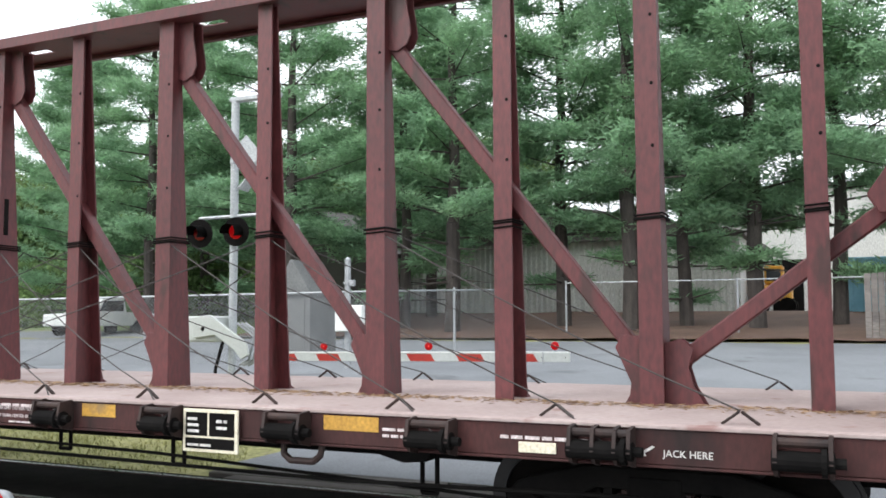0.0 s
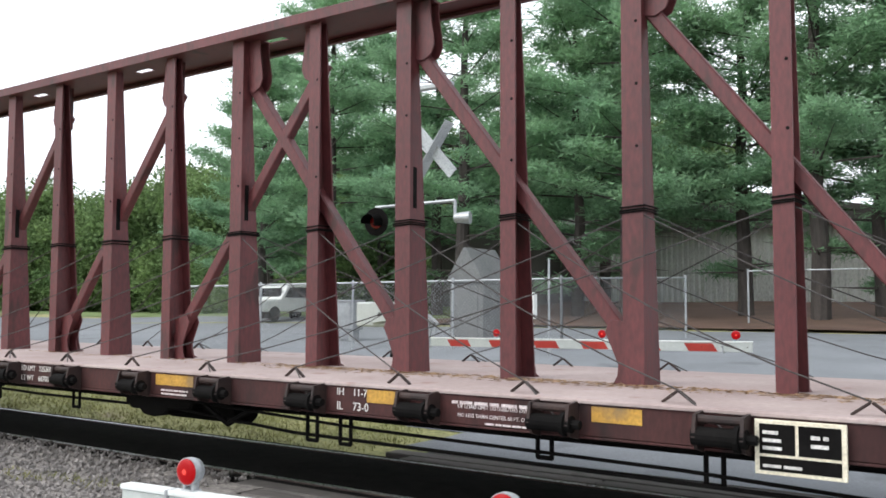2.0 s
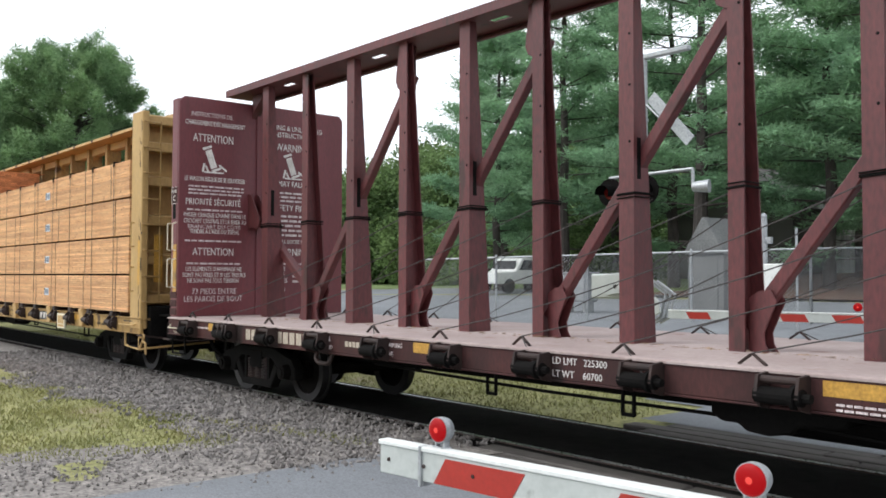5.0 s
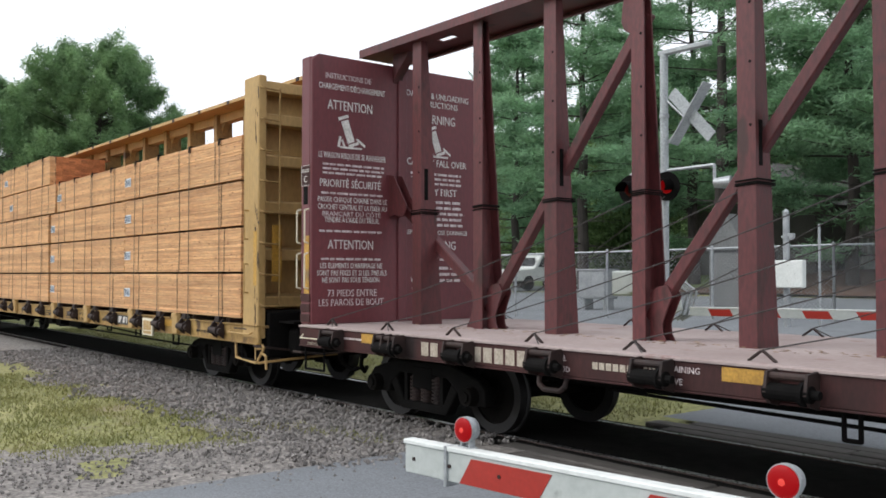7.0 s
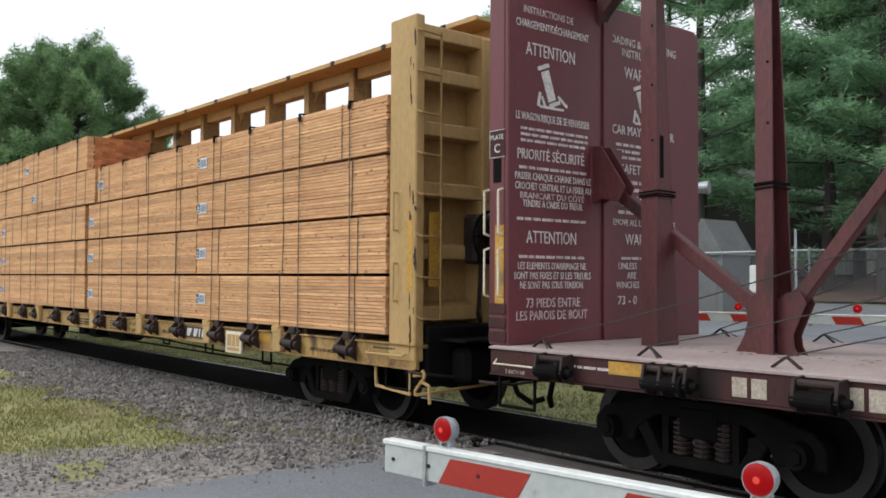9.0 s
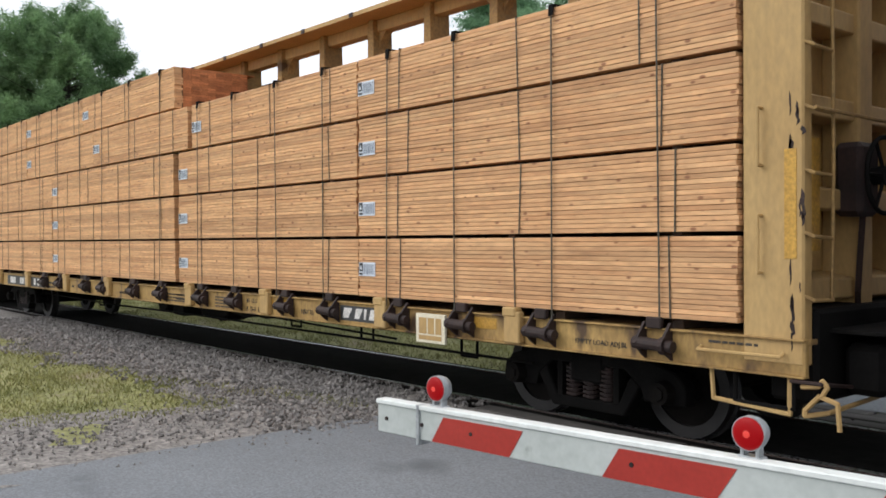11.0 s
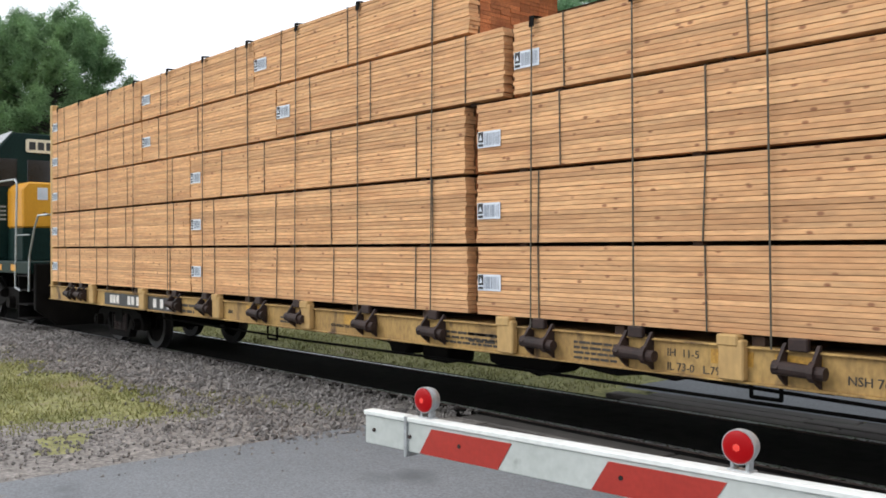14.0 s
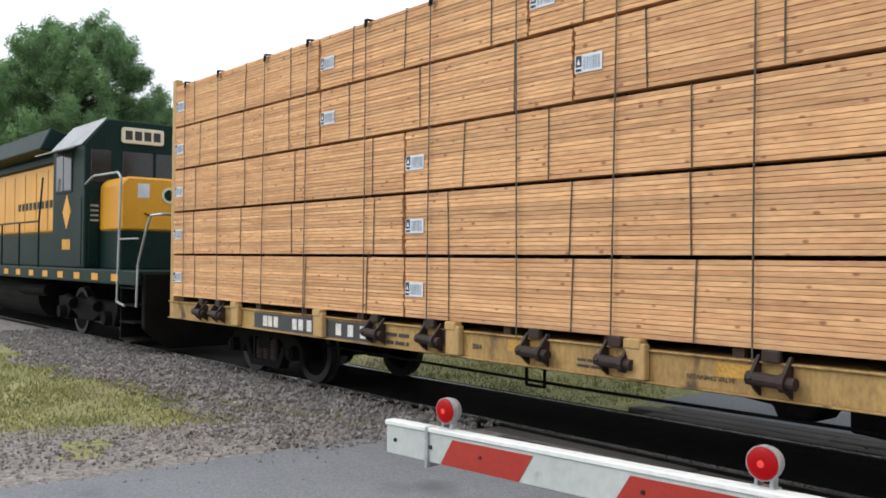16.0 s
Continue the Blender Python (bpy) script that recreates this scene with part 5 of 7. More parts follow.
def bundle(x0, x1, z0, straps, rnd, shift=0.0, hidden=False):
    """A strapped unit of sixteen layers of boards, with its paper label at the end."""
    y0 = (NEAR - 0.02 if not hidden else 7.7) + shift
    y1 = y0 + 1.22
    ob = thing("lumber_bundle", ((x0 + x1) / 2, (y0 + y1) / 2, z0), "strapped bundle of fresh sawn softwood boards with a paper label", "lumber bundle", "bundles of lumber on the flatcar")
    ROLLING.append(ob)
    h = LAYERS * BOARD
    # hidden bundles: unseen core rises to the next tier to block light between rows
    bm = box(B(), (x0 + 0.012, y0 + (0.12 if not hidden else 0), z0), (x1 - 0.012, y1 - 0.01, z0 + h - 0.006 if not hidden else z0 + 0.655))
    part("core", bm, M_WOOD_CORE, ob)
    me = board_mesh(x1 - x0 - 0.03)
    for k in range(0 if hidden else LAYERS):
        b = new("board", me)
        b.parent = ob
        b.location = (rnd.uniform(-0.012, 0.012), -(y1 - y0) / 2 + rnd.uniform(-0.004, 0.004), k * BOARD)
    bm = B()
    for k in range(LAYERS):
        for j in range(1, 9):
            y = y0 + 0.002 + j * 0.1355
            e = rnd.uniform(-0.004, 0.005)
            box(bm, (x1 - 0.16, y, z0 + k * BOARD + 0.0015), (x1 - 0.005 + e, y + 0.1335, z0 + (k + 1) * BOARD - 0.0015))
    tagged(part("sawn_end", bm, M_WOOD_END, ob, "reddish sawn board ends"), kind="stuff")
    bm = B()
    for j in range(9):
        y = y0 + j * 0.1355
        box(bm, (x0 + 0.02, y + 0.14, z0 + h - 0.01), (x1 - 0.02, y + 0.272, z0 + h - 0.0008))
    part("top_layer", bm, M_WOOD_END, ob)
    for x in straps:
        bm = B()
        lean = rnd.uniform(-0.03, 0.03)
        prism(bm, [(x - 0.006, z0 - 0.002), (x + 0.006, z0 - 0.002), (x + lean + 0.006, z0 + h + 0.004), (x + lean - 0.006, z0 + h + 0.004)], "y", y0 - 0.012, y0 - 0.008)
        box(bm, (x + lean - 0.009, y0 - 0.012, z0 + h), (x + lean + 0.009, y1, z0 + h + 0.004))
        part("strap", bm, M_STRAP, ob)
    if hidden:
        return ob
    # label near the end that faces the locomotive
    lx, lz = x0 + 0.03, z0 + 0.22
    bm = box(B(), (lx, y0 - 0.011, lz), (lx + 0.3, y0 - 0.007, lz + 0.15))
    lab = part("label", bm, M_LABEL, ob, "white printed paper label")
    bm = box(B(), (lx + 0.01, y0 - 0.013, lz + 0.05), (lx + 0.075, y0 - 0.011, lz + 0.145))
    box(bm, (lx + 0.01, y0 - 0.013, lz + 0.012), (lx + 0.075, y0 - 0.011, lz + 0.035))
    part("print_block", bm, M_INK, lab)
    bm = prism(B(), [(lx + 0.022, lz + 0.07), (lx + 0.063, lz + 0.07), (lx + 0.0425, lz + 0.12)], "y", y0 - 0.015, y0 - 0.013)
    part("print_mark", bm, M_LABEL, lab)
    bm = B()
    u = lx + 0.09
    while u < lx + 0.285:
        w = rnd.uniform(0.003, 0.012)
        box(bm, (u, y0 - 0.013, lz + 0.02), (u + w, y0 - 0.011, lz + 0.13))
        u += w + rnd.uniform(0.004, 0.012)
    tagged(part("print", bm, M_INK_GREY, lab), kind="stuff")
    return ob


def load():
    rnd = random.Random(11)
    pitch = 0.658
    base = 0.985
    plan = [
        [(-44.40, -38.42), (-38.42, -32.58), (-32.48, -27.76), (-27.75, -23.03)],
        [(-44.40, -38.44), (-38.42, -32.60), (-32.48, -27.78), (-27.75, -23.03)],
        [(-44.40, -38.44), (-38.42, -32.60), (-32.48, -27.78), (-27.75, -23.03)],
        [(-44.40, -40.14), (-40.13, -36.06), (-36.05, -32.08), (-32.0, -27.76), (-27.75, -23.03)],
        [(-44.40, -40.18), (-40.16, -36.62), (-36.60, -32.54)],
    ]
    for row, spans in enumerate(plan):
        for x0, x1 in spans:
            n = 4 if x1 - x0 > 5 else 3
            xs = [x0 + (x1 - x0) * (k + 0.55 + rnd.uniform(-0.12, 0.12)) / n for k in range(n)]
            bundle(x0, x1, base + row * pitch, [x for x in xs if not x0 < x < x0 + 0.4], rnd, rnd.uniform(-0.012, 0.012))
            bundle(x0, x1, base + row * pitch, [], rnd, rnd.uniform(-0.012, 0.012), True)
    for row in range(1, 5):
        for x0, x1 in plan[row]:
            for q in (0.12, 0.5, 0.88):
                x = x0 + (x1 - x0) * q
                bm = box(B(), (x - 0.045, NEAR + 0.03, base + row * pitch - (pitch - LAYERS * BOARD) + 0.001), (x + 0.045, NEAR + 1.15, base + row * pitch - 0.001), 0.004)
                ob = lone("bearer", bm, M_STICKER, "dark wooden bearer between two bundles", "bearer")
                tagged(ob, group="bearers between the bundles")
                ROLLING.append(ob)
    # tie-down straps over the whole load, with black corner guards on top
    for x in (-43.95, -42.8, -41.5, -40.43, -39.13, -38.0, -36.69, -35.6, -34.32, -33.1, -31.75, -30.65, -29.5, -28.43, -27.2, -26.1, -24.82, -23.7):
        top = base + (5 if x < -32.6 else 4) * pitch - (pitch - LAYERS * BOARD)
        y0 = NEAR - 0.055
        bm = B()
        lean = rnd.uniform(-0.05, 0.05)
        prism(bm, [(x - 0.007, 0.9), (x + 0.007, 0.9), (x + lean + 0.007, top + 0.012), (x + lean - 0.007, top + 0.012)], "y", y0, y0 + 0.005)
        box(bm, (x + lean - 0.013, y0, top + 0.008), (x + lean + 0.013, 7.15, top + 0.014))
        ob = lone("tie_down_strap", bm, M_STRAP, "dark tie-down strap over the lumber load", "strap")
        tagged(ob, group="tie-down straps over the load")
        ROLLING.append(ob)
        bm = B()
        prism(bm, [(y0 - 0.008, top - 0.075), (y0 + 0.002, top - 0.075), (y0 + 0.014, top + 0.008), (y0 + 0.12, top + 0.016), (y0 + 0.12, top + 0.028), (y0 - 0.002, top + 0.024)], "x", x + lean - 0.028, x + lean + 0.028, 0.003)
        ob = lone("corner_guard", bm, M_BLACK, "black plastic corner guard under a strap", "corner guard")
        tagged(ob, group="corner guards on the load")
        ROLLING.append(ob)


def locomotive():
    loco = thing("locomotive", (-54, MID, RAIL_TOP), "green and orange-yellow diesel locomotive with silver handrails", "locomotive")
    ROLLING.append(loco)
    yn, yf = 5.85, 8.87
    # frame and walkway
    bm = box(B(), (-64, yn, 1.08), (-46.15, yf, 1.34), 0.02)
    part("walkway", bm, M_LOCO_GREEN, loco)
    for k in range(16):
        x = -47.0 - 1.05 * k
        part("edge_marking", box(B(), (x - 0.35, yn - 0.005, 1.14), (x, yn - 0.001, 1.27)), M_LOCO_YELLOW, loco, "yellow edge marking")
    # cab: sloped roof shoulders, side window, front windows, number board
    cy0, cy1, cf, cr = 6.08, 8.64, -49.6, -51.7
    roof = [(cy0, 1.34), (cy1, 1.34), (cy1, 3.88), (8.2, 4.42), (6.52, 4.42), (cy0, 3.88)]
    cab = part("cab", prism(B(), roof, "x", cr, cf, 0.025), M_LOCO_GREEN, loco, "dark green cab")
    for a, b in (((cy0 - 0.04, 3.86), (6.53, 4.435)), ((8.19, 4.435), (cy1 + 0.04, 3.86))):
        part("roof_shoulder", prism(B(), [a, b, (b[0], b[1] + 0.02), (a[0], a[1] + 0.02)], "x", cr - 0.1, cf - 0.06), M_LOCO_ROOF, cab, "faded grey roof shoulder")
    bm = prism(B(), [(cy0 - 0.42, 3.72), (cy0, 3.84), (cy0, 3.87), (cy0 - 0.42, 3.74)], "x", -51.55, -50.2)
    part("sunshade", bm, M_LOCO_ROOF, cab, "white sunshade over the side window")
    bm = box(B(), (-51.45, cy0 - 0.015, 2.92), (-50.35, cy0 + 0.002, 3.78), 0.02)
    win = part("window", bm, M_LOCO_GREEN, cab)
    for x0, x1 in ((-51.4, -50.93), (-50.88, -50.4)):
        part("pane", box(B(), (x0, cy0 - 0.022, 2.97), (x1, cy0 - 0.014, 3.73), 0.006), M_DARKGLASS, win)
    # front: windscreens beside and above the nose, a door, louvres
    for y0, y1, z0 in ((6.2, 6.62, 3.1), (6.85, 7.5, 3.22), (7.56, 8.15, 3.22), (8.2, 8.55, 3.1)):
        part("windscreen", box(B(), (cf - 0.01, y0, z0), (cf + 0.012, y1, 3.78), 0.01), M_DARKGLASS, cab)
    bm = box(B(), (cf - 0.01, 6.17, 1.4), (cf + 0.018, 6.38, 3.0), 0.006)
    part("cab_door", bm, M_LOCO_GREEN, cab)
    for k in range(4):
        part("louvre", box(B(), (cf + 0.018, 6.2, 2.3 + 0.1 * k), (cf + 0.035, 6.36, 2.34 + 0.1 * k)), M_LOCO_ROOF, cab)
    by0 = 6.81
    bm = prism(B(), [(by0, 3.99), (by0 + 0.04, 3.95), (by0 + 0.86, 3.95), (by0 + 0.9, 3.99), (by0 + 0.9, 4.24), (by0 + 0.86, 4.28), (by0 + 0.04, 4.28), (by0, 4.24)], "x", cf, cf + 0.05, 0.006)
    nb = part("number_board", bm, M_CREAM, cab, "cream number board")
    for k in range(4):
        part("number_bar", box(B(), (cf + 0.05, by0 + 0.07 + 0.2 * k, 4.02), (cf + 0.055, by0 + 0.22 + 0.2 * k, 4.21), 0.001), M_INK, nb)
    bm = box(B(), (-50.15, cy0 - 0.012, 1.38), (-49.75, cy0, 2.8), 0.008)
    part("equipment_door", bm, M_LOCO_GREEN, cab)
    bm = prism(B(), [(-50.7, 2.15), (-50.42, 2.52), (-50.7, 2.89), (-50.98, 2.52)], "y", cy0 - 0.008, cy0 - 0.002)
    part("herald", bm, M_LOCO_YELLOW, cab, "yellow diamond herald")
    for k in range(4):
        part("number_bar", box(B(), (-50.98 + 0.14 * k, cy0 - 0.008, 1.72), (-50.87 + 0.14 * k, cy0 - 0.002, 1.94)), M_LOCO_YELLOW, cab)
    # short hood, two-tone, rounded edges
    bm = prism(B(), [(6.39, 2.1), (8.33, 2.1), (8.33, 3.02), (8.2, 3.16), (6.52, 3.16), (6.39, 3.02)], "x", cf, -48.4, 0.04)
    hood = part("short_hood", bm, M_LOCO_YELLOW, loco, "orange-yellow short hood")
    bm = box(B(), (cf, 6.395, 1.34), (-48.41, 8.325, 2.1), 0.02)
    part("hood_base", bm, M_LOCO_GREEN, hood)
    part("notice", box(B(), (-48.4, 6.72, 2.75), (-48.39, 6.95, 3.03)), M_LABEL, hood)
    bm = rod(B(), (-48.41, 7.36, 2.82), (-48.38, 7.36, 2.82), 0.16, seg=24)
    em = part("emblem", bm, M_CREAM, hood, "round emblem")
    part("emblem_ring", rod(B(), (-48.385, 7.36, 2.82), (-48.375, 7.36, 2.82), 0.11, seg=24), M_LOCO_GREEN, em)
    part("hood_door_handle", rod(B(), (-48.39, 6.85, 2.45), (-48.36, 6.95, 2.4), 0.015, seg=6), M_BLACK, hood)
    # long hood
    bm = box(B(), (-64, 6.4, 2.12), (-51.7, 8.32, 3.72), 0.04)
    lh = part("long_hood", bm, M_LOCO_YELLOW, loco, "orange-yellow long hood with green base and roof")
    bm = box(B(), (-64, 6.39, 1.34), (-51.7, 8.33, 2.12), 0.02)
    part("hood_base", bm, M_LOCO_GREEN, lh)
    bm = prism(B(), [(6.36, 3.72), (8.36, 3.72), (8.36, 3.9), (8.1, 4.32), (6.62, 4.32), (6.36, 3.9)], "x", -64, -52.1, 0.03)
    part("hood_roof", bm, M_LOCO_GREEN, lh)
    bm = prism(B(), [(5.95, 3.98), (6.5, 3.92), (6.62, 4.35), (6.2, 4.5)], "x", -60, -52.3, 0.03)
    part("air_duct", bm, M_LOCO_GREEN, lh)
    for k in range(12):
        x = -52.2 - 0.95 * k
        part("hood_door", box(B(), (x - 0.86, 6.385, 2.18), (x, 6.4, 3.6), 0.008), M_LOCO_YELLOW, lh)
    bm = B()
    for k in range(10):  # the owner's name, as plain bars
        box(bm, (-55.6 + 0.33 * k, 6.376, 2.7), (-55.4 + 0.33 * k, 6.384, 2.88), 0.002)
    part("owner_mark", bm, M_LOCO_GREEN, lh)
    # handrails
    silver = M_GALV
    bm = pipe(B(), [(-49.6, 6.1, 3.05), (-48.4, 5.86, 3.12), (-47.1, 5.86, 3.1), (-46.95, 5.86, 3.0), (-47.0, 5.86, 2.2), (-47.08, 5.86, 0.78), (-46.7, 5.86, 0.72)], 0.022, 8)
    part("handrail", bm, silver, loco, "silver handrail")
    bm = pipe(B(), [(-46.15, 5.86, 0.72), (-46.1, 5.86, 1.45), (-45.75, 5.86, 2.05), (-45.6, 5.88, 2.28), (-45.4, 6.0, 2.3), (-45.4, 6.5, 2.3)], 0.022, 8)
    part("handrail", bm, silver, loco, "silver handrail")
    bm = pipe(B(), [(-46.99, 5.86, 1.9), (-46.1, 5.86, 1.9)], 0.015, 6)
    part("handrail", bm, silver, loco)
    bm = B()
    pipe(bm, [(-64, 5.88, 2.35), (-52.0, 5.88, 2.35), (-51.75, 5.88, 3.3)], 0.02, 6)
    for k in range(8):
        pipe(bm, [(-52.0 - 1.55 * k, 5.88, 1.3), (-52.0 - 1.55 * k, 5.88, 2.35)], 0.02, 6)
    part("handrail", bm, M_LOCO_GREEN, loco, "dark green side handrail")
    # steps, pilot, tank, trucks
    bm = B()
    for k in range(4):
        box(bm, (-46.95, 5.86, 0.12 + 0.3 * k), (-46.2, 6.3, 0.15 + 0.3 * k), 0.006)
    box(bm, (-47.0, 5.9, 0.1), (-46.96, 6.4, 1.3))
    part("step", bm, M_BLACK, loco)
    bm = prism(B(), [(5.95, 1.3), (8.75, 1.3), (8.75, 0.35), (8.3, 0.0), (6.4, 0.0), (5.95, 0.35)], "x", -46.15, -46.0, 0.02)
    part("pilot", bm, M_BLACK, loco)
    bm = box(B(), (-46.0, MID - 0.15, 0.5), (-45.3, MID + 0.15, 0.8), 0.04)
    part("coupler", bm, M_BROWN_IRON, loco)
    bm = rod(B(), (-58.5, 6.75, 0.62), (-53.2, 6.75, 0.62), 0.52, seg=20)
    box(bm, (-58.4, 6.6, 0.3), (-53.3, 8.1, 1.1))
    rod(bm, (-58.5, 7.97, 0.62), (-53.2, 7.97, 0.62), 0.52, seg=20)
    part("fuel_tank", bm, M_BLACK, loco, smooth=False)
    bm = rod(B(), (-54.5, 6.25, 0.8), (-52.4, 6.25, 0.8), 0.14, seg=14)
    part("air_reservoir", bm, M_WHEEL, loco)
    r = 0.508
    for xa, xb in ((-51.2, -48.45), (-62.7, -59.95)):
        xm, z = (xa + xb) / 2, RAIL_TOP + r
        for y in (MID - 1.05, MID + 1.05):
            bm = prism(B(), [(xa - 0.45, z + 0.32), (xb + 0.45, z + 0.32), (xb + 0.4, z + 0.12), (xb + 0.22, z - 0.16), (xb - 0.22, z - 0.16), (xb - 0.4, z + 0.08), (xm + 0.4, z - 0.12), (xm - 0.4, z - 0.12), (xa + 0.4, z + 0.08), (xa + 0.22, z - 0.16), (xa - 0.22, z - 0.16), (xa - 0.4, z + 0.12)], "y", y - 0.09, y + 0.09, 0.02)
            sf = part("side_frame", bm, M_BLACK, loco)
            for x in (xa, xb):
                part("bearing", rod(B(), (x, y - 0.09, z), (x, y - 0.22 if y < MID else y + 0.22, z), 0.15, 0.13, 16), M_WHEEL, sf)
            for sx in (-0.75, 0.75):
                part("brake_cylinder", rod(B(), (xm + sx - 0.2, y - 0.16, z + 0.3), (xm + sx + 0.2, y - 0.16, z + 0.2), 0.11, seg=14), M_BLACK, sf)
        wheelset(loco, xa, r)
        wheelset(loco, xb, r)
    return loco


red_car()
yellow_car()
load()
locomotive()

# ---------- crossing signals ----------
def warning_lamp(parent, at, r, mat, facing, name="gate_lamp"):
    """A round lamp that faces along a flat direction: a drum, a lens and a small foot."""
    at, f = Vector(at), Vector(facing).normalized()
    bm = rod(B(), at - f * 0.045, at - f * 0.02, r * 0.9, r * 1.06, 24)
    rod(bm, at - f * 0.02, at + f * 0.004, r * 1.06, r * 1.06, 24)
    for s in (-1, 1):
        slab(bm, Matrix.Translation(at - f * 0.02 + Vector((s * r * 0.5, 0, -r - 0.008))), (0.012, 0.03, 0.035), 0.003)
    slab(bm, Matrix.Translation(at - f * 0.02 + Vector((0, 0, -r - 0.022))), (r * 1.6, 0.04, 0.008), 0.002)
    body = part(name, bm, M_GALV, parent, "grey round lamp housing")
    bm = B()
    bmesh.ops.create_uvsphere(bm, u_segments=24, v_segments=10, radius=r, matrix=Matrix.Translation(at + f * 0.0045) @ f.to_track_quat("Z", "Y").to_matrix().to_4x4() @ Matrix.Diagonal((1, 1, 0.25, 1)))
    lens = part("lens", bm, mat, body, "red lens", smooth=True)
    bm = B()
    bmesh.ops.create_uvsphere(bm, u_segments=12, v_segments=6, radius=r * 0.24, matrix=Matrix.Translation(at + f * (0.0045 + r * 0.235)) @ f.to_track_quat("Z", "Y").to_matrix().to_4x4() @ Matrix.Diagonal((1, 1, 0.15, 1)))
    part("glow_spot", bm, M_LAMP_SPOT, lens, smooth=True)
    return body


def gate_arm(tip, to, stripe, height, group_label, lamps, first_plain, facing, off=0):
    """A tapering arm with slanted red and white fields; runs from its tip along a line."""
    tip, to = Vector(tip), Vector(to)
    gate = thing("crossing_gate_arm", tip.lerp(to, 0.5) - Vector((0, 0, height / 2)), group_label, "crossing gate", "crossing gates")
    d = (to - tip).normalized()
    up = Vector((0, 0, 1))
    n = d.cross(up).normalized()
    L = (to - tip).length
    m = Matrix((( d.x, n.x, up.x - d.z * 0, 0), (d.y, n.y, up.y, 0), (d.z, n.z, up.z, 0), (0, 0, 0, 1)))
    m = Matrix.Translation(tip) @ m

    def run(bm, pts, y0, y1, bev=0.0):
        prism(bm, pts, "y", y0, y1, bev)
        bmesh.ops.transform(bm, matrix=m, verts=bm.verts)
        return bm
    h = height / 2
    # arm face greyer than its cap strip: the shade is in the colour
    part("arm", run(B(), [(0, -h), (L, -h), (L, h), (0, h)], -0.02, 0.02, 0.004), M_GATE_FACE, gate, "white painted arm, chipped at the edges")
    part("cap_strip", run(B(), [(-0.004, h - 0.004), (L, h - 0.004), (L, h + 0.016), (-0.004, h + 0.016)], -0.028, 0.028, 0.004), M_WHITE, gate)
    s = first_plain
    while s < L:
        e = min(s + stripe, L)
        for y0, y1 in ((-0.0225, -0.0203), (0.0203, 0.0225)):
            part("red_field", run(B(), [(s - h * 0.55, -h + 0.004), (e - h * 0.55, -h + 0.004), (e + h * 0.55, h - 0.016), (s + h * 0.55, h - 0.016)], y0, y1), M_GATE_RED, gate, "red reflective field")
        s += 2 * stripe
    # splice bolts
    for x in (0.06, first_plain - 0.09, first_plain + stripe * 0.45, first_plain + stripe * 2.2, first_plain + stripe * 4.4):
        if 0 < x < L:
            bm = rod(B(), (x, -0.026, 0.0), (x, 0.026, 0.0), 0.008, seg=8)
            bmesh.ops.transform(bm, matrix=m, verts=bm.verts)
            part("bolt", bm, M_BROWN_IRON, gate)
    bm = run(B(), [(first_plain - 0.115, -h - 0.02), (first_plain - 0.10, -h - 0.02), (first_plain - 0.10, h + 0.016), (first_plain - 0.115, h + 0.016)], -0.03, 0.03)
    part("splice_band", bm, M_GALV, gate)
    for x, r, mat in lamps:
        p = tip + d * x + Vector((0, 0, h + 0.016 + r + 0.022))
        warning_lamp(gate, p, r, mat, facing)
    return gate


def near_gate():
    along = Vector((math.cos(0.05) , math.sin(0.05), 0.018)).normalized()
    tip = Vector((-2.653, 2.236, 0.912)) - along * 0.39 + Vector((0, 0, 0.013 - 0.06))
    gate_arm(tip, tip + along * 5.6, 0.406, 0.12, "red and white striped crossing gate arm with lit red lamps", [(0.335, 0.047, M_LAMP_RED), (1.64, 0.047, M_LAMP_RED)], 0.365, (0.09, -1.0, 0.0))


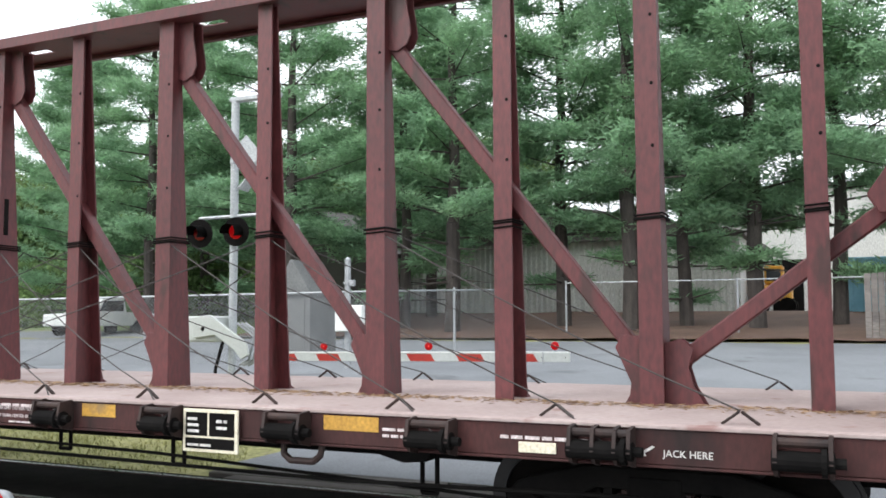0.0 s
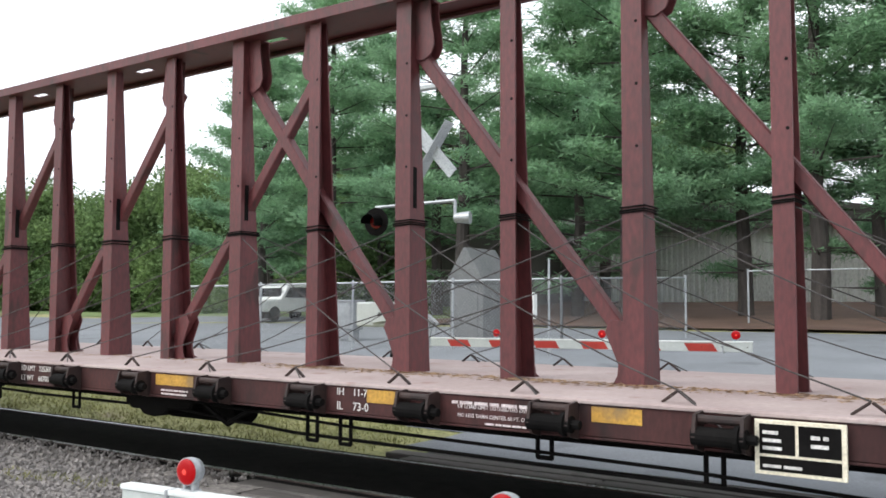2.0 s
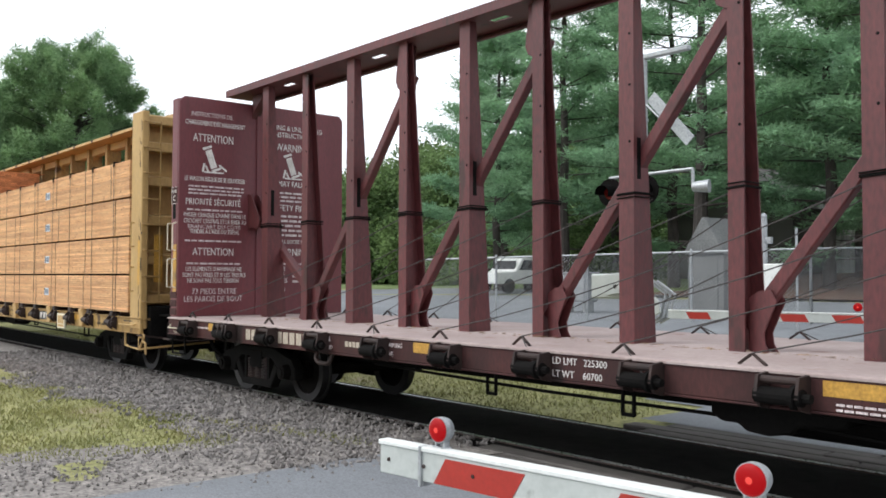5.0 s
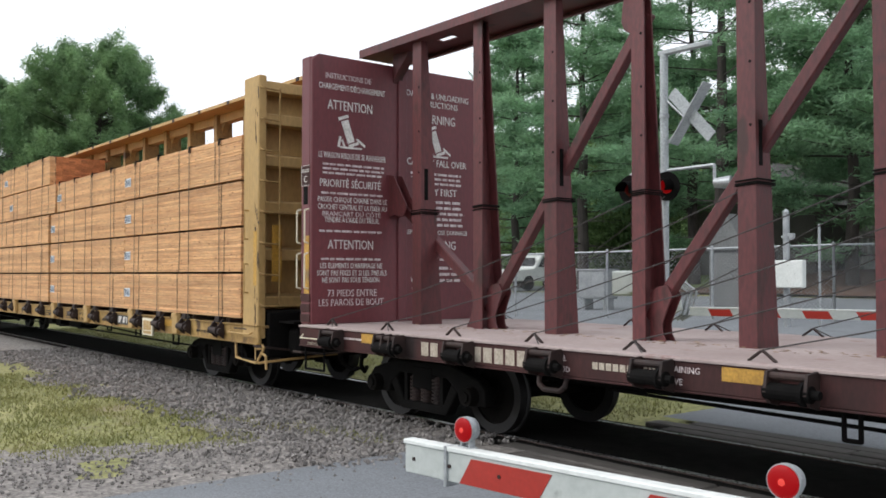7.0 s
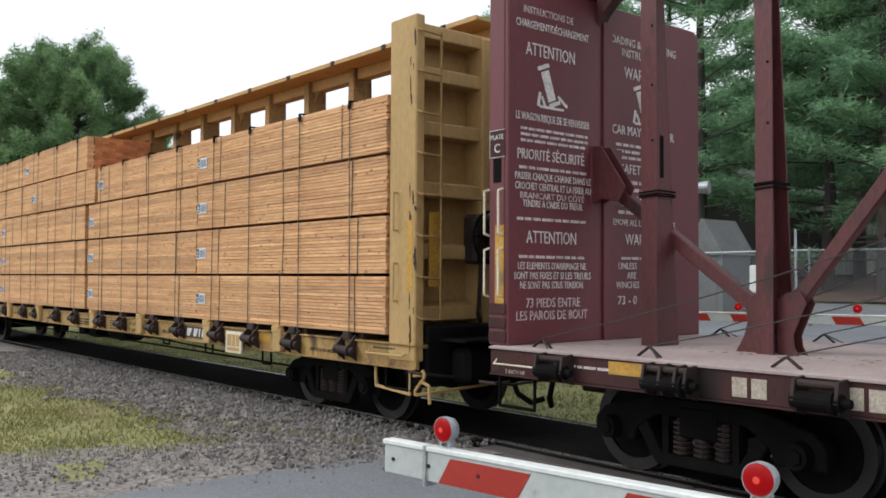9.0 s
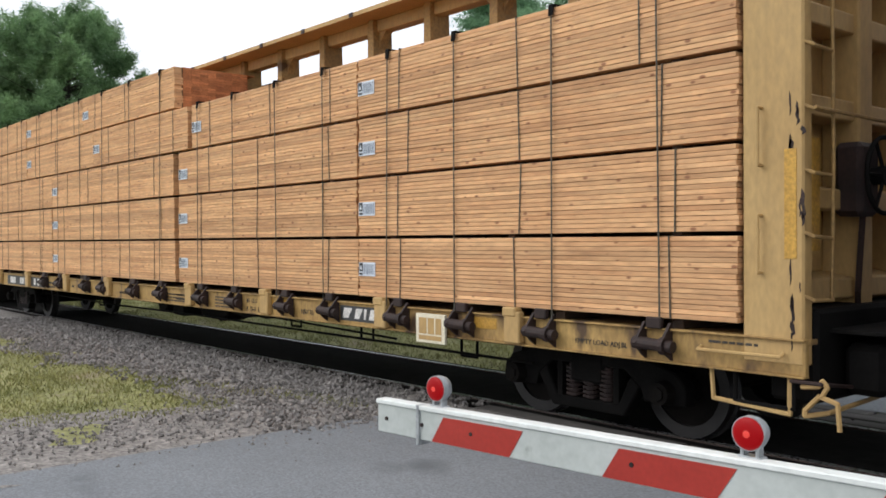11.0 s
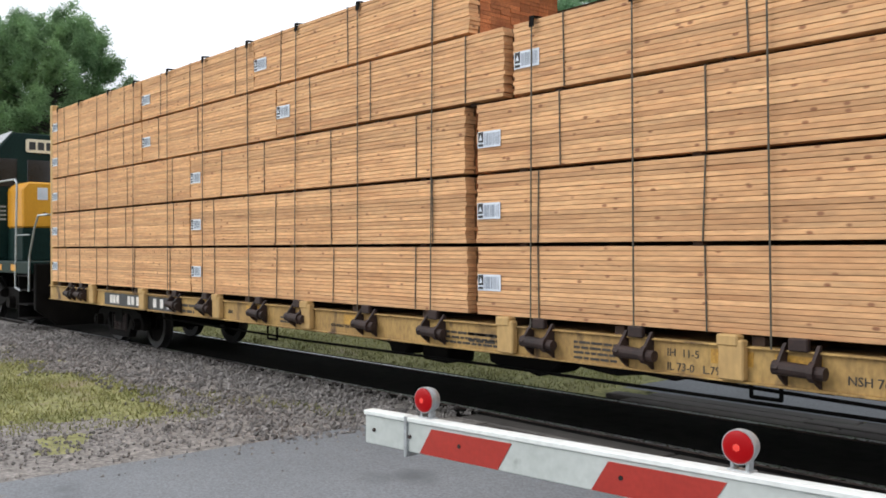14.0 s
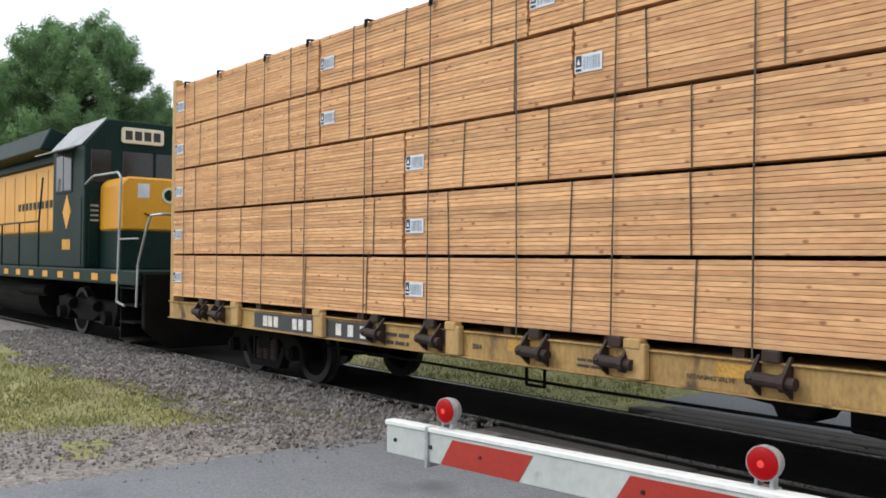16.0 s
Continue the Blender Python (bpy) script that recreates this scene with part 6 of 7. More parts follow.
def far_signal():
    """The mast across the track: flashers, crossbuck, gate machine, base."""
    x, y, g = -9.83, 12.7, lift(-9.83, 12.7)
    sig = thing("crossing_signal", (x, y, g), "silver crossing signal mast with red flashers, crossbuck and gate machine", "crossing signal")
    bm = rod(B(), (x, y, g), (x, y, 5.4), 0.07, seg=18)
    rod(bm, (x, y, g), (x, y, g + 0.14), 0.17, 0.13, 18)
    rod(bm, (x, y, 4.3), (x, y, 4.36), 0.085, seg=18)
    part("mast", bm, M_ALU, sig, smooth=False)
    bm = box(B(), (x - 0.1, y - 0.06, 5.38), (x + 0.95, y + 0.06, 5.47), 0.02)
    part("lamp_arm", bm, M_ALU, sig)
    # crossbuck seen edge-on from the track
    for u, width, turn in (((0.68, 0, -0.73), 0.21, 0), ((0.59, 0, 0.81), 0.2, 74)):
        u = Vector(u).normalized()
        m = Matrix.Translation((-9.2, y - 0.1 - 0.03 * (turn > 0), 4.27)) @ pose(0, 0, 0, 0, -math.degrees(math.atan2(u.z, u.x)), 0) @ pose(0, 0, 0, turn, 0, 0)
        part("crossbuck_blade", slab(B(), m, (1.16, 0.02, width), 0.004), M_ALU, sig, "grey-white crossbuck blade seen from behind")
    bm = pipe(B(), [(x, y, 3.8), (x + 0.42, y, 4.18)], 0.02)
    pipe(bm, [(x, y, 4.65), (x + 0.42, y, 4.25)], 0.02)
    part("crossbuck_bracket", bm, M_GALV, sig)
    # flashers
    zc = 3.1
    bm = pipe(B(), [(x - 0.75, y, zc + 0.28), (x + 1.0, y, zc + 0.3)], 0.028)
    pipe(bm, [(x + 1.0, y, zc + 0.3), (x + 1.0, y, zc - 0.02)], 0.028)
    part("flasher_arm", bm, M_GALV, sig)
    for fx, mat in ((x - 0.6, M_LAMP_DARK), (x + 0.17, M_LAMP_RED)):
        f = Vector((0.12, -1, -0.08)).normalized()
        c = Vector((fx, y - 0.16, zc))
        bm = rod(B(), c, c + f * 0.015, 0.25, seg=28)
        rod(bm, c - f * 0.16, c, 0.1, 0.18, 20)
        back = part("flasher", bm, M_BLACK, sig, "black flasher backplate and housing")
        bm = B()
        for k in range(11):
            q0, q1 = math.radians(-10 + 20 * k), math.radians(10 + 20 * k)
            side = f.cross(Vector((0, 0, 1)))
            p = [c + (side * math.cos(q) + Vector((0, 0, 1)) * math.sin(q)) * 0.14 + f * w for q, w in ((q0, 0.01), (q1, 0.01), (q1, 0.3), (q0, 0.3))]
            bm.faces.new([bm.verts.new(v) for v in p])
        bmesh.ops.solidify(bm, geom=bm.faces[:], thickness=0.006)
        part("visor", bm, M_BLACK, back)
        bm = B()
        bmesh.ops.create_uvsphere(bm, u_segments=20, v_segments=8, radius=0.125, matrix=Matrix.Translation(c + f * 0.02) @ f.to_track_quat("Z", "Y").to_matrix().to_4x4() @ Matrix.Diagonal((1, 1, 0.3, 1)))
        part("lens", bm, mat, back, "red flasher lens", smooth=True)
    c = Vector((x + 1.0, y, zc + 0.0))
    bm = rod(B(), c, c + Vector((0.26, 0.08, 0.0)), 0.08, 0.11, 18)
    part("flasher", bm, M_GALV, sig)
    # gate machine with its counterweight arms
    zb = 1.45
    bm = box(B(), (x - 0.95, y - 0.3, zb - 0.22), (x - 0.1, y + 0.25, zb + 0.22), 0.03)
    part("gate_machine", bm, M_GATE_FACE, sig, "white gate machine housing")
    bm = B()
    for q in range(7):
        a = q * math.tau / 7
        rod(bm, (x - 0.35 + 0.08 * math.cos(a), y - 0.31, zb + 0.08 * math.sin(a)), (x - 0.35 + 0.08 * math.cos(a), y - 0.335, zb + 0.08 * math.sin(a)), 0.018, seg=8)
    rod(bm, (x - 0.35, y - 0.31, zb), (x - 0.35, y - 0.36, zb), 0.04, seg=10)
    part("hub_bolts", bm, M_BROWN_IRON, sig)
    bm = prism(B(), [(x - 0.6, zb + 0.2), (x - 0.2, zb + 0.24), (x + 0.55, zb - 0.22), (x + 0.6, zb - 0.42), (x + 0.45, zb - 0.5), (x + 0.3, zb - 0.34), (x - 0.1, zb - 0.1), (x - 0.55, zb - 0.16)], "y", y - 0.36, y - 0.31, 0.01)
    part("gate_bracket", bm, M_GATE_FACE, sig)
    bm = B()
    for s in (0, 0.09, 0.18):
        pipe(bm, [(x + 0.25 + s, y - 0.2, zb + 0.1), (x + 0.6 + s, y - 0.2, zb - 0.12), (x + 0.5 + s, y - 0.2, zb - 0.5), (x + 0.3 + s, y - 0.2, zb - 0.6)], 0.022, 6)
    part("counterweight_arm", bm, M_GALV, sig)
    bm = pipe(B(), [(x - 0.12, y - 0.1, zb - 0.2), (x - 0.2, y - 0.2, zb - 0.7), (x - 0.12, y - 0.2, g)], 0.03)
    part("cable_conduit", bm, M_BLACK, sig)
    gate_arm((-3.75, 12.35, 1.07), (-9.1, 12.4, 1.0), 0.406, 0.13, "red and white striped crossing gate arm with lit red lamps", [(0.22, 0.06, M_LAMP_RED), (2.2, 0.06, M_LAMP_RED), (4.05, 0.06, M_LAMP_RED)], 0.5, (0.3, -0.95, 0))


def sign_post():
    x, y = -11.48, 19.3
    g = lift(x, y)
    ob = thing("cable_post", (x, y, g), "galvanised pipe post with a white box, beside the fence", "post")
    bm = rod(B(), (x, y, g), (x, y, 3.05), 0.075, seg=14)
    rod(bm, (x, y, 3.05), (x, y, 3.12), 0.08, 0.02, 14)
    rod(bm, (x, y, 2.45), (x, y, 2.5), 0.11, seg=14)
    box(bm, (x, y - 0.05, 2.4), (x + 0.2, y + 0.05, 2.55), 0.01)
    part("pipe", bm, M_GALV, ob)
    bm = box(B(), (x - 0.2, y - 0.28, 1.3), (x + 0.56, y - 0.12, 1.93), 0.02)
    part("box", bm, M_WHITE, ob, "white box with a hinged lid")
    bm = rod(B(), (x + 0.75, y + 0.1, lift(x, y)), (x + 0.75, y + 0.1, 2.75), 0.03, seg=10)
    part("conduit", bm, M_GALV, ob)


def fence(a, b, height, group, spacing=2.9, mesh=True):
    """Chain-link: posts, top rail, tension wire and woven wire."""
    a, b = Vector((*a, 0)), Vector((*b, 0))
    n = max(1, round((b - a).length / spacing))
    z = lambda p: lift(p.x, p.y)
    ob = thing("chain_link_fence", (*a.lerp(b, 0.5).xy, z(a.lerp(b, 0.5))), "galvanised chain-link fence with round posts", "fence", group)
    pts = [a.lerp(b, k / n) for k in range(n + 1)]
    for p in pts:
        bm = rod(B(), (p.x, p.y, z(p) - 0.05), (p.x, p.y, z(p) + height + 0.04), 0.035, seg=10)
        bmesh.ops.create_icosphere(bm, subdivisions=1, radius=0.045, matrix=Matrix.Translation((p.x, p.y, z(p) + height + 0.04)))
        part("post", bm, M_GALV, ob)
    for p, q in zip(pts, pts[1:]):
        bm = rod(B(), (p.x, p.y, z(p) + height), (q.x, q.y, z(q) + height), 0.024, seg=8)
        part("top_rail", bm, M_GALV, ob)
    if mesh:
        bm = B()
        L = (b - a).length
        step, r = 0.1, 0.0028
        d = (b - a).normalized()
        k = -height
        while k < L:
            for s in (1, -1):
                u0, u1 = (k, k + height) if s > 0 else (k + height, k)
                z0, z1 = 0.0, height
                lo, hi = min(u0, u1), max(u0, u1)
                if hi <= 0 or lo >= L:
                    continue
                def clip(u):
                    v = min(L, max(0, u))
                    return v, (z0 + (v - u0) / (u1 - u0) * (z1 - z0))
                (ua, za), (ub, zb_) = clip(u0), clip(u1)
                pa, pb = a + d * ua, a + d * ub
                pa.z, pb.z = z(pa) + za, z(pb) + zb_
                side = Vector((-d.z, 0, 0)) + (d * 0.7071 * r - s * Vector((0, 0, 0.7071 * r)))
                vs = [bm.verts.new(v) for v in (pa - side, pa + side, pb + side, pb - side)]
                bm.faces.new(vs)
            k += step
        part("woven_wire", bm, M_GALV, ob, "woven wire mesh")
    return ob


near_gate()
far_signal()
sign_post()
fence((-22.6, 17.7), (-11.2, 20.9), 1.85, "fences of the yard", 2.9)
fence((-11.2, 20.9), (-10.2, 27.0), 1.85, "fences of the yard", 3.0)
fence((-10.2, 33.2), (14.5, 34.5), 2.0, "fences of the yard", 6.0, False)


# ---------- trees ----------
def needle_cloud(centres, per, spread, length, width, rnd, flat=0.5):
    """Many thin three-cornered blades scattered about each clump centre, leaning outwards."""
    n = len(centres) * per
    c = np.repeat(np.array(centres), per, axis=0)
    off = rnd.normal(0, 1, (n, 3)) * np.array([spread, spread, spread * flat])
    p = c + off
    d = rnd.normal(0, 1, (n, 3))
    d[:, 2] = d[:, 2] * 0.6 + 0.15
    d += off / spread * 0.5
    d /= np.linalg.norm(d, axis=1, keepdims=True)
    s = np.cross(d, rnd.normal(0, 1, (n, 3)))
    s /= np.linalg.norm(s, axis=1, keepdims=True) + 1e-9
    ln = length * rnd.uniform(0.6, 1.3, (n, 1))
    wd = width * rnd.uniform(0.6, 1.3, (n, 1))
    v = np.empty((n, 3, 3))
    v[:, 0], v[:, 1], v[:, 2] = p - s * wd, p + s * wd, p + d * ln
    return v.reshape(-1, 3)


def pine(height, seed, bare, radius, blades=44000, gap=(1.15, 1.85), needles=None, power=1.7, tuft=(0.42, 0.32, 0.036)):
    """A white pine: straight trunk, whorls of level limbs, plumes of needles along the outer limbs."""
    rnd = np.random.RandomState(seed)
    ob = thing("pine_tree", (0, 0, 0), "tall white pine with bare lower trunk and layered plumes", "tree", "pines along the road")
    bm = B()
    prev, r0 = Vector((0, 0, -0.2)), 0.30 * height / 18
    for k in range(1, 9):
        q = k / 8
        p = Vector((rnd.normal(0, 0.06), rnd.normal(0, 0.06), height * q))
        rod(bm, prev, p, r0 * (1 - (k - 1) / 8) + 0.03, r0 * (1 - q) + 0.03, 10)
        prev = p
    part("trunk", bm, M_BARK, ob)
    limbs, centres = B(), []
    z = bare * 0.55
    while z < height - 0.5:
        q = (z - bare) / (height - bare)
        dead = z < bare
        reach = radius * (0.5 if dead else max(0.16, (1 - max(0, q) ** power) ** 0.8))
        k = rnd.randint(3, 6)
        a0 = rnd.uniform(0, 6.28)
        for j in range(k):
            a = a0 + j * math.tau / k + rnd.normal(0, 0.25)
            ln = reach * rnd.uniform(0.6, 1.12)
            rise = rnd.uniform(-0.08, 0.22) + 0.35 * max(0, q)
            d = Vector((math.cos(a), math.sin(a), rise))
            start = Vector((0, 0, z + rnd.normal(0, 0.15)))
            end = start + d * ln
            rod(limbs, start, end, 0.035 + 0.02 * (1 - max(0, q)), 0.008, 5)
            if (dead and rnd.rand() < 0.8) or rnd.rand() < 0.12:
                continue
            m = int(3 + ln * 2.4)
            for i in range(m):
                w = 0.42 + 0.6 * (i + rnd.rand()) / m
                side = Vector((-d.y, d.x, 0)) * rnd.normal(0, 0.26) * ln * (1.15 - w)
                c = start + d * ln * w + side + Vector((0, 0, rnd.normal(0.04, 0.06) + 0.12 * w * w * ln))
                centres.append(tuple(c))
        z += rnd.uniform(*gap)
    tagged(part("branchwork", limbs, M_BARK, ob), kind="stuff")
    per = max(6, blades // len(centres))
    v = needle_cloud(centres, per, *tuft, rnd, 0.32)
    crown = new("crown", cloud_mesh("crown", v, needles or M_PINE))
    crown.parent = ob
    return ob


def round_pine(height, seed, radius, blades=210000):
    """An open-grown white pine: a rounded crown down to the ground, made of plumes that point out and up."""
    rnd = np.random.RandomState(seed)
    ob = thing("pine_tree", (0, 0, 0), "full rounded white pine with upswept plumes", "tree", "lone pines beyond the track")
    bm = rod(B(), (0, 0, -0.2), (0, 0, height * 0.9), 0.3, 0.05, 10)
    part("trunk", bm, M_BARK, ob)
    limbs, centres = B(), []
    for k in range(330):
        q = rnd.uniform(0.06, 1.0) ** 0.85
        edge = (1 - (max(0, q - 0.34) / 0.68) ** 2.0) ** 0.62 * (0.72 + 0.28 * min(1, q / 0.34))
        a = rnd.uniform(0, 6.28)
        lobe = 1 + 0.16 * math.sin(3 * a + seed + 5 * q) + 0.1 * math.sin(7 * a + 9 * q)
        r = radius * edge * lobe * rnd.uniform(0.45, 0.98)
        foot = Vector((r * math.cos(a), r * math.sin(a), height * 0.95 * q))
        way = Vector((math.cos(a), math.sin(a), rnd.uniform(0.35, 0.9) + 0.8 * q)).normalized()
        ln = rnd.uniform(0.8, 1.7)
        rod(limbs, (0, 0, max(0.5, foot.z - 0.35 * r)), foot, 0.035, 0.012, 4)
        for j in range(5):
            c = foot + way * ln * j / 4
            centres.append(tuple(c + Vector(rnd.normal(0, 0.07, 3))))
    tagged(part("branchwork", limbs, M_BARK, ob), kind="stuff")
    v = needle_cloud(centres, blades // len(centres), 0.2, 0.24, 0.034, rnd, 0.9)
    crown = new("crown", cloud_mesh("crown", v, M_PINE_WARM))
    crown.parent = ob
    return ob


def broadleaf(height, seed, blades=36000, radius=4.2):
    rnd = np.random.RandomState(seed)
    ob = thing("broadleaf_tree", (0, 0, 0), "dense green broadleaf tree at the wood's edge", "tree", "trees of the far wood")
    bm = rod(B(), (0, 0, -0.2), (0, 0, height * 0.5), 0.22, 0.12, 8)
    centres = []
    for k in range(26):
        a, q = rnd.uniform(0, 6.28), rnd.uniform(0.12, 0.98)
        R = radius * math.sin(math.pi * min(0.97, 0.16 + 0.78 * q)) ** 0.7 * rnd.uniform(0.45, 1.0)
        tip = Vector((R * math.cos(a), R * math.sin(a), height * q))
        rod(bm, (0, 0, height * min(0.5, q * 0.6)), tip, 0.06, 0.02, 5)
        for j in range(7):
            centres.append(tuple(tip + Vector(rnd.normal(0, 0.75, 3))))
    part("trunk", bm, M_BARK, ob)
    v = needle_cloud(centres, blades // len(centres), 0.62, 0.26, 0.12, rnd, 0.8)
    crown = new("crown", cloud_mesh("crown", v, M_LEAF))
    crown.parent = ob
    return ob


def plant(kinds, places, seed, wide=1.0):
    rnd = random.Random(seed)
    used = set()
    for i, (x, y, s) in enumerate(places):
        ob = kinds[i % len(kinds)]
        m = pose(x, y, lift(x, y) - 0.05, 0, 0, rnd.uniform(0, 360))
        if ob.name in used:
            ob = copy_thing(ob, m)
        else:
            used.add(ob.name)
            ob.matrix_basis = m
        ob.scale = (s * wide, s * wide, s * rnd.uniform(0.93, 1.07))


pines = [pine(19, 1, 4.2, 5.0), pine(17, 2, 3.4, 4.6), pine(21, 3, 4.8, 5.4), pine(16, 5, 2.4, 4.8)]
plant(pines, [(-30.5, 33, 0.92), (-26.5, 36.5, 1.0), (-22.5, 33, 0.95), (-18.5, 36, 1.0), (-15.2, 33.8, 1.0), (-11.4, 36.8, 1.05), (-8.2, 35.2, 1.0), (-6.4, 37.0, 0.98), (-3.6, 36.0, 1.0), (-0.8, 38, 1.0),
              (2.4, 36, 1.0), (6, 38, 1.0), (-33, 40, 0.9), (-20.5, 43, 1.0), (10, 44, 1.0), (-36.8, 34.6, 0.9), (-40.5, 38.5, 0.85)], 3)
lone_pines = [round_pine(16.0, 8, 5.9), round_pine(14.0, 9, 5.2)]
plant(lone_pines, [(-56, 18.0, 0.93), (-58.5, 22.4, 0.78), (-60, 14.0, 0.80), (-66, 18.6, 0.86), (-68, 24.5, 0.78), (-74, 30, 0.8)], 5)
leafy = [broadleaf(9.5, 21), broadleaf(11, 22), broadleaf(8, 23)]
places = []
rnd = random.Random(8)
for k in range(62):
    q = k / 61
    places.append((-158 + 128 * q + rnd.uniform(-2, 2), 72 - 8 * q + rnd.uniform(-6, 6), rnd.uniform(1.15, 1.65)))
plant(leafy, places, 6)
bush = broadleaf(3.0, 31, 9000, 2.2)
bush.name = "bush"
tagged(bush, "round green bush at the edge of the lawn", "bush", "bushes by the lawn")
plant([bush], [(-50, 47, 1.0), (-46, 48, 1.2), (-42.5, 46, 0.9), (-38, 44, 1.1), (-55, 50, 1.3), (-60, 51, 1.2), (-34.5, 41.5, 1.0)], 7)


# ---------- buildings behind the trees ----------
def warehouse():
    x0, x1, y, z0, z1 = -23.8, -5.5, 47.0, 1.7, 5.6
    ob = thing("warehouse", ((x0 + x1) / 2, y + 5, z0), "low white corrugated steel warehouse behind the pines", "building")
    bm = box(B(), (x0, y + 0.06, z0 - 0.3), (x1, y + 14, z1))
    part("wall", bm, M_SHED, ob)
    n = int((x1 - x0) / 0.3)
    for k in range(n):
        x = x0 + 0.3 * k
        bm = prism(B(), [(x + 0.02, y + 0.06), (x + 0.08, y), (x + 0.18, y), (x + 0.24, y + 0.06)], "z", z0 - 0.3, z1 - 0.02)
        part("wall_rib", bm, M_SHED, ob)
    bm = prism(B(), [(x0 - 0.3, z1), (x1 + 0.3, z1), (x1 + 0.3, z1 + 0.25), ((x0 + x1) / 2, z1 + 2.0), (x0 - 0.3, z1 + 0.25)], "y", y - 0.3, y + 14.3)
    part("roof", bm, M_GREYWALL, ob)
    ob = thing("warehouse", (-1.5, 64, 1.7), "tall white steel warehouse with a dark doorway", "building")
    part("wall", box(B(), (-10, 60, 1.2), (8, 70, 9.5), 0.02), M_SHED, ob)
    part("roof", box(B(), (-10.4, 59.7, 9.5), (8.4, 70.3, 9.75), 0.02), M_GREYWALL, ob)
    part("doorway", box(B(), (-5.1, 59.96, 1.7), (-3.3, 60.0, 5.1), 0.005), M_BLACK, ob)
    ob = thing("brown_shed", (-27.5, 44, 0.8), "grey-brown gabled shed among the trees", "building")
    bm = prism(B(), [(-31, 0.4), (-24, 0.4), (-24, 5.2), (-27.5, 7.4), (-31, 5.2)], "y", 43, 52)
    part("wall", bm, M_GREYWALL, ob)
    bm = B()
    for s in (-1, 1):
        slab(bm, Matrix.Translation((-27.5 + s * 1.95, 47.5, 6.38)) @ pose(0, 0, 0, 0, s * 32.2, 0), (4.8, 9.8, 0.12))
    part("roof", bm, M_GREYWALL, ob)


warehouse()


def signal_hut():
    x, y = -14.9, 22.6
    g = lift(x, y)
    ob = thing("signal_hut", (x, y, g), "small grey gabled metal hut behind the fence", "hut")
    part("wall", box(B(), (x - 0.58, y - 0.6, g - 0.05), (x + 0.58, y + 0.8, 2.3), 0.01), M_HUT, ob)
    part("roof", prism(B(), [(x - 0.68, 2.28), (x + 0.68, 2.28), (x + 0.05, 3.3), (x - 0.05, 3.3)], "y", y - 0.7, y + 0.9, 0.01), M_HUT, ob)
    part("door", box(B(), (x - 0.4, y - 0.62, g), (x + 0.4, y - 0.6, 2.2), 0.005), M_HUT, ob)


signal_hut()


def board_fence():
    ob = thing("board_fence", (2.6, 31.7, lift(2.6, 31.7)), "weathered grey upright board fence", "fence")
    for k in range(26):
        x = 0.03 + 0.2 * k
        g = lift(x, 31.7)
        part("board", box(B(), (x, 31.7, g), (x + 0.185, 31.73, g + 2.15 + 0.05 * random.random()), 0.004), M_CROSS, ob)
    ob = thing("blue_container", (3.0, 45, lift(3, 45)), "pale blue steel container behind the board fence", "container")
    g = lift(6.5, 45)
    part("body", box(B(), (-0.6, 45, g), (6.4, 47.4, g + 2.6), 0.03), M_BLUE, ob)
    for k in range(22):
        part("rib", box(B(), (-0.5 + 0.31 * k, 44.96, g + 0.1), (-0.38 + 0.31 * k, 45.0, g + 2.5), 0.01), M_BLUE, ob)


board_fence()


def yard_machine(x, y, col, label):
    g = lift(x, y)
    ob = thing("yard_loader", (x, y, g), label, "machine")
    part("body", box(B(), (x - 1.0, y - 0.7, g + 0.7), (x + 0.9, y + 0.7, g + 1.5), 0.12), col, ob)
    bm = box(B(), (x - 0.4, y - 0.6, g + 1.5), (x + 0.5, y + 0.6, g + 2.5), 0.08)
    part("cab", bm, col, ob)
    part("window", box(B(), (x - 0.3, y - 0.62, g + 1.7), (x + 0.4, y - 0.6, g + 2.3), 0.02), M_DARKGLASS, ob)
    for sx in (-0.7, 0.7):
        for sy in (-0.72, 0.72):
            part("wheel", rod(B(), (x + sx, y + sy - 0.14, g + 0.42), (x + sx, y + sy + 0.14, g + 0.42), 0.42, seg=18), M_BLACK, ob)


yard_machine(-4.2, 50.0, M_LOCO_YELLOW, "yellow wheel loader parked by the warehouse")


def control_cabinet():
    x, y = -19.2, 21.5
    g = lift(x, y)
    ob = thing("control_cabinet", (x, y, g), "grey steel signal cabinet on two short legs", "cabinet")
    body = part("body", box(B(), (x - 0.55, y - 0.3, 0.85), (x + 0.55, y + 0.3, 1.72), 0.02), M_GALV, ob)
    part("lid", box(B(), (x - 0.6, y - 0.34, 1.72), (x + 0.6, y + 0.34, 1.77), 0.01), M_GALV, body)
    for k in (-1, 1):
        part("door", box(B(), (x - 0.26 + k * 0.265, y - 0.315, 0.9), (x + 0.26 + k * 0.265, y - 0.3, 1.68), 0.006), M_GALV, body)
        part("leg", box(B(), (x + k * 0.42 - 0.05, y - 0.2, g - 0.05), (x + k * 0.42 + 0.05, y + 0.2, 0.85), 0.005), M_GALV, ob)


control_cabinet()


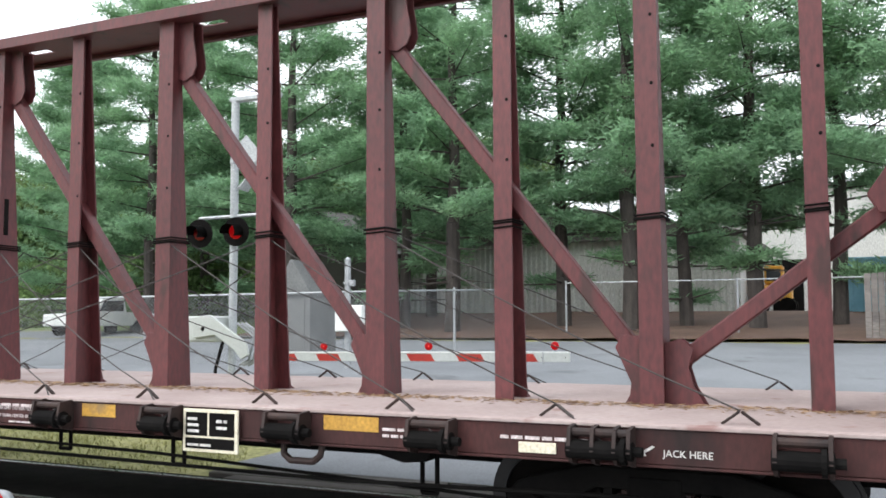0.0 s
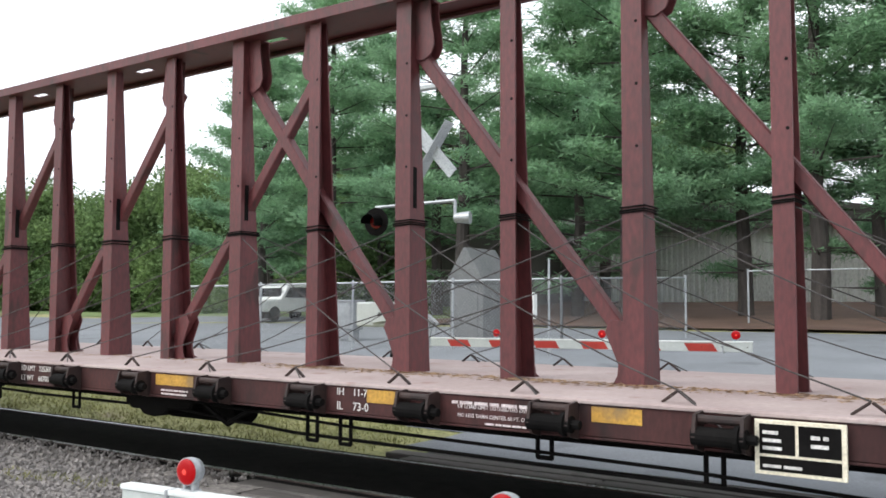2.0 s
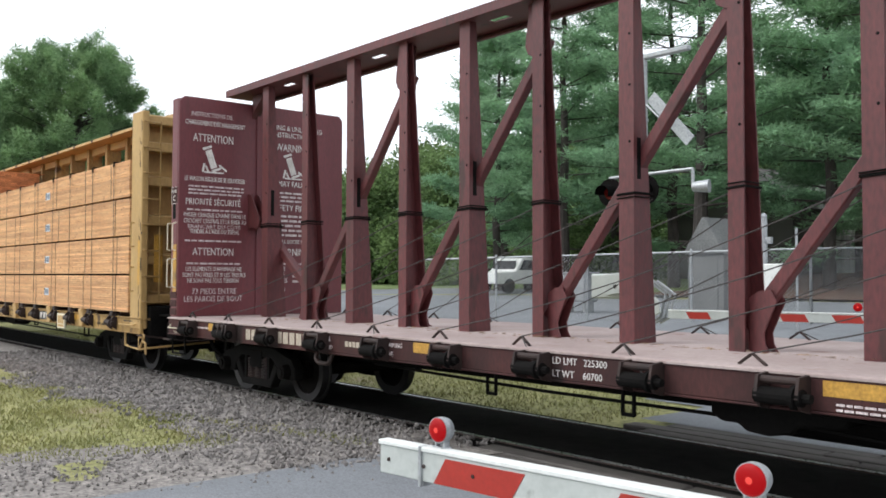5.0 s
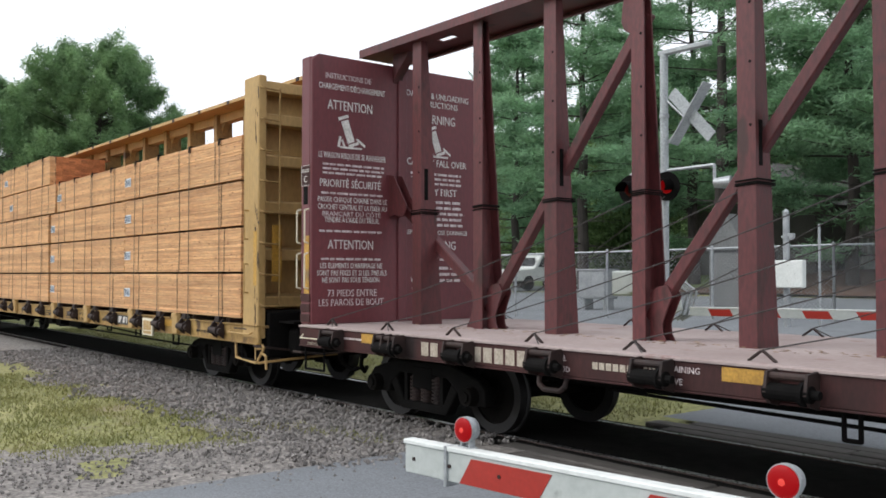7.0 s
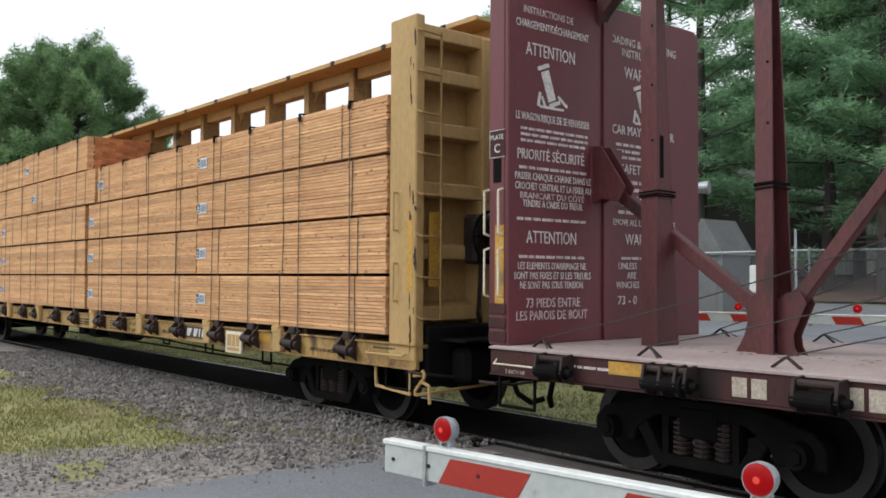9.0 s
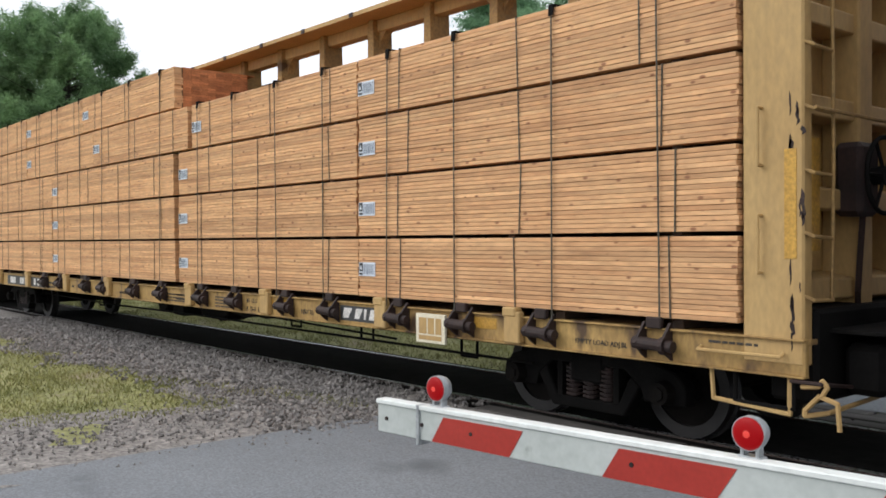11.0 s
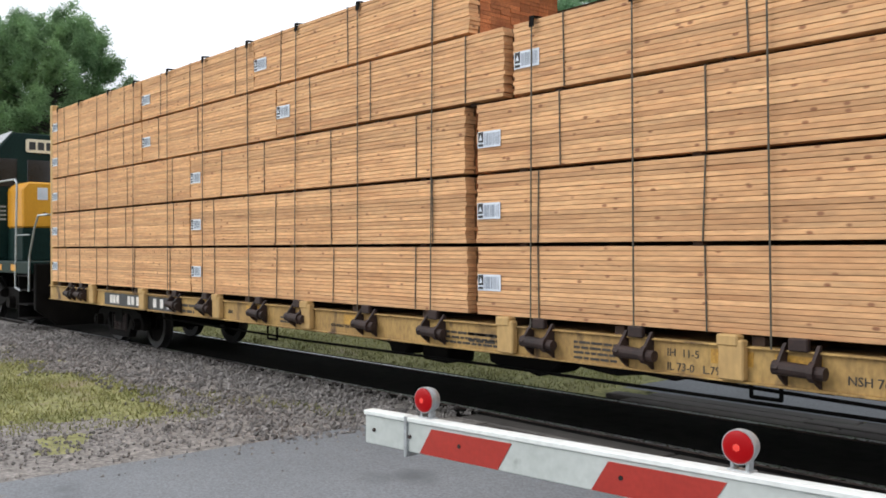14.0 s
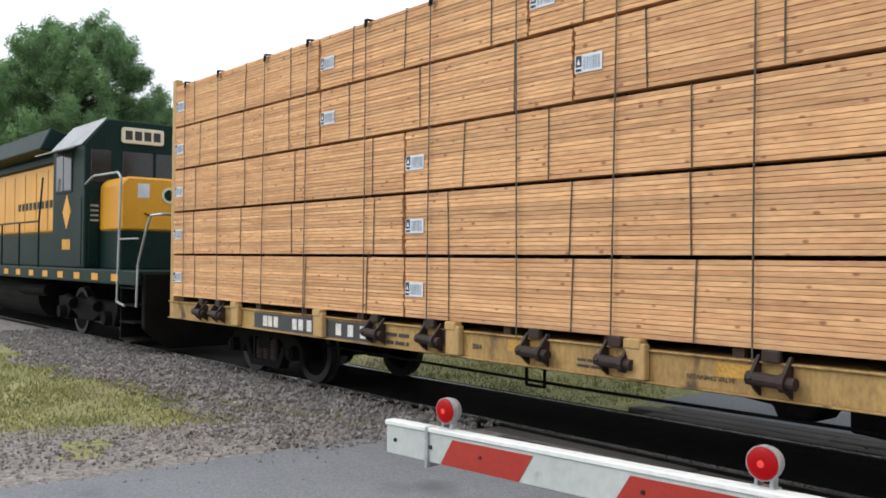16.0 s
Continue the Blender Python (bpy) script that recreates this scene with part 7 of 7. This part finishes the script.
def van():
    x, y = -33.5, 33.0
    g = lift(x, y)
    ob = thing("parked_pickup", (x, y, g), "white pickup truck parked beyond the fence", "vehicle")
    side = [(-2.5, 0.45), (2.5, 0.45), (2.5, 1.1), (0.85, 1.1), (0.7, 1.8), (-0.7, 1.75), (-1.2, 1.08), (-2.5, 1.0)]
    part("body", prism(B(), [(y + u, g + v) for u, v in side], "x", x - 0.95, x + 0.95, 0.05), M_WHITE, ob)
    part("window", prism(B(), [(y + u, g + v) for u, v in ((-0.95, 1.15), (0.6, 1.15), (0.6, 1.66), (-0.6, 1.64))], "x", x + 0.95, x + 0.96), M_DARKGLASS, ob)
    part("windscreen", box(B(), (x - 0.8, y - 1.12, g + 1.15), (x + 0.8, y - 0.98, g + 1.62), 0.03), M_DARKGLASS, ob)
    for sx in (-0.85, 0.85):
        for sy in (-1.6, 1.6):
            part("wheel", rod(B(), (x + sx - 0.11, y + sy, g + 0.36), (x + sx + 0.11, y + sy, g + 0.36), 0.36, seg=20), M_BLACK, ob)


van()



# ---------- what moves ----------
def rolled(t):
    """Metres rolled at t seconds, a smooth curve through the table."""
    i = max(0, min(len(SHIFT_T) - 2, max(k for k in range(len(SHIFT_T)) if SHIFT_T[k] <= t or k == 0)))
    def slope(k):
        a, b = max(0, k - 1), min(len(SHIFT_T) - 1, k + 1)
        return (SHIFT_X[b] - SHIFT_X[a]) / (SHIFT_T[b] - SHIFT_T[a])
    h = SHIFT_T[i + 1] - SHIFT_T[i]
    u = (t - SHIFT_T[i]) / h
    return ((2 * u**3 - 3 * u**2 + 1) * SHIFT_X[i] + (u**3 - 2 * u**2 + u) * h * slope(i) + (3 * u**2 - 2 * u**3) * SHIFT_X[i + 1] + (u**3 - u**2) * h * slope(i + 1))


def motions():
    times = [0.5 * k for k in range(33)]
    fast = [0.2 * k for k in range(81)]
    for ob in ROLLING:
        at = BASE[ob.name].copy()
        walk(ob, [(t, pose(at.x + rolled(t), at.y, at.z)) for t in times])
    for ws, r in WHEELS:
        at = ws.location.copy()
        walk(ws, [(t, pose(at.x, at.y, at.z, 0, math.degrees(rolled(t) / r), 0)) for t in fast])


motions()
